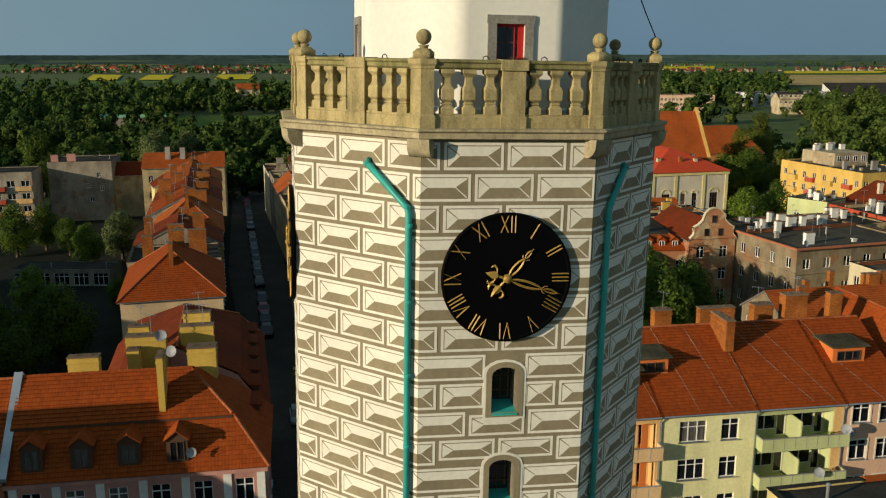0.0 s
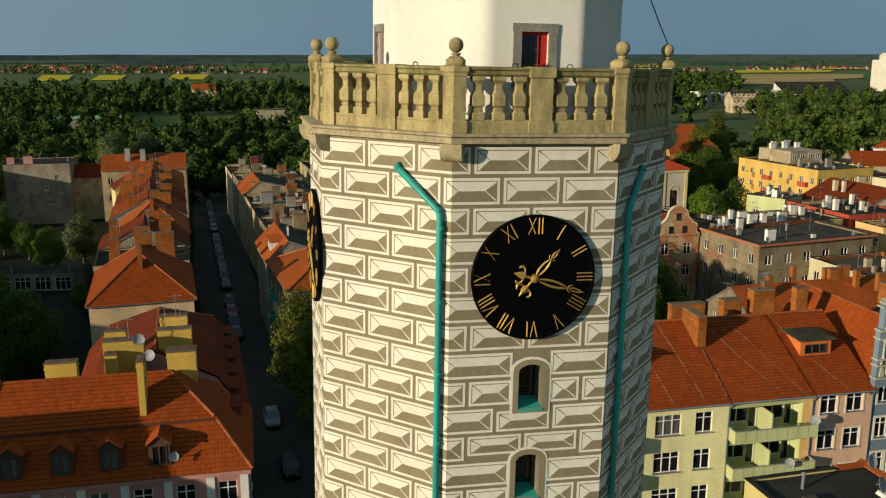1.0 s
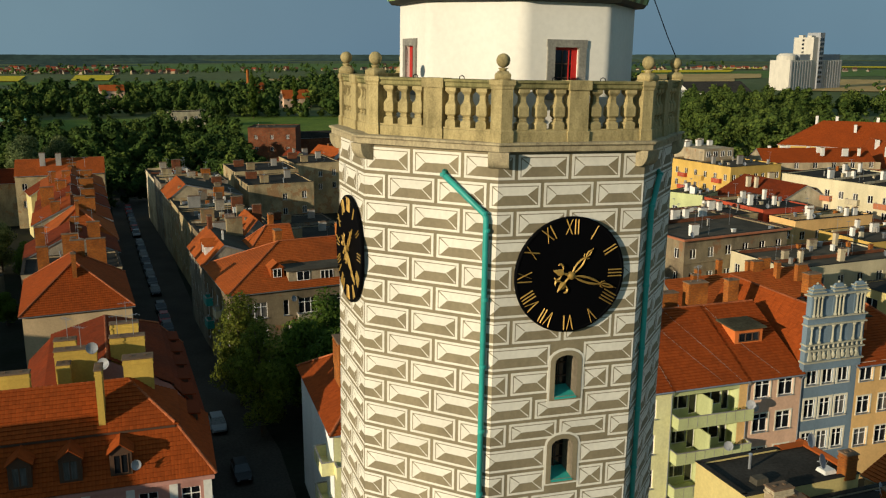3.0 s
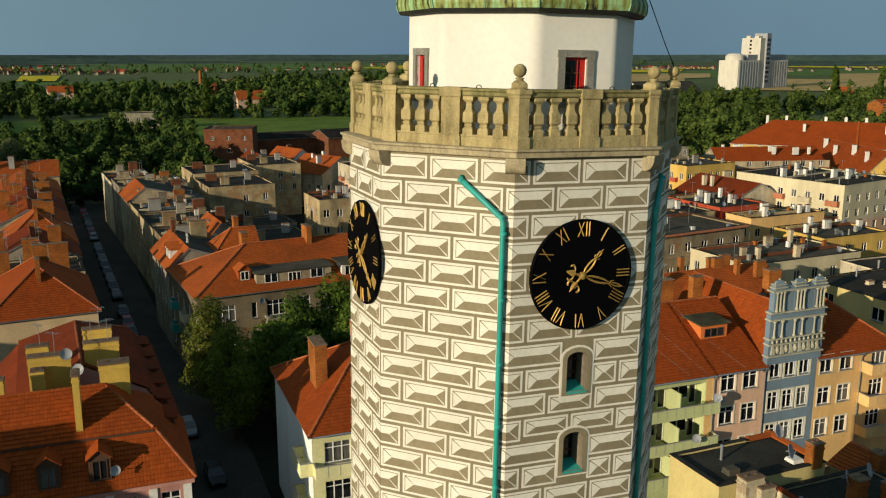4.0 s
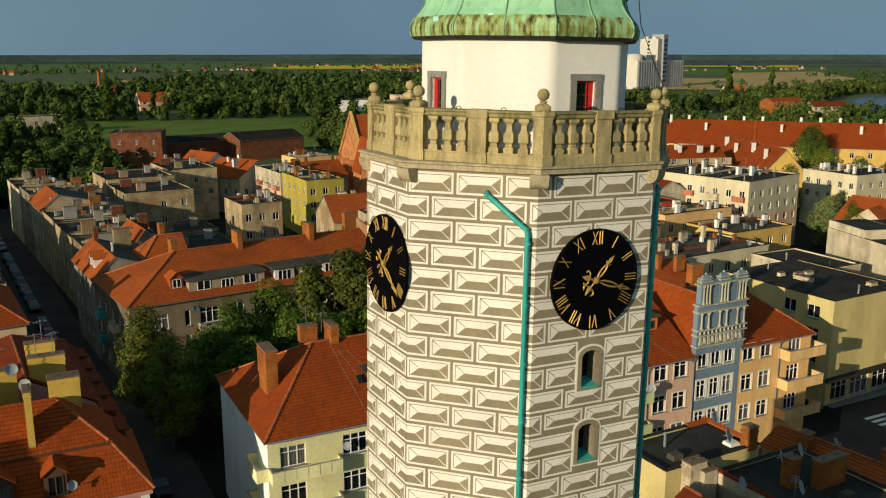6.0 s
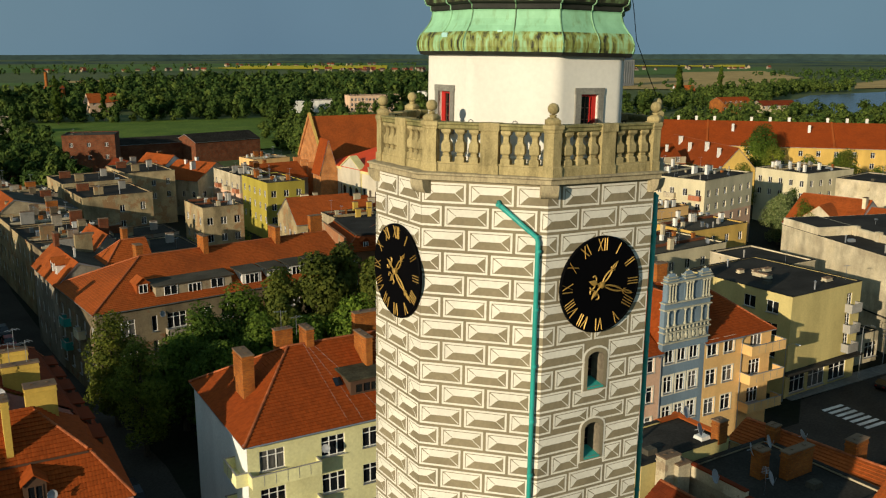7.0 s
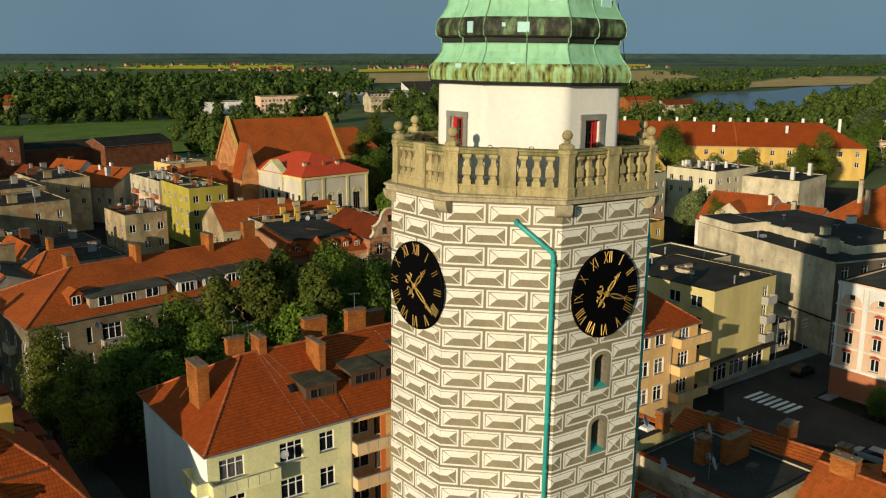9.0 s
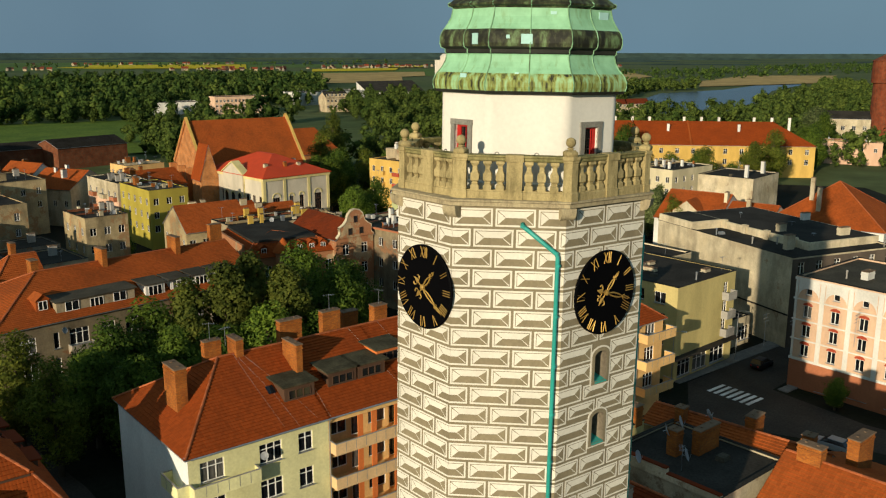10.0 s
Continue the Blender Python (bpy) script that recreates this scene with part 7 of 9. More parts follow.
for y, ln, dp, mat, rm, hp, lab in ((78.6, 11.6, 17, W_SAND, ROOF_A, (True, True), "sand plaster house with orange hipped tile roof"), (118.5, 10.6, 14, W_YELLOW, ROOF_B, (True, True), "small yellow house with orange hipped tile roof")):
    house(lab, along(y) - ln, y + 1.0, ln, dp, 12.0, mat, "hip", rm, 4.3, A_, hips=hp, axis="y", wins={"S": rows_of(ln, 3, (5.5,), 1.1, 1.6), "E": rows_of(dp, 5, ZW, 1.1, 1.6)}, chims=[(ln * 0.5, 4.2, 14.5, 17.6, 0.5, 1.0), (ln * 0.55, dp - 5, 14.5, 17.6, 1.6, 0.8)], name="street_house", group="houses along the street")
sr = random.Random(41)
for y, dp, mat, roof, rm, lab in ((96.5, 10.5, W_BEIGE, "flat", None, "grey flat-roofed tenement with brick chimney stacks"), (107.5, 11.0, W_GREY, "gable", ROOF_C, "grey tenement with weathered red roof and brick stacks"), (134.0, 13, W_BEIGE, "gable", ROOF_A, "beige tenement with red tile roof"), (147.5, 13, W_YELLOW, "gable", ROOF_C, "yellow gabled tenement with brick stacks"), (161, 14, W_BROWN, "gable", ROOF_A, "brown tenement with orange tile roof"), (175.5, 16, W_BEIGE, "gable", ROOF_B, "tenement with orange tile roof at the end of the row")):
    st_ = house(lab, along(y) - 12.5, y + 0.9, 12.3, dp, 12.2, mat, roof, rm, 3.0, A_, axis="y", wins={"E": rows_of(dp, 4, ZW, 1.1, 1.6), "W": rows_of(dp, 3, ZW, 1.1, 1.5)},
          chims=[(sr.uniform(2, 4), 1.0, 12, sr.uniform(15.4, 16.6), sr.uniform(1.2, 2.4), 0.7), (sr.uniform(7.5, 9.5), 0.9, 12, sr.uniform(15.6, 16.8), sr.uniform(1.4, 2.8), 0.7), (sr.uniform(4, 8), dp - 1.2, 12, sr.uniform(15.2, 16.2), sr.uniform(1.0, 2.6), 0.7), (sr.uniform(2, 10), dp * 0.5, 12.5, sr.uniform(15.0, 16.0), 0.7, 0.9)], name="street_house", group="houses along the street")
    for q in range(3):
        aerial(st_, sr.uniform(2, 10), sr.uniform(1, dp - 1), 15.0, 2.4, sr.uniform(0, 180))
house("tall end house with bright orange tile roof", -41.5, 199.5, 19.5, 10, 12.5, W_BROWN, "gable", ROOF_B, 3.0, 2, wins={"S": rows_of(19.5, 5, (9, 5), 1.1, 1.5)}, chims=[(6, 3, 13, 17.2, 1.2, 0.8, CONC), (9.5, 3, 13, 17, 1.2, 0.8, CONC)], name="street_house")
house("low house with dark red tile roof", -50.5, 203, 9.5, 9, 10.5, W_BROWN, "gable", ROOF_C, 2.6, 2, name="street_house")
house("stained grey house with blank firewall and small windows", -63, 199, 14.5, 14, 14.2, W_GREY, "flat", None, ang=2, wins={"S": [(11.5, 10.5, 0.9, 1.2), (9, 8.0, 0.9, 1.2), (12, 7.2, 0.9, 1.2), (9.5, 4.6, 0.9, 1.2)]}, chims=[(1.6, 1, 14, 16.0, 1.6, 0.7, W_ROSE), (5.4, 1, 14, 16.2, 2.0, 0.7, W_ROSE)], name="apartment_house")
house("yellow gabled house end among brick stacks", -36.5, 184.5, 8, 8, 10.0, W_LEMON, "gable", ROOF_C, 2.4, 14, axis="y", name="street_house")
ap = house("grey apartment slab with red and ochre balcony bays", -104, 187, 40, 11, 13.2, W_GREY, "flat", None, ang=4, wins={"S": rows_of(40, 13, (10.0, 7.1, 4.2), 1.7, 1.4)}, chims=[(30, 3, 13, 14.6, 3.5, 0.8, W_WHITE), (22, 3, 13, 14.6, 3.5, 0.8, W_WHITE), (14, 3, 13, 14.6, 3.5, 0.8, W_WHITE)], name="apartment_house")
for z in (9.9, 7.0, 4.1):
    balcony(ap, 31.5, z - 0.7, 5.4, 0.9, W_RED)
    balcony(ap, 24.5, z - 0.7, 5.4, 0.9, CONC)
    balcony(ap, 38.0, z - 0.7, 3.4, 0.3, W_ORANGE)
house("row of low garages with pale frames", -54, 136.2, 17, 6, 3.0, W_GREY, "flat", None, ang=-9, wins={"S": rows_of(17, 5, (0.2,), 2.6, 2.2)}, name="garage_row", category="garage", parapet=0.15)


def east(y):
    return -3.4 - (y - 110) * 0.098


CE_BAYS = ((3.4, 2.4), (7.0, 0.7), (9.8, 2.4), (13.5, 1.7), (16.6, 1.7), (19.6, 2.4), (23.2, 1.7), (26.2, 1.7), (29.4, 2.4), (33.0, 1.7))
ce = house("corner tenement with bright orange hipped roof and pale attic windows", -2.5, 82.6, 36.0, 17.0, 11.6, W_DARK, "hip", ROOF_B, 4.2, 7.0, hips=(True, False), wins={"S": [(u, z, w, 2.0) for z in (8.1, 4.9, 1.7) for u, w in CE_BAYS], "W": rows_of(17, 5, (7.9, 4.7, 1.6), 1.1, 1.6)},
           chims=[(8.6, 9.5, 14.4, 17.2, 0.9, 1.4), (17.0, 8.3, 14.6, 17.6, 0.7, 2.2), (27.6, 8.3, 14.6, 17.6, 0.7, 2.4), (34.5, 8.8, 15.0, 18.3, 1.9, 0.8)], name="tenement")
dormer(ce, 12.7, 0.95, 11.7, 10.0, 1.75, 4.4, "shed", W_BEIGE, TAR_G, 0, PVC, (1.7, 1.25))
for x in (9.6, 15.7):
    put_window(ce, pose(x, 0.88, 12.15), 1.7, 1.2, 2, None, False)
dormer(ce, 20.5, 0.8, 11.75, 2.7, 1.7, 4.2, "shed", W_WHITE, TAR_G, 0, PVC, (1.9, 1.3))
for x in (24.0, 27.4, 30.7):
    dormer(ce, x, 1.0, 11.8, 2.4, 1.65, 4.0, "shed", W_WHITE, TAR_G, 0, PVC, (1.8, 1.25))
dormer(ce, 6.5, 1.9, 12.5, 1.6, 1.4, 2.2, "gable", ROOF_B, ROOF_B, 0, PVC)
for u in (9.8, 19.6, 29.4):
    for z in (7.3, 4.1):
        balcony(ce, u, z, 3.0, 1.0, W_GREY)
for y, z in ((12.6, 7.3), (12.6, 4.1), (6.0, 7.3)):
    balcony(ce, 0.0, z, 2.2, 0.9, W_PALE if y < 7 else PIPE, y, rot=-90)
dish(ce, 7.9, -0.2, 10.2, 0.4, 20)
wing_r = house("tenement wing with orange street slope and grey felt top", -4.6, 99.0, 10.5, 15, 11.6, W_GREY, "gable", ROOF_B, 2.7, 5.5, axis="y", ridge=2.9, wins={"W": rows_of(15, 5, ZW, 1.0, 1.6)}, chims=[(3.0, 13, 12, 16.2, 0.6, 1.5, BRICK_D), (6.5, 12, 13, 15.8, 2.4, 0.8, W_BROWN), (3.4, 4.0, 12, 15.6, 0.25, 0.25, W_WHITE, 0)], name="tenement", caps=False)
[o for o in wing_r.children if o.name.startswith("roof_slope")][1].data.materials[0] = TAR_G
for y in (3.6, 5.8):
    dormer(wing_r, 0.7, y, 12.2, 1.2, 1.5, 2.0, "gable", W_WHITE, ROOF_B, -90, PVC)
house("small yard wing with steep orange roof", 1.6, 100.6, 7.0, 7.5, 12.4, W_BROWN, "gable", ROOF_B, 3.2, 5.5, hips=(True, False), axis="x", chims=[(4.6, 5.6, 13, 17.0, 0.7, 1.2)], name="tenement")
house("narrow yard house with orange gable roof", 1.4, 113.5, 6.5, 11.0, 11.4, W_GREY, "gable", ROOF_B, 3.4, 5.5, axis="y", chims=[(4.6, 7.6, 13, 16.0, 1.4, 0.6, BRICK_D)], name="tenement", caps=False)
for k, (y, dp, W_, h_, mat, roof, lab) in enumerate(((115, 12, 12, 12.0, W_DARK, "flat", "grey tenement with flat tar roof"), (127.5, 15, 13, 11.8, W_BROWN, "flat", "beige tenement with flat tar roof"), (143, 13, 12, 12.0, W_BROWN, "flat", "brown tenement with flat roof and chimneys"), (156.5, 14, 14, 12.2, W_BEIGE, "gable", "beige tenement with blank gable and red roof strip"), (171, 14, 14, 13.0, W_GREY, "flat", "grey tenement with flat roof and stacks"), (185.5, 20, 10, 12.0, W_OLDW, "flat", "pale corner tenement at the end of the street"))):
    er_ = house(lab, east(y), y, W_, dp, h_, mat, roof, ROOF_B, 2.6, 5.6, axis="y" if k == 3 else "x", ridge=3.2 if k == 3 else None, wins={"W": rows_of(dp, 4, ZW, 1.1, 1.7), "S": rows_of(W_, 3, (9.4,), 0.9, 1.2) if k in (1, 5) else (), "E": rows_of(dp, 4, ZW, 1.0, 1.4)}, flat_mat=TAR if k % 2 else TAR_G, caps=False,
          chims=[(3, 1.5, 12, 14.3, 2.2, 0.7, W_BROWN if k % 2 else CONC), (W_ - 3, dp - 3, 12, 14.5, 2.0, 0.8, BRICK_D if k % 2 else BRICK), (W_ - 4, 4, 12, 14.2, 1.2, 0.8, W_DARK), (W_ - 6, dp - 2, 12, 13.9, 1.6, 0.6, W_GREY)], name="tenement", group="tenements along the street")
    if roof == "flat":
        roof_bits(er_, W_, dp, h_, 12, 60 + k)
    else:
        [o for o in er_.children if o.name.startswith("roof_slope")][1].data.materials[0] = TAR_G
for lab, x, y, L, W, h, mat in (("low yard building with tar roof", 8.5, 117, 11, 9, 7.0, W_BROWN), ("stained tenement with flat roof", 9.5, 128, 13, 12, 8.0, W_BEIGE), ("stained yard house with flat roof", 10.0, 146, 13, 9, 7.5, W_GREY), ("brown yard house with flat roof", 8.0, 163, 14, 16, 13.0, W_BROWN), ("grey yard tenement with stacks", 7.0, 184, 15, 16, 13.2, W_BROWN), ("tall brown tenement with blank firewall", 22.8, 196.5, 11.8, 18, 13.0, W_BROWN)):
    house(lab, x, y, L, W, h, mat, "flat", None, ang=5, wins={"S": [(L * 0.55, h - 3.4, 1.0, 1.4), (L * 0.55, h - 6.6, 1.0, 1.4), (L * 0.85, h - 3.2, 1.0, 1.5), (L * 0.85, h - 6.4, 1.0, 1.5)], "E": rows_of(W, 3, (h - 3.4, h - 6.6), 1.0, 1.4)}, chims=[(L * 0.3, W * 0.25, h, h + 1.6, 1.8, 0.7, W_BROWN), (L * 0.75, W * 0.6, h, h + 1.7, 1.3, 0.8, CONC), (L * 0.2, W * 0.7, h, h + 1.5, 2.4, 0.6, BRICK_D)], name="tenement")

# ---- the blocks behind ----
def stacks(L, W, h, mat, n=3, seed=1, tall=1.7):
    r = random.Random(seed)
    return [(L * r.uniform(0.12, 0.88), W * r.uniform(0.15, 0.85), h - 0.3, h + tall * r.uniform(0.8, 1.2), r.choice((0.6, 0.9, 1.5)), 0.6, mat) for _ in range(n)]


for k, (lab, x, y, L, W, h, mat, roof, rm, rise, ang, axis, wz, cs, cm, nc) in enumerate((
        ("brown stained tenement with few white windows", 27.2, 145, 8.3, 11, 12.0, W_BROWN, "flat", None, 0, 4, "x", (8.6, 5.2), 3, CONC, 3),
        ("mustard yellow plaster apartment house", 46.8, 164, 9.0, 16.5, 13, W_YELLOW, "flat", None, 0, 2, "x", (9.8, 6.8, 3.8), 3, BRICK, 3),
        ("cream house with small dark balconies", 46.3, 182.4, 8.5, 18, 12.5, W_OLDW, "flat", None, 0, 4, "x", (9, 6), 3, CONC, 4),
        ("old gabled house with bright orange roof", 42.2, 134, 13, 12.5, 9.4, W_BROWN, "gable", ROOF_B, 4.2, -3, "x", (6.2,), 5, W_OLDW, 2),
        ("house with flat tar roof and yellow chimney stacks", 45.5, 120.5, 22, 10, 11.8, W_BEIGE, "flat", None, 0, -2, "x", (8.6,), 6, W_MUST, 7),
        ("white gabled house with orange roof", 33.5, 215, 13, 12, 9.5, W_WHITE, "gable", ROOF_B, 5.0, 24, "y", (), 2, BRICK, 1),
        ("long house with orange tile roof and white stacks", 41, 201, 14, 14, 9.5, W_OLDW, "gable", ROOF_B, 4.0, 30, "y", (5,), 3, W_WHITE, 3),
        ("pale house with yellow gable", 24, 219, 8, 10, 10, W_LEMON, "gable", ROOF_C, 3.5, 10, "y", (), 2, CONC, 2),
        ("row of roofs with orange tiles", 54, 196, 16, 12, 9, W_OLDW, "gable", ROOF_B, 3.6, 8, "x", (5,), 4, BRICK, 4),
        ("low house with orange tile roof", 58, 146, 16, 12, 6.5, W_BEIGE, "gable", ROOF_B, 3.4, -4, "x", (6,), 4, W_OLDW, 3),
        ("low house with terracotta tile roof", 57, 160, 15, 9, 5.2, W_OLDW, "gable", ROOF_A, 3.2, 3, "x", (5,), 4, BRICK, 3),
        ("flat-roofed house with white stacks", 66, 140, 14, 10, 7.5, W_GREY, "flat", None, 0, -6, "x", (7,), 4, W_WHITE, 5),
        ("ochre house with flat roof", 66, 232, 12, 10, 10, W_ORANGE, "flat", None, 0, 8, "x", (7, 4), 5, BRICK, 2),
        ("dark brick warehouse with low tarred gable roof", 70, 314, 28, 17, 8, BRICK_D, "gable", TAR, 2.6, 12, "x", (), 2, BRICK, 0),
        ("long dark brick warehouse", 40, 322, 30, 14, 7.5, BRICK_D, "gable", TAR, 2.0, 6, "x", (), 2, BRICK, 0),
        ("tall red brick storehouse with flat roof", 22.5, 309, 17.5, 15, 13, BRICK_D, "flat", None, 0, -16, "x", (9, 4.6), 3, BRICK, 0),
        ("low sheds with tar roofs", 4, 300, 16, 12, 5, BRICK_D, "flat", None, 0, 4, "x", (), 2, BRICK, 0),
        # the shade on its west front is put into the dark render
        ("sooty brown apartment house, shade put into its wall colour, with flat roof and white chimneys", 62.8, 85.0, 20.5, 17, 13.5, W_DARK, "flat", None, 0, 8, "x", (10.6, 7.0, 3.4), 6, W_WHITE, 6),
        ("old tenement with flat tar roof", 68, 104, 24, 10, 12.2, W_BROWN, "flat", None, 0, 6, "x", (9,), 7, W_WHITE, 7),
        ("green plaster house among the stacks", 94.4, 127.4, 7, 8, 12.0, W_GREEN, "flat", None, 0, 30, "x", (8,), 3, W_WHITE, 3),
        ("red plaster house with flat roof", 94.4, 108.4, 12, 16, 12.3, W_RED, "flat", None, 0, 6, "x", (8.4, 5), 4, W_WHITE, 4),
        ("house with steep dark red roof and pale gable", 103.2, 118.0, 18, 18, 10.5, W_OLDW, "gable", ROOF_C, 4.2, 4, "y", (), 3, W_OLDW, 3),
        ("ochre low block with flat tar roof", 96.0, 101.6, 18, 6.5, 11.3, W_ORANGE, "flat", None, 0, 4, "x", (8, 5), 5, W_WHITE, 4),
        ("pale flat-roofed house beside the sooty tenement", 72.6, 73.6, 22, 12.6, 11.0, W_PALE, "flat", None, 0, 4, "x", (8, 5), 6, W_OLDW, 5),
        ("orange tile roofed rear house", 48, 62, 22, 9, 10.6, W_DARK, "gable", ROOF_B, 2.8, 3, "x", (8,), 5, BRICK, 9),
        ("dark flat-roofed rear house", 97, 85, 15, 11, 10.8, W_OCHRE, "flat", None, 0, 4, "x", (8,), 4, W_WHITE, 4),
        ("cream apartment slab with balconies and pale stacks", 120.1, 104.6, 20.0, 24.8, 15.6, W_PALE, "flat", None, 0, 13.5, "x", (12.2, 9.3, 6.4, 3.5), 6, W_WHITE, 9),
        ("yellow long apartment block with dark flat roof", 117.3, 150.3, 16, 27, 14, W_OCHRE, "flat", None, 0, 8, "x", (10.8, 7.8, 4.8), 7, CONC, 6),
        ("cream apartment block with pale chimneys", 162.6, 112.8, 18, 15, 13.2, W_PALE, "flat", None, 0, 2, "x", (10, 7), 5, W_WHITE, 6),
        ("old house with orange roof and many white chimneys", 140, 166, 30, 16, 10.5, W_BEIGE, "gable", ROOF_A, 5.0, -14, "x", (11, 8), 6, W_WHITE, 8),
        ("small mustard annex with flat roof", 213, 134, 12, 9, 6.5, W_ORANGE, "flat", None, 0, -40, "x", (3.4,), 4, CONC, 0),
        ("salmon modern house with flat pale roof", 308, 154, 24, 12, 8.5, W_PINK, "flat", None, 0, -65, "x", (5,), 5, CONC, 0))):
    blk_ = house(lab, x, y, L, W, h, mat, roof, rm, rise, ang, wins={"S": rows_of(L, cs, wz, 1.2, 1.5), "W": rows_of(W, max(2, round(W / 3.3)), wz, 1.1, 1.5)} if wz else None, name="tenement" if h < 12.9 else "apartment_house", caps=False, axis=axis, flat_mat=(TAR, TAR_G)[k % 2],
          chims=stacks(L, W, h + (rise * 0.7 if roof == "gable" else 0), cm, nc, k))
    if roof == "flat" and y < 240:
        roof_bits(blk_, L, W, h, 9, 80 + k)
    if "balconies" in lab and h > 12:
        for z in wz:
            for q in range(2, int(W) - 2, 6):
                balcony(blk_, 0.0, z - 0.55, 2.6, 0.9, (W_TERRA, W_OLDW)[(q // 6) % 2], float(q), 0.9, -90)
        # pink lower storeys
        for side in ("S", "W"):
            fm_, ln_ = SIDES[side](L, W)
            lo_ = Shape()
            facade(lo_, fm_ @ Matrix.Translation((0, -0.04, 0)), ln_, 8.4, rows_of(L, cs, wz[2:], 1.2, 1.5) if side == "S" else rows_of(W, max(2, round(W / 3.3)), wz[2:], 1.1, 1.5), 0.0, 0, 0.04)
            part("lower_front", lo_, W_PINK, blk_, "pink plaster lower storeys")

    if "yellow long" in lab:
        pt_ = Shape()
        pt_.box(3.5, 13.0, h, 13.0, 24.0, h + 2.9)
        pto = part("top_storey", pt_, W_BEIGE, blk_, "set-back top storey of pale render")
        for q in range(4):
            put_window(pto, Matrix.Translation((4.8 + 2.3 * q, 12.93, h + 0.9)), 1.2, 1.4, 2, None, False)
        for q in range(7):
            chimney(pto, 4.4 + 1.25 * q, 20.5 + (q % 3), h + 2.8, h + 4.2 + 0.3 * (q % 2), 1.3, 0.8, W_WHITE, 0)
        for z in wz:
            for q in (4, 10, 16, 22):
                balcony(blk_, 0.0, z - 0.55, 2.6, 0.9, (W_RED, W_OCHRE)[(q // 7) % 2], float(q), 0.9, -90)
    if "sooty brown" in lab:
        ev = Shape()
        for q in ((-0.45, -0.45, L + 0.45, 0.0), (-0.45, W, L + 0.45, W + 0.45), (-0.45, 0.0, 0.0, W), (L, 0.0, L + 0.45, W)):
            ev.box(q[0], q[1], h - 0.05, q[2], q[3], h + 0.22)
        part("eaves_edge", ev, W_TERRA, blk_, "dark red eaves edge of the flat roof")
        bd_ = Shape()
        bd_.box(-0.12, -0.12, h - 3.6, L + 0.12, 0.0, h - 3.35), bd_.box(-0.12, 0.0, h - 3.6, 0.0, W, h - 3.35)
        part("string_course", bd_, W_DARK, blk_)

# brick tenement with red dormered roof and a curved gable house beside it
dt = house("old brick tenement with dormered red roof edge", 38.3, 101.8, 15.6, 19, 10.6, W_RUIN, "none", wins={"S": rows_of(15.6, 6, (7.4, 4.2, 1.2), 1.1, 1.7)}, ang=-9, name="tenement")
mansard(dt, 15.6, 19, 10.6, 2.4, 12.6, 0.25, ROOF_A, W_BROWN)
for x in (3.4, 9.6, 11.6, 13.6):
    dormer(dt, x, 0.5, 10.9, 1.2, 1.2, 1.6, "gable", ROOF_A, ROOF_A, 0, PVC)
tp = Shape()
tp.box(2.3, 2.3, 12.5, 13.3, 16.7, 12.95)
part("flat_roof", tp, TAR, dt)
fw = Shape()
fw.box(-0.35, 0, 0, 0.05, 19, 13.0)
part("firewall", fw, W_RUIN, dt, "ragged brick firewall end")
cg = house("brick house with a curved baroque gable", 53.2, 98.2, 7.4, 15, 12.6, W_RUIN, "gable", ROOF_C, 2.6, 0, axis="y", wins={"S": rows_of(7.4, 2, (9.6, 6.2, 2.8), 1.2, 1.8)}, name="tenement", caps=False)
gp = [(0.0, 12.6)] + [(0.35 + 0.25 * math.sin(k * 0.9), 12.6 + 0.55 * k) for k in range(1, 4)] + [(1.3, 14.7), (1.9, 15.3), (2.2, 16.3), (2.9, 17.0), (3.7, 17.2)]
gp = gp + [(7.4 - x, z) for x, z in reversed(gp[:-1])]
gs = Shape()
gs.rings([[(x, -0.25, z) for x, z in gp], [(x, 0.25, z) for x, z in gp]])
gw = part("curved_gable", gs, W_RUIN, cg, "curved brick gable with pale coping")
gc = Shape()
for (x0, z0), (x1, z1) in zip(gp, gp[1:]):
    gc.rings([[(x0, -0.32, z0), (x0, 0.32, z0), (x0, 0.32, z0 + 0.18), (x0, -0.32, z0 + 0.18)], [(x1, -0.32, z1), (x1, 0.32, z1), (x1, 0.32, z1 + 0.18), (x1, -0.32, z1 + 0.18)]])
part("coping", gc, W_OLDW, gw)
for x, z in ((2.6, 13.0), (4.8, 13.0), (3.7, 15.0)):
    put_window(cg, Matrix.Translation((x, -0.31, z)), 0.8, 1.15, 1, BROWNW, False)
# a round oriel under a cone of tiles on the tenement corner
ov = Shape()
ov.lathe([(1.2, 4.0), (1.35, 4.6), (1.35, 11.4)], 6.4, -0.2, 12)
ovo = part("oriel", ov, W_RUIN, dt, "rounded brick oriel")
ot = Shape()
ot.lathe([(1.75, 11.3), (1.5, 11.7), (0.9, 12.6), (0.05, 13.6)], 6.4, -0.2, 12)
part("cone_roof", ot, ROOF_B, ovo, "orange tiled cone roof")

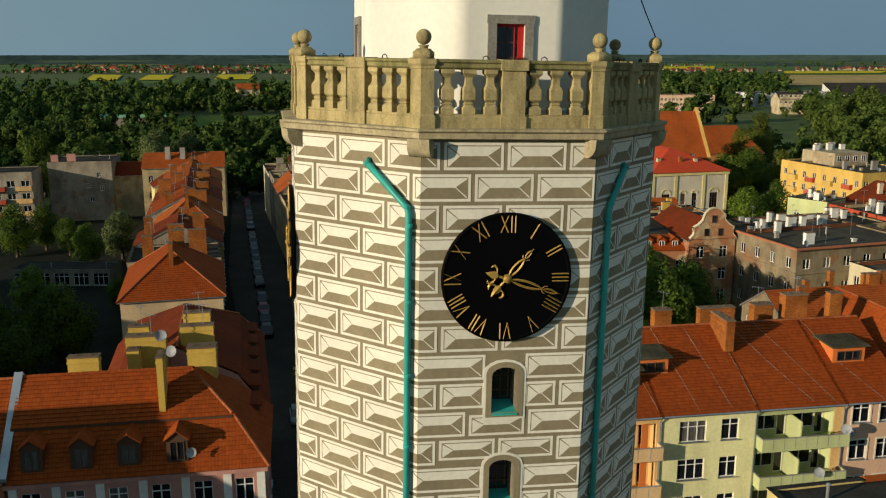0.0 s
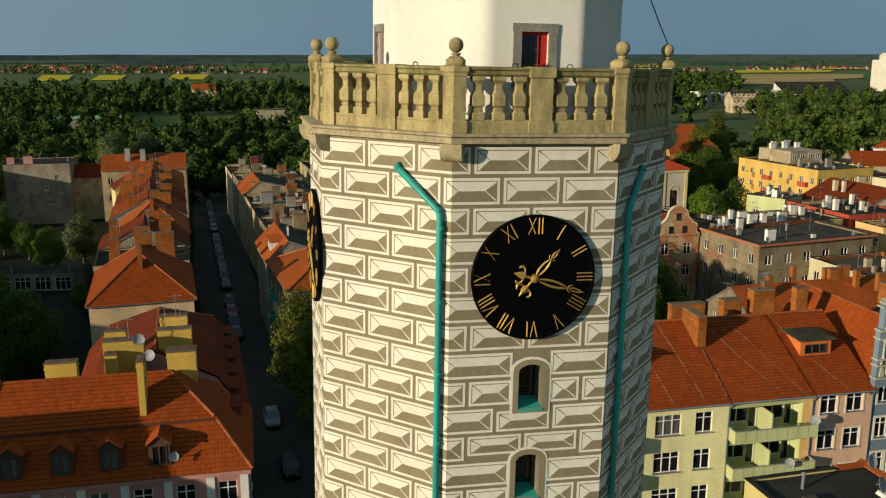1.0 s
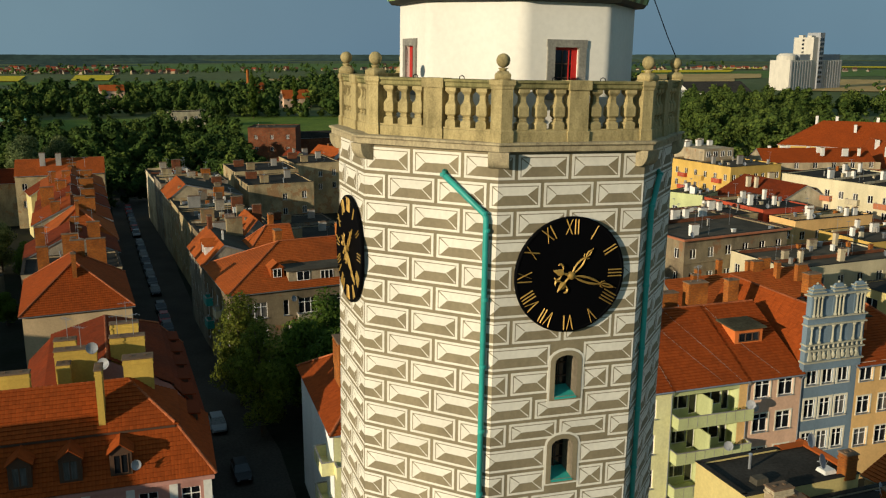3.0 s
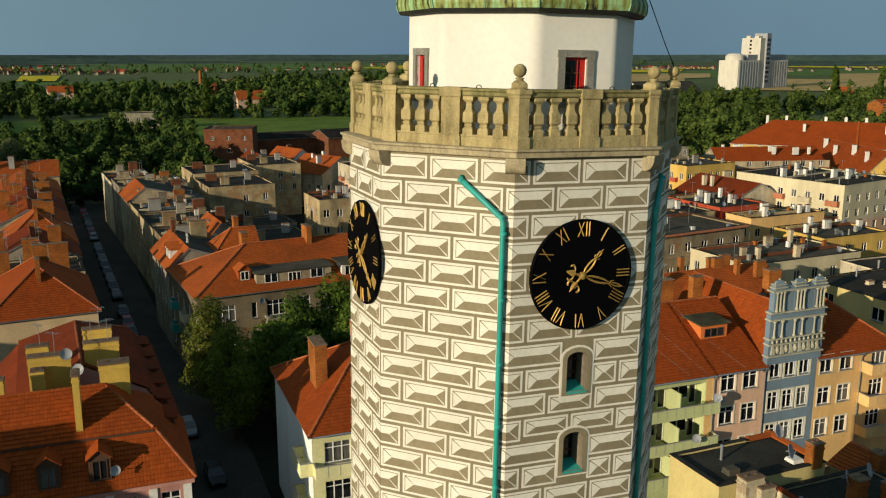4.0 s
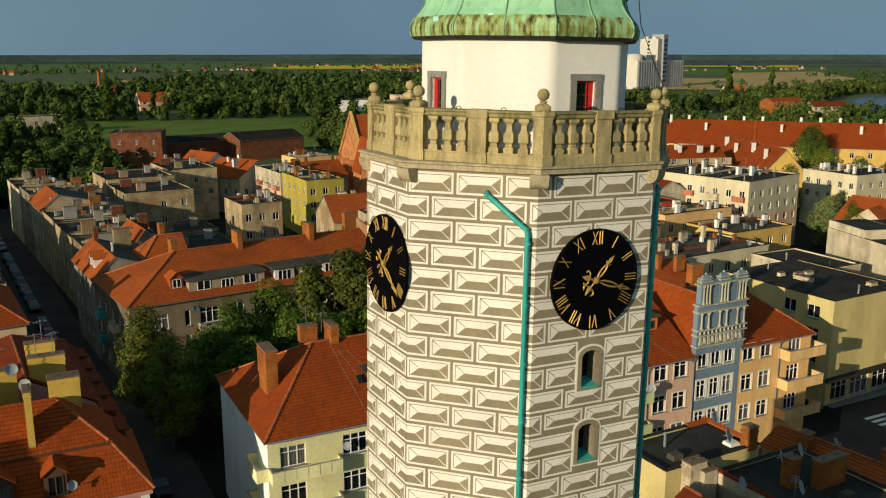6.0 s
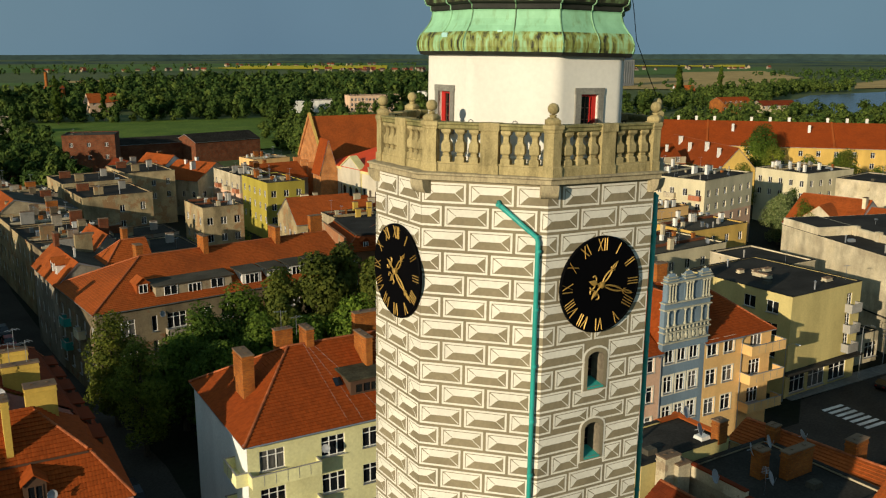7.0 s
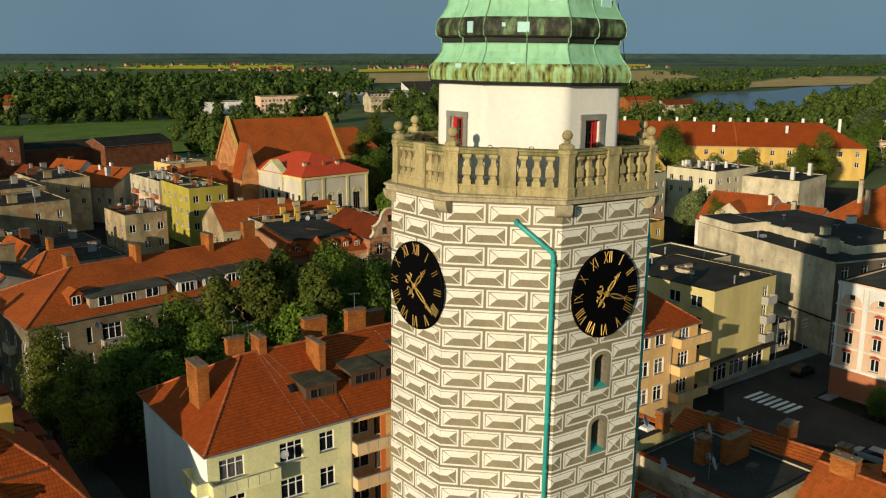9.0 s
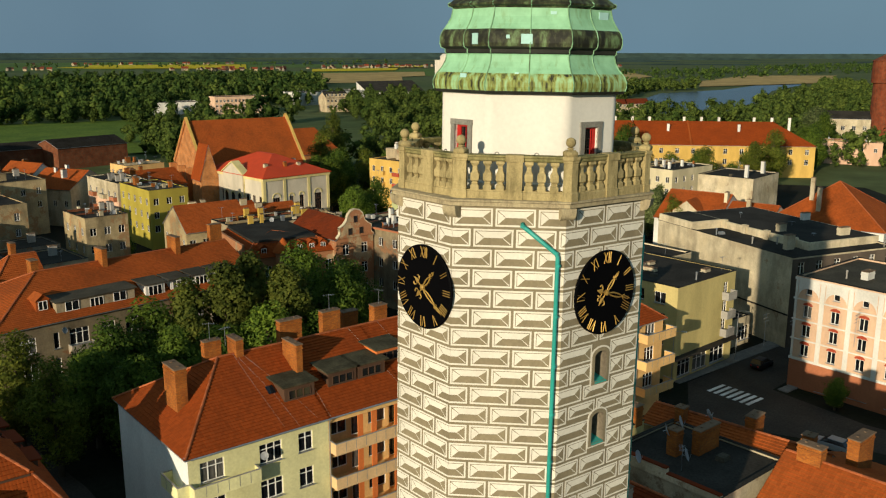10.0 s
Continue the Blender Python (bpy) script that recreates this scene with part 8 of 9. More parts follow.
# ---- by the crossing ----
yel = house("yellow corner apartment house with flat roof and shop front", 70.5, 42.8, 14.2, 16.6, 13.0, W_YELH, "flat", None, ang=3, wins={"W": [(u, z, 1.75, 1.55) for u in (13.9, 10.5, 3.2) for z in (10.4, 7.6, 4.8)], "S": [(11.8, z, 1.1, 2.1) for z in (9.7, 7.0, 4.4)] + [(2.4, 0.5, 3.0, 2.3), (6.2, 0.5, 3.4, 2.3), (10.6, 0.5, 3.6, 2.3)]}, name="apartment_house", parapet=0.03, chims=[(5.2, 8.4, 13, 13.5, 0.6, 2.6, W_OLDW), (6.6, 10.4, 13, 13.4, 1.2, 0.5, W_OLDW), (4.6, 11.4, 13, 13.45, 0.9, 0.5, W_OLDW), (8.4, 10.2, 13, 13.4, 1.3, 0.6, W_OLDW), (10.6, 2.6, 13, 13.4, 1.3, 0.7, W_OLDW)], flat_mat=TAR)
cn = Shape()
cn.box(-0.9, -1.0, 3.3, 14.5, 0.0, 3.55)
part("canopy", cn, TAR, yel, "flat dark shop canopy")
for z in (9.6, 6.9, 4.3):
    balcony(yel, 12.1, z - 0.1, 2.2, 1.0, CONC)
fwh = house("large pale firewall house with stains and flat roof", 95.0, 41.0, 21, 32, 13.6, W_FIRE, "flat", None, ang=-16, wins={"S": rows_of(21, 6, (11, 7.6, 4.2), 1.2, 1.9)}, chims=[(3, 4, 14, 16.2, 1.5, 0.8, W_OLDW), (9, 12, 14, 16, 1.5, 0.8, W_OLDW), (16, 6, 14, 16, 2, 0.8, W_OLDW), (20, 18, 14, 16, 1.5, 0.8, W_WHITE)], name="tenement", parapet=0.15)
lw = Shape()
lw.box(-0.05, 0.4, 2.2, 0.0, 10.5, 5.0)
part("white_wash", lw, W_OLDW, fwh, "peeling white wash on the lower firewall")
lg = Shape()
lg.box(-0.12, 0.0, 5.0, 0.0, 12.0, 5.22)
part("ledge", lg, TAR, fwh, "dark ledge on the firewall")
ub = Shape()
ub.box(6.5, 3.5, 13.5, 20.9, 31.9, 14.75), ub.box(0.04, 23.0, 13.5, 6.5, 31.9, 14.95)
for y in (6, 12, 17, 22):
    ub.box(6.2, y, 13.5, 6.9, y + 0.9, 15.05)
up_ = part("upper_storey", ub, W_FIRE, fwh, "weathered upper firewall with pale copings")
ut = Shape()
ut.box(6.9, 3.8, 14.75, 20.6, 31.6, 14.79), ut.box(0.3, 23.3, 14.95, 6.2, 31.6, 14.99)
part("flat_roof", ut, TAR, up_)
# brown street front, darkened in the colour for the shade it lies in
sf = Shape()
facade(sf, Matrix.Translation((0, -0.04, 0)), 21, 13.5, rows_of(21, 6, (11, 7.6, 4.2), 1.2, 1.9), 0.0, 0, 0.04)
part("street_front", sf, surf("shade_dark_brown_render", (0.13, 0.10, 0.075), 0.9, 0.3, 0.15), fwh, "dark brown street front, its shade put into the colour")
house("low white shop beside the firewall", 86.6, 46.0, 6.3, 10, 4.2, W_OLDW, "flat", None, ang=0, wins={"S": [(5.2, 0.7, 2.8, 2.2)]}, name="shop", category="shop")
house("pale stained rear wall block", 85.5, 58, 9, 12, 11.5, W_OLDW, "flat", None, ang=0, name="tenement")
pink = house("peach corner house with white bands and red window hoods", 81.7, 14.6, 16, 18.2, 14.8, W_PEACH, "flat", None, wins={"W": rows_of(18.2, 5, (9.7, 7.1, 4.5), 1.1, 1.55) + rows_of(18.2, 5, (12.7,), 0.8, 0.8) + [(4.6, 0.3, 1.6, 2.6), (9.1, 0.8, 2.6, 1.8), (14, 0.8, 2.6, 1.8)], "N": rows_of(16, 4, (9.7, 7.1, 4.5), 1.1, 1.55)}, name="corner_house", chims=[(6, 8, 14.5, 16, 1.8, 0.9, W_WHITE), (6, 12, 14.5, 15.8, 1.8, 0.9, W_WHITE)], flat_mat=TAR_G)
bd = Shape()
for z, t in ((3.8, 0.32), (6.55, 0.16), (9.15, 0.16), (11.9, 0.18), (14.5, 0.32)):
    bd.box(-0.14, -0.14, z, 0.0, 18.34, z + t), bd.box(0.0, 18.2, z, 16, 18.34, z + t)
for k in range(6):
    y = 18.2 * k / 5
    bd.box(-0.08, max(0, y - 0.3), 3.8, 0.0, min(18.2, y + 0.3), 14.6)
part("white_band", bd, W_WHITE, pink, "white plaster bands and strips")
hd = Shape()
for u, z, w, h in rows_of(18.2, 5, (9.7, 7.1, 4.5), 1.1, 1.55):
    hd.rings([[(-0.12, 18.2 - u + w * 0.62 * a, z + h + b) for a, b in ((-1, 0.06), (1, 0.06), (0.75, 0.32), (0, 0.48), (-0.75, 0.32))], [(0.0, 18.2 - u + w * 0.62 * a, z + h + b) for a, b in ((-1, 0.06), (1, 0.06), (0.75, 0.32), (0, 0.48), (-0.75, 0.32))]])
part("window_hood", hd, W_RED, pink, "red window hoods")
for k in range(5):
    # white field with a round arch at the head of each bay
    yc, hw = 18.2 * (k + 0.5) / 5, 18.2 / 10 - 0.3
    sp_ = Shape()
    arc = [(yc + (hw - 0.1) * math.cos(math.pi * j / 12), 12.1 + (hw - 0.1) * math.sin(math.pi * j / 12)) for j in range(13)]
    for (y0, z0), (y1, z1) in zip(arc, arc[1:]):
        sp_.face([(-0.07, y0, z0), (-0.07, y1, z1), (-0.07, y1, 14.5), (-0.07, y0, 14.5)])
        sp_.face([(-0.07, y0, z0), (0.0, y0, z0), (0.0, y1, z1), (-0.07, y1, z1)])
    part("arch_field", sp_, W_WHITE, pink, "white plaster field over an arch")
bs_ = Shape()
bs_.box(-0.06, -0.06, 0, 0.0, 18.26, 3.8)
part("base_course", bs_, W_TERRA, pink, "terracotta painted ground floor")
house("house with steep bright orange hipped roof", 145.5, 51, 22, 22, 9.5, W_WHITE, "hip", ROOF_B, 7.5, 15, axis="y", hips=(True, True), wins={"W": rows_of(22, 6, (6.2, 3), 1.1, 1.6)}, chims=[(3.5, 13, 11.5, 16.5, 0.8, 0.8, W_OLDW), (6, 15, 13, 18.0, 0.8, 0.8, W_OLDW)], name="town_house")
house("lower house with orange tile roof between its neighbours", 139.8, 72.2, 18, 10, 7.0, W_WHITE, "gable", ROOF_B, 4.0, 15, axis="y", wins={"W": rows_of(10, 3, (4.2,), 1.1, 1.6)}, chims=[(4, 5, 8, 12.6, 0.8, 0.8, W_OLDW)], name="town_house")
bigred = house("orange tile roofed house with a pediment dormer", 137.2, 82.0, 18, 14, 7.5, W_WHITE, "gable", ROOF_B, 4.9, 15, axis="y", wins={"W": rows_of(14, 4, (4.6,), 1.1, 1.6)}, chims=[(7, 0.6, 9, 13.2, 1.4, 0.7, W_OLDW)], name="town_house")
dormer(bigred, 0.3, 7.0, 7.5, 6.0, 1.7, 5.5, "gable", W_OLDW, ROOF_B, -90, PVC, (2.4, 1.2))
house("orange roofed house beyond the crossing", 172, 40, 24, 14, 9, W_WHITE, "gable", ROOF_B, 6.5, 15, wins={"S": rows_of(24, 6, (5.5,), 1.1, 1.6)}, chims=[(6, 5, 12, 17, 0.9, 0.9, W_OLDW), (16, 5, 12, 17, 0.9, 0.9, W_OLDW)], name="town_house")
house("grey house with flat roof behind the orange roofs", 166, 92, 16, 14, 13, W_OLDW, "flat", None, ang=10, chims=[(3, 3, 13, 16, 0.8, 0.8, W_WHITE), (13, 3, 13, 16, 0.8, 0.8, W_WHITE)], name="tenement")

house("long wing with red tile roof and yellow gable", 169.5, 146.4, 10.6, 42, 10.2, W_OCHRE, "gable", ROOF_A, 5.6, -20, axis="y", wins={"S": [(3.0, 5.4, 1.0, 1.3), (6.8, 5.4, 1.0, 1.3)], "W": rows_of(40, 11, (5.2, 2.2), 1.0, 1.4)}, chims=[(2.6, 6, 12, 15.4, 0.8, 0.8, W_WHITE), (3.4, 15, 12, 16.2, 0.8, 1.2, W_WHITE), (2.4, 24, 12, 15.2, 0.8, 0.8, W_WHITE), (3.6, 33, 13, 16.2, 1.0, 0.8, W_WHITE)], name="town_house")

# ---- church, hall, barracks ----
church = house("great brick church with steep dark orange tile roof", 73.3, 195.5, 29, 23, 12.5, CHURCH_BRICK, "gable", ROOF_B, 11.8, -5, name="church", category="church", wins={"W": [(6, 3, 1.6, 7), (11.5, 3, 1.8, 8), (17, 3, 1.6, 7)]}, caps=False)
bt = Shape()
for y in (1.0, 8.2, 14.8, 22.0):
    bt.taper(-2.2, y - 0.8, 0, 0.0, y + 0.8, 12.0, 0.15)
part("buttress", bt, CHURCH_BRICK, church, "brick buttresses")
for x0 in (-0.35, 28.75):
    pw = Shape()
    pw.rings([[(x, y, z) for y, z in ((-0.6, 11.6), (11.5, 24.0), (23.6, 11.6), (23.6, 12.6), (11.5, 25.2), (-0.6, 12.6))] for x in (x0, x0 + 0.6)])
    pwo = part("gable_parapet", pw, CHURCH_BRICK, church, "brick gable parapet with pale coping")
    pk = Shape()
    for y0, y1 in ((-0.7, 11.5), (23.7, 11.5)):
        pk.rings([[(x, y, z + dz) for x, dz in ((x0 - 0.08, 0.0), (x0 + 0.68, 0.0), (x0 + 0.68, 0.14), (x0 - 0.08, 0.14))] for y, z in ((y0, 12.55), (y1, 25.2))])
    part("coping", pk, W_OCHRE, pwo)
house("church chapel with narrow brick gable", 69.6, 188.5, 4.6, 7, 11.5, CHURCH_BRICK, "gable", ROOF_A, 8.0, -5, axis="y", name="chapel", category="church", caps=False)
house("church wing with orange tile roof", 115, 235.5, 27, 13, 9, CHURCH_BRICK, "hip", ROOF_B, 8.0, 2, hips=(False, True), name="church", category="church", caps=False)
HL, HW = 19.5, 26.0
hall = house("cream arcaded hall with bright red sheet metal roof", 76.0, 167.2, HL, HW, 12.8, W_HALL, "none", frame_mat=BROWNW, wins={"S": [(3.6, 3.2, 2.0, 4.6), (8.0, 4, 1.2, 3.8), (11.0, 4, 1.2, 3.8), (16.0, 3.2, 2.0, 4.6)], "W": rows_of(HW, 9, (4.5,), 1.2, 3.8)}, name="hall", category="hall", ang=5)
hr = Shape()
hr.rings([[(-0.5, -0.5, 12.8), (HL + 0.5, -0.5, 12.8), (HL + 0.5, HW + 0.5, 12.8), (-0.5, HW + 0.5, 12.8)], [(-0.5, -0.5, 12.95), (HL + 0.5, -0.5, 12.95), (HL + 0.5, HW + 0.5, 12.95), (-0.5, HW + 0.5, 12.95)], [(9.3, 10, 17.3), (10.3, 10, 17.3), (10.3, 17, 17.3), (9.3, 17, 17.3)]])
part("roof", hr, ROOF_R, hall, "bright red hipped sheet roof")
for q in ((-0.25, -0.25, HL + 0.25, 0.0), (-0.25, 0.0, 0.0, HW + 0.2)):
    hc = Shape()
    hc.box(q[0], q[1], 12.1, q[2], q[3], 12.75)
    part("cornice", hc, W_LEMON, hall, "ochre cornice")
for x0, y0, x1, y1 in [(x - 0.12, -0.18, x + 0.6, 0.0) for x in (0.0, 5.8, 13.0, 18.9)] + [(-0.18, y, 0.0, y + 0.6) for y in (0.1, 8.4, 17.0, 25.3)]:
    hc = Shape()
    hc.box(x0, y0, 0, x1, y1, 12.1)
    part("corner_strip", hc, W_LEMON, hall, "ochre wall strip")
for u, z, w_, h_ in [(3.6, 3.2, 2.0, 4.6), (8.0, 4, 1.2, 3.8), (11.0, 4, 1.2, 3.8), (16.0, 3.2, 2.0, 4.6)]:
    hc = Shape()
    hc.rings([[(u + (w_ / 2 + 0.28) * math.cos(a), y, z + h_ + (w_ / 2 + 0.28) * math.sin(a)) for a in [math.pi * k / 10 for k in range(11)]] + [(u + w_ / 2 * math.cos(a), y, z + h_ + w_ / 2 * math.sin(a)) for a in [math.pi * k / 10 for k in range(10, -1, -1)]] for y in (-0.12, -0.005)])
    part("window_arch", hc, W_LEMON, hall, "ochre arch over a window")
pd = Shape()
pd.rings([[(x, y, z) for y, z in ((8.6, 0.0), (18.0, 0.0), (18.0, 13.0), (13.3, 15.7), (8.6, 13.0))] for x in (-0.45, 1.4)])
part("pediment", pd, W_HALL, hall, "small front gable")
for y in (10.2, 13.3, 16.4):
    fwn = Shape()
    fwn.rings([[(x, y + 0.7 * math.cos(q), 7.6 + 0.7 * math.sin(q)) for q in [math.pi * k / 10 for k in range(11)]] + [(x, y - 0.7, 3.4), (x, y + 0.7, 3.4)] for x in (-0.50, -0.44)])
    part("arched_window", fwn, GLASS, hall, "tall arched window of the front gable")
    fwa = Shape()
    fwa.rings([[(x, y + r * math.cos(q), 7.6 + r * math.sin(q)) for r, qs in ((0.98, range(11)), (0.7, range(10, -1, -1))) for q in [math.pi * k / 10 for k in qs]] for x in (-0.56, -0.44)])
    part("window_arch", fwa, W_LEMON, hall, "ochre arch over a window")
for p0, p1 in (((8.3, 12.9), (13.3, 15.75)), ((18.3, 12.9), (13.3, 15.75))):
    rk = Shape()
    rk.rings([[(x, p[0], p[1] + dz) for x, dz in ((-0.7, 0.0), (1.5, 0.0), (1.5, 0.28), (-0.7, 0.28))] for p in (p0, p1)])
    part("raking_cornice", rk, W_LEMON, hall, "ochre raking cornice")
for c in ((4, 5, 14, 15.6, 0.9, 0.9, W_OLDW), (9, 4, 14, 15.8, 0.7, 0.7, BRICK), (15, 9, 14, 15.8, 0.8, 0.8, W_WHITE), (13, 4, 13.6, 15.4, 0.8, 0.8, W_OLDW)):
    chimney(hall, *c)
pal = house("long ochre barracks with red tile roof and white chimneys", 184, 218, 120, 24, 11.0, W_OCHRE, "hip", ROOF_A, 7.2, -46, hips=(True, True), wins={"S": rows_of(120, 22, (7.9, 4.4), 1.3, 1.8)}, name="barracks", category="building", caps=False)
for k in range(18):
    chimney(pal, 10 + 6.1 * k, (12.4, 12.4, 7.0, 12.4)[k % 4], 14.5, 19.7 if k % 4 != 2 else 17.6, 0.85, 0.75, W_WHITE, 0)
for x0 in (38, 78):
    fwall = Shape()
    fwall.rings([[(x0, y, z) for y, z in ((-0.4, 10.9), (-0.4, 11.3), (12, 18.5), (12, 18.1))], [(x0 + 0.6, y, z) for y, z in ((-0.4, 10.9), (-0.4, 11.3), (12, 18.5), (12, 18.1))]])
    part("fire_parapet", fwall, ROOF_B, pal)
# pale concrete for lit faces; greys carry the shaded sides and top housings
SILO_L, SILO_D = paint("pale_silo_concrete", (0.56, 0.52, 0.43), 0.12), paint("silo_shade_and_sheet_grey", (0.30, 0.31, 0.32), 0.15)
SILO_B = paint("silo_bins_in_shade", (0.36, 0.35, 0.33), 0.15)
silo = thing("grain_silo", "pale concrete grain silo with tall stair tower", "silo", pose(633, 771, 0, 0, 0, 19))
for x0, x1 in ((0, 42), (60, 102)):
    sh = Shape()
    sh.box(x0, 0.0, 0, x1, 24, 31.5)
    if x0 == 0:
        sh.lathe([(10.0, 31.5), (10.0, 36.0), (7.0, 38.5), (0.2, 39.0)], 11, 12.0, 20)
    blk = part("bin_block", sh, SILO_L, silo, "pale concrete block of grain bins")
    for k in range(8):
        rb = Shape()
        rb.lathe([(2.4, 0.0), (2.4, 30.5)], x0 + 2.7 + 5.2 * k, 1.5, 12)
        part("bin", rb, SILO_B, blk)
    ho = Shape()
    ho.box(x0 + (22 if x0 == 0 else 1), 3, 31.5, x1, 22, 37.5)
    part("bin_housing", ho, SILO_D, blk, "dark sheet metal gallery on top")
sh = Shape()
sh.box(42.05, 0.5, 0, 51, 24, 55.5)
sh.box(43, 4, 55.5, 50, 9, 57.5), sh.box(44, 15, 55.5, 49, 20, 58.0)
stair = part("stair_tower", sh, SILO_L, silo, "tall pale tower of the silo")
sh = Shape()
sh.box(51.05, -1.5, 0, 59.95, 14, 60.5)
for zz in range(5, 59, 5):
    sh.box(51.4, -2.0, zz, 59.6, -1.5, zz + 0.8)
lift = part("lift_shaft", sh, SILO_D, silo, "stair shaft of the silo, its shaded side painted grey")
for r in range(10):
    for k in range(2):
        wn2 = Shape()
        wn2.box(52.2 + 3.6 * k, -1.7, 7 + 5 * r, 54.6 + 3.6 * k, -1.52, 9.6 + 5 * r)
        part("window", wn2, GLASS, lift)
for r in range(5):
    wn2 = Shape()
    wn2.box(41.8, 11.5, 34.5 + 4.2 * r, 41.98, 14.0, 36.6 + 4.2 * r)
    part("window", wn2, GLASS, stair)

# ---- far buildings beyond the trees ----
for lab, x, y, L, W, h, mat, roof, rm, rise, ang, wz, cs in (
        ("long pink hospital block beyond the trees", 238, 545, 37, 14, 11.5, W_PEACH, "flat", None, 0, -8, (8.0, 4.6, 1.4), 14),
        ("low white factory hall beyond the trees", 192, 566, 42, 16, 8, W_WHITE, "flat", None, 0, -10, (), 4),
        ("long white factory sheds beyond the river trees", 331, 592, 68, 22, 10, W_WHITE, "flat", None, 0, 8, (), 4),
        ("beige mill building with dark roof", 308, 516, 18, 14, 10, W_BEIGE, "gable", TAR, 4, -8, (11, 7, 3), 6),
        ("factory hall with dark solar roof", 438, 656, 60, 22, 5, W_WHITE, "mono", None, 9, -6, (), 4),
        ("brick house with orange roof among trees", 81, 634, 21, 12, 7, W_PEACH, "gable", ROOF_B, 6, 10, (5,), 3),
        ("tall brick villa with orange roof", -46, 662, 17, 12, 13, W_PEACH, "gable", ROOF_B, 4, 6, (9, 5), 5),
        ("low greenhouse works with green roofs", -112, 470, 40, 30, 6, W_GREY, "gable", COPPER, 1.5, 8, (), 4),
        ("white villa with dark roof", -190, 480, 16, 12, 13, W_WHITE, "gable", TAR, 5, 4, (8, 4), 3),
        ("long low white works building", -260, 540, 50, 14, 8, W_WHITE, "flat", None, 0, 5, (4,), 6),
        ("beige house beyond the garden trees", -2, 470, 22, 12, 9, W_OLDW, "flat", None, 0, 8, (5,), 4),
        ("white farmhouse with orange tile roof", 560, 560, 18, 12, 7, W_WHITE, "gable", ROOF_B, 5, -20, (3,), 3),
        ("old red brick factory", 435, 391, 24, 14, 9, BRICK, "gable", ROOF_A, 3, -10, (8, 4), 6),
        ("low beige wing of the old factory", 462, 382, 28, 12, 6.5, W_BEIGE, "gable", ROOF_C, 3, -12, (4.4,), 8),
        ("old red brick works house", 66, 742, 14, 12, 13, BRICK, "gable", ROOF_A, 2, 4, (8, 4), 3),
        ("whitewashed old building with broken gables", 352, 178, 22, 12, 14, W_OLDW, "gable", TAR, 3, -55, (9, 5), 5)):
    house(lab, x, y, L, W, h, mat, roof, rm, rise, ang, wins={"S": rows_of(L, cs, wz, 1.6, 1.8)} if wz else None, name="far_building", category="building", caps=False, step=1.2)
st = Shape()
st.lathe([(1.6, 0), (1.1, 25), (1.25, 25.2), (1.2, 26)], 66, 736, 10)
solid("brick_chimney", st, BRICK, "tall slender brick factory chimney", "chimney")
TOWER_BRICK = brick_mat("dark_tower_brick", (0.27, 0.062, 0.02), (0.13, 0.07, 0.04), (0.19, 0.042, 0.016))
wt = thing("water_tower", "round red brick water tower", "water tower", pose(384, 163, 0))
for r0, z0, r1, z1 in ((6.6, 0, 6.4, 29), (7.4, 29, 7.4, 38.5), (7.8, 38.5, 1.5, 42)):
    sh = Shape()
    sh.lathe([(r0, z0), (r1, z1)], 0, 0, 24)
    part("tower_stage", sh, TOWER_BRICK, wt)
# far villages, too many small houses to tell apart
vr = random.Random(9)
vm = Shape()
for cx, cy, sx, sy, skew, n in ((-330, 1880, 230, 60, -0.3, 70), (-330, 2250, 260, 260, -0.3, 70), (-60, 1760, 130, 50, -0.2, 30), (800, 1720, 110, 60, -0.5, 30), (1250, 1760, 320, 60, 0.0, 60), (300, 1950, 240, 60, 0.0, 24), (1500, 1500, 260, 60, 0.0, 24), (-800, 1600, 260, 80, 0.0, 30), (900, 2450, 300, 60, 0.0, 24)):
    for _ in range(n):
        u = vr.uniform(-1, 1)
        x, y = cx + u * sx, cy + u * sx * skew + vr.uniform(-sy, sy)
        l, w_, h_ = vr.uniform(6, 11), vr.uniform(5, 7.5), vr.uniform(2.6, 4.8)
        m = pose(x, y, 0, 0, 0, vr.uniform(-40, 40))
        wmi, rmi = vr.choice((0, 0, 1)), vr.choice((2, 2, 2, 3, 3))
        for q in (((0, 0, 0), (l, 0, 0), (l, 0, h_), (0, 0, h_)), ((l, 0, 0), (l, w_, 0), (l, w_, h_), (l, 0, h_)), ((0, w_, 0), (0, 0, 0), (0, 0, h_), (0, w_, h_)), ((0, 0, h_), (0, w_ / 2, h_ * 1.9), (0, w_, h_)), ((l, 0, h_), (l, w_, h_), (l, w_ / 2, h_ * 1.9))):
            vm.face([m @ Vector(p) for p in q], wmi)
        for y0, y1 in ((-0.4, w_ / 2), (w_ + 0.4, w_ / 2)):
            vm.face([m @ Vector(p) for p in ((-0.4, y0, h_ - 0.2), (l + 0.4, y0, h_ - 0.2), (l + 0.4, y1, h_ * 1.9 + 0.1), (-0.4, y1, h_ * 1.9 + 0.1))], rmi)
solid("far_villages", vm, [W_BEIGE, W_GREY, surf("far_red_roofs", (0.24, 0.05, 0.02), 0.9, 0.3, 0.2, 0.02, 0.3), surf("far_brown_roofs", (0.09, 0.045, 0.03), 0.9, 0.3, 0.2, 0.02, 0.3)], "distant villages of small red-roofed houses", "village", kind="stuff")

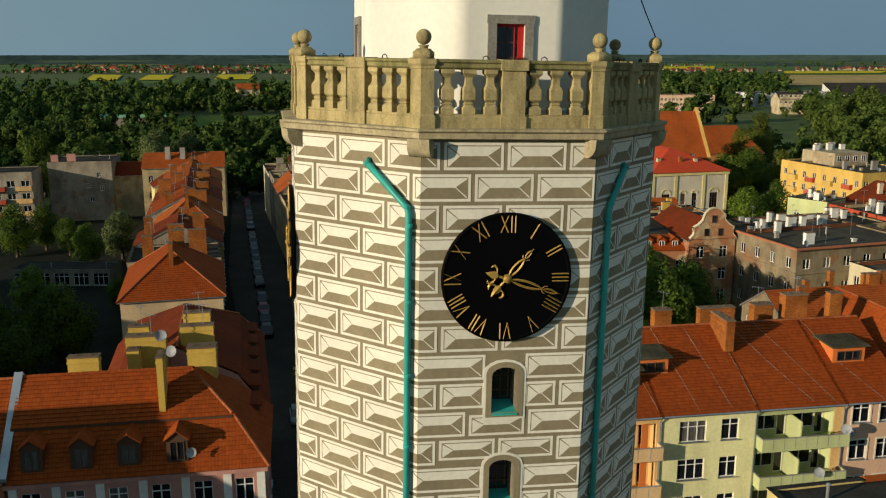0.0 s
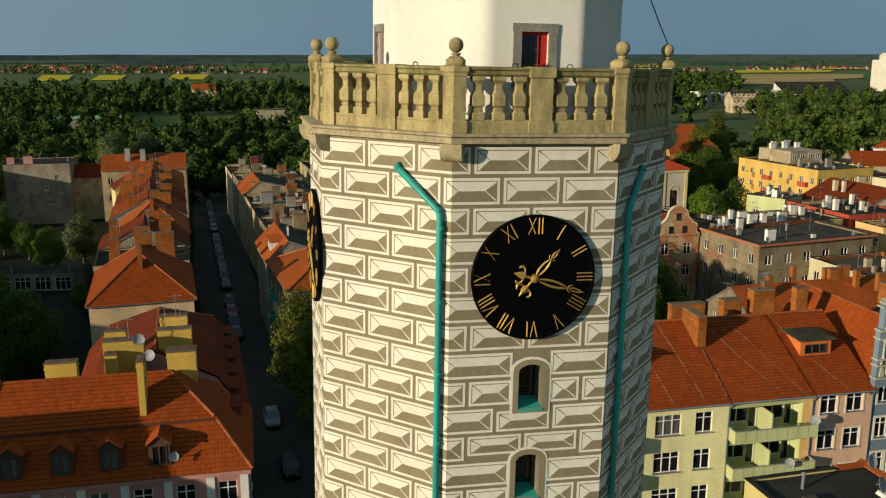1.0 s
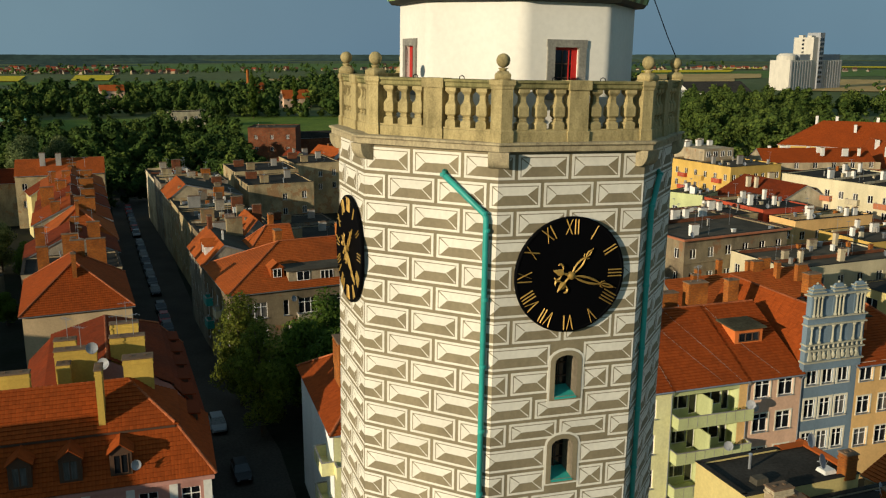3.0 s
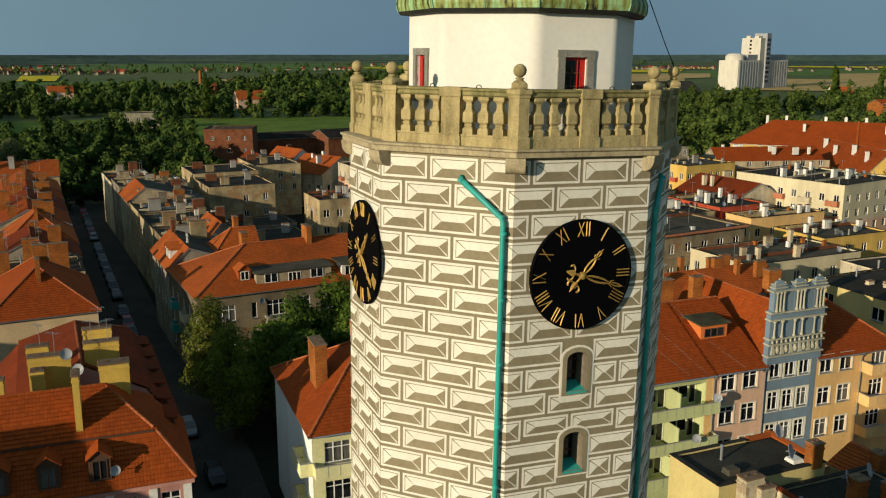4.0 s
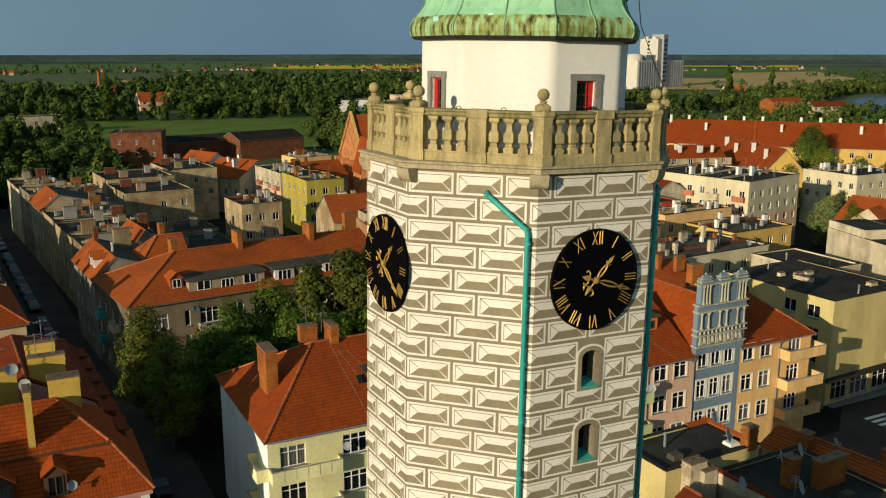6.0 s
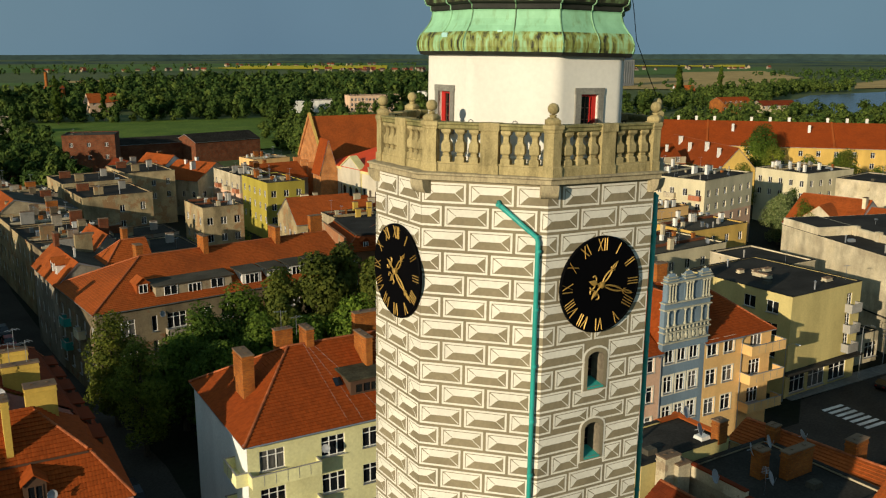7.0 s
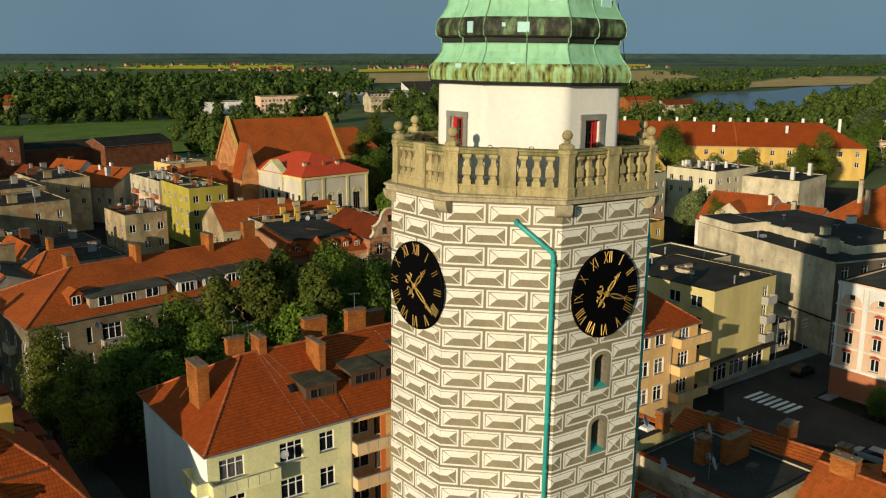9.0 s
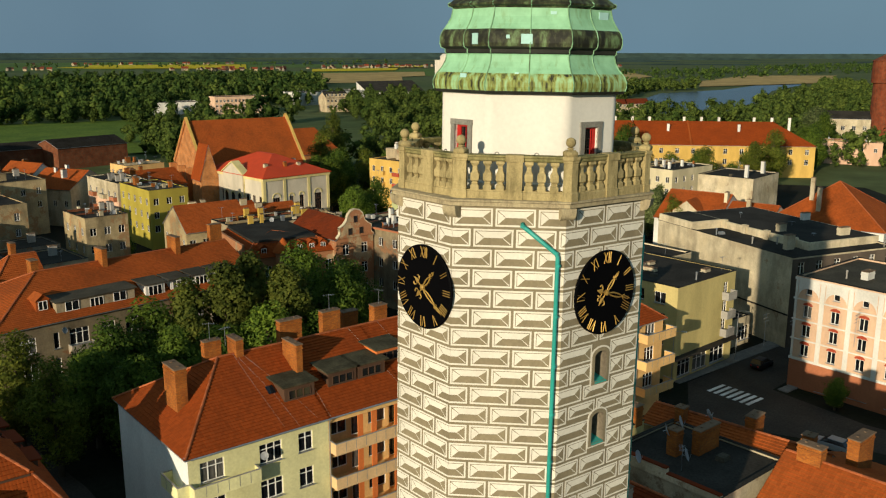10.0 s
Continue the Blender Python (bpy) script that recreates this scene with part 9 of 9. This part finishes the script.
# ---- roofs of the square's middle block, beside the tower ----
tw = house("flat-roofed town hall wing with stained yellow wall", 24.4, 18.6, 9.2, 5.2, 12.8, W_YELH, "flat", None, ang=2, parapet=0.12, chims=[(2.1, -0.55, 9.0, 13.5, 1.5, 0.9, W_OLDW), (2.9, -0.75, 9.0, 12.9, 1.2, 1.3, W_OLDW), (8.4, 0.3, 12.6, 14.4, 0.9, 0.8)], name="town_hall_wing", category="building")
tl = Shape()
tl.rings([[(x, 4.75, 12.86), (x, 5.5, 12.78), (x, 5.5, 12.9), (x, 5.1, 13.12), (x, 4.75, 13.0)] for x in (6.8, 9.3)])
tl.rings([[(8.75, y, 12.86), (9.5, y, 12.78), (9.5, y, 12.9), (9.1, y, 13.12), (8.75, y, 13.0)] for y in (0.6, 5.5)])
part("tile_coping", tl, ROOF_B, tw, "orange tiled roof edge")
skw = Shape()
skw.taper(7.0, 0.7, 12.8, 8.0, 1.6, 13.05, 0.08)
part("skylight", skw, W_WHITE, tw, "small white roof hatch")
dish(tw, 6.4, 0.6, 14.0, 0.5, 30), dish(tw, 8.2, 3.6, 13.9, 0.5, 20)
tw2 = house("dark flat-roofed wing with brick stacks", 28.6, 8.0, 9.1, 10.4, 11.9, W_OLDW, "flat", None, ang=2, parapet=0.15, chims=[(3.8, 6.6, 11.8, 14.0, 0.9, 0.9), (6.3, 5.4, 11.8, 13.9, 2.8, 0.7)], name="town_hall_wing", category="building")
tc = Shape()
for y0, y1, z in ((0.0, 4.6, 12.2), (4.6, 10.3, 12.6)):
    tc.box(-0.14, y0, 11.7, 0.22, y1, z)
tcw = part("parapet", tc, W_OLDW, tw2, "pale parapet wall with red coping")
td = Shape()
for y0, y1, z in ((0.0, 4.6, 12.2), (4.6, 10.3, 12.6)):
    td.taper(-0.2, y0, z, 0.28, y1, z + 0.1, 0.05)
part("coping", td, ROOF_C, tcw)
dish(tw2, 3.4, 7.2, 13.8, 0.5, 40), dish(tw2, 5.4, 7.3, 13.9, 0.5, 30), dish(tw2, 2.6, 4.8, 12.8, 0.5, 30), dish(tw2, 8.4, 6.6, 13.9, 0.45, 60)
house("narrow tiled roof strip along the square", 38.3, 5.8, 3.6, 15.3, 11.6, W_OLDW, "gable", ROOF_B, 0.95, 8, axis="y", ridge=2.1, chims=[(2.9, 6.6, 12, 13.7, 1.7, 0.9), (1.6, 1.6, 12, 13.9, 0.9, 0.9), (0.9, 12.2, 11.5, 13.4, 0.8, 0.8)], name="town_hall_wing", category="building", single=True)
house("house with bright orange tile roof and brick stacks", 31.5, -9.5, 15, 16.5, 10.5, W_WHITE, "gable", ROOF_B, 3.4, 3, axis="y", ridge=5.0, chims=[(5.0, 14.6, 12, 15.0, 0.9, 1.8), (9.6, 13.0, 12, 14.9, 2.6, 0.9)], name="town_hall_wing", category="building", single=True)
tw5 = house("low wing with dark red tile roof and pale gable", 22.0, 8.0, 6.4, 9.0, 10.0, W_OLDW, "gable", ROOF_C, 2.3, 2, axis="y", chims=[(1.0, 4.0, 11, 13.2, 0.8, 0.8, W_GREY)], name="town_hall_wing", category="building")
dish(tw5, 5.8, 6.6, 13.0, 0.5, 20)
an = Shape()
for x, y in ((34.9, 13.4), (40.6, 9.2), (33.6, 15.8)):
    an.tube([(x, y, 11.9), (x, y, 15.6)], 0.025, 5)
    for z in (14.6, 15.0, 15.4):
        an.box(x - 0.6, y - 0.015, z, x + 0.6, y + 0.015, z + 0.03)
part("roof_aerial", an, METAL, tw2)
# unseen houses west of the square, added to shade the roofs and yards
house("tall unseen gabled house added to shade the corner roof", -56, 18.5, 14, 17, 15.0, W_BEIGE, "gable", ROOF_C, 6.8, 0, wins={"E": rows_of(17, 5, ZW, 1.1, 1.6), "S": rows_of(14, 4, ZW, 1.1, 1.6)}, name="town_house", caps=False)
for x, y, L, W, h, rise in ((-66, -34, 14, 20, 13, 6), (-66, -13, 14, 20, 14, 7), (-68, 8, 14, 18, 13, 6.5), (-72, 27, 14, 20, 13, 6), (-74, 48, 14, 20, 14, 6), (-76, 69, 14, 20, 16, 6), (-79, 90, 14, 20, 16.5, 6), (-82, 111, 14, 19, 16, 6)):
    house("tall unseen house with red tile roof, added for its shadow", x, y, L, W, h, W_BEIGE, "gable", ROOF_C, rise, 4, axis="y", wins={"E": rows_of(W, 5, ZW, 1.1, 1.6)}, name="town_house", caps=False)


# ---- lamps by the crossing ----
for x, y, a in ((84.6, 42.6, -90), (69.6, 42.4, -60)):
    lamp = thing("street_lamp", "slender grey street lamp on the pavement", "street lamp", pose(x, y, 0.04, 0, 0, a), "street lamps")
    sh = Shape()
    sh.lathe([(0.11, 0), (0.10, 0.9), (0.06, 1.0), (0.045, 7.0)], 0, 0, 10)
    pole = part("pole", sh, METAL, lamp)
    sh = Shape()
    sh.tube([(0, 0, 6.9), (0.15, 0, 7.3), (0.6, 0, 7.5), (1.1, 0, 7.52)], 0.035, 8)
    part("arm", sh, METAL, lamp)
    sh = Shape()
    sh.taper(1.0, -0.14, 7.44, 1.65, 0.14, 7.58, 0.05)
    part("lamp_head", sh, METAL, lamp)


# ---- parked cars ----
CAR_PAINT = [surf("car_paint_" + n, c, 0.42, 0.05, 0.03, bump=0.0, spec=0.3) for n, c in (("black", (0.012, 0.012, 0.014)), ("silver", (0.20, 0.21, 0.22)), ("white", (0.45, 0.45, 0.44)), ("blue", (0.03, 0.06, 0.16)), ("red", (0.25, 0.02, 0.02)))]
TYRE = surf("tyre_rubber", (0.02, 0.02, 0.02), 0.9, 0.1, 0.1)


def car(paint, word, m):
    root = thing("car", word + " car parked by the kerb", "car", m, "parked cars")
    b = Shape()
    sec = [(-2.1, 0.45, 0.74, 0.70), (-2.0, 0.34, 0.92, 0.80), (-1.1, 0.30, 0.98, 0.86), (0.6, 0.30, 0.98, 0.86), (1.7, 0.32, 0.84, 0.82), (2.08, 0.42, 0.66, 0.66)]
    b.rings([[(-w, y, z0), (w, y, z0), (w, y, z1 * 0.75), (w * 0.93, y, z1), (-w * 0.93, y, z1), (-w, y, z1 * 0.75)] for y, z0, z1, w in sec])
    part("body", b, paint, root)
    c = Shape()
    c.rings([[(-0.76, -1.95, 0.92), (0.76, -1.95, 0.92), (0.78, 1.05, 0.94), (-0.78, 1.05, 0.94)], [(-0.62, -1.45, 1.40), (0.62, -1.45, 1.40), (0.62, 0.25, 1.42), (-0.62, 0.25, 1.42)]])
    part("glasshouse", c, GLASS, root)
    r = Shape()
    r.taper(-0.63, -1.46, 1.40, 0.63, 0.27, 1.46, 0.06)
    part("roof", r, paint, root)
    for sx in (-0.84, 0.66):
        for y in (-1.3, 1.35):
            w = Shape()
            w.lathe([(0.05, 0.0), (0.30, 0.0), (0.31, 0.03), (0.31, 0.15), (0.30, 0.18), (0.05, 0.18)], n=14, tm=pose(sx, y, 0.31, 0, 90, 0))
            part("wheel", w, TYRE, root)
    for sx in (-0.62, 0.40):
        l = Shape()
        l.box(sx, 2.02, 0.52, sx + 0.24, 2.09, 0.64)
        part("headlight", l, METAL, root)
        l = Shape()
        l.box(sx, -2.13, 0.60, sx + 0.24, -2.06, 0.74)
        part("tail_light", l, RED, root)
    return root


words = ("black", "silver", "white", "dark blue", "dark red")
protos = {}
cr = random.Random(3)
spots = [(-9.55 - (y - 101) * 0.072, y, 184.1) for y in [101.2 + 5.75 * k + 0.35 * math.sin(k * 2.3) for k in range(21) if k not in (4, 13)]] + [(-5.4, 69.5, 183), (-4.0, 57.2, 183), (85, 38.6, -86), (67.5, 19.3, 5), (-45, 128, 90)]
for k, (x, y, a) in enumerate(spots):
    c = cr.choice((0, 0, 0, 0, 1, 0, 3, 0, 4, 0)) if k < len(spots) - 5 else (1, 0, 0, 1, 0)[k - len(spots) + 5]
    m = pose(x, y, 0.045, 0, 0, a)
    if c not in protos:
        protos[c] = car(CAR_PAINT[c], words[c], m)
    else:
        copy_thing(protos[c], m)
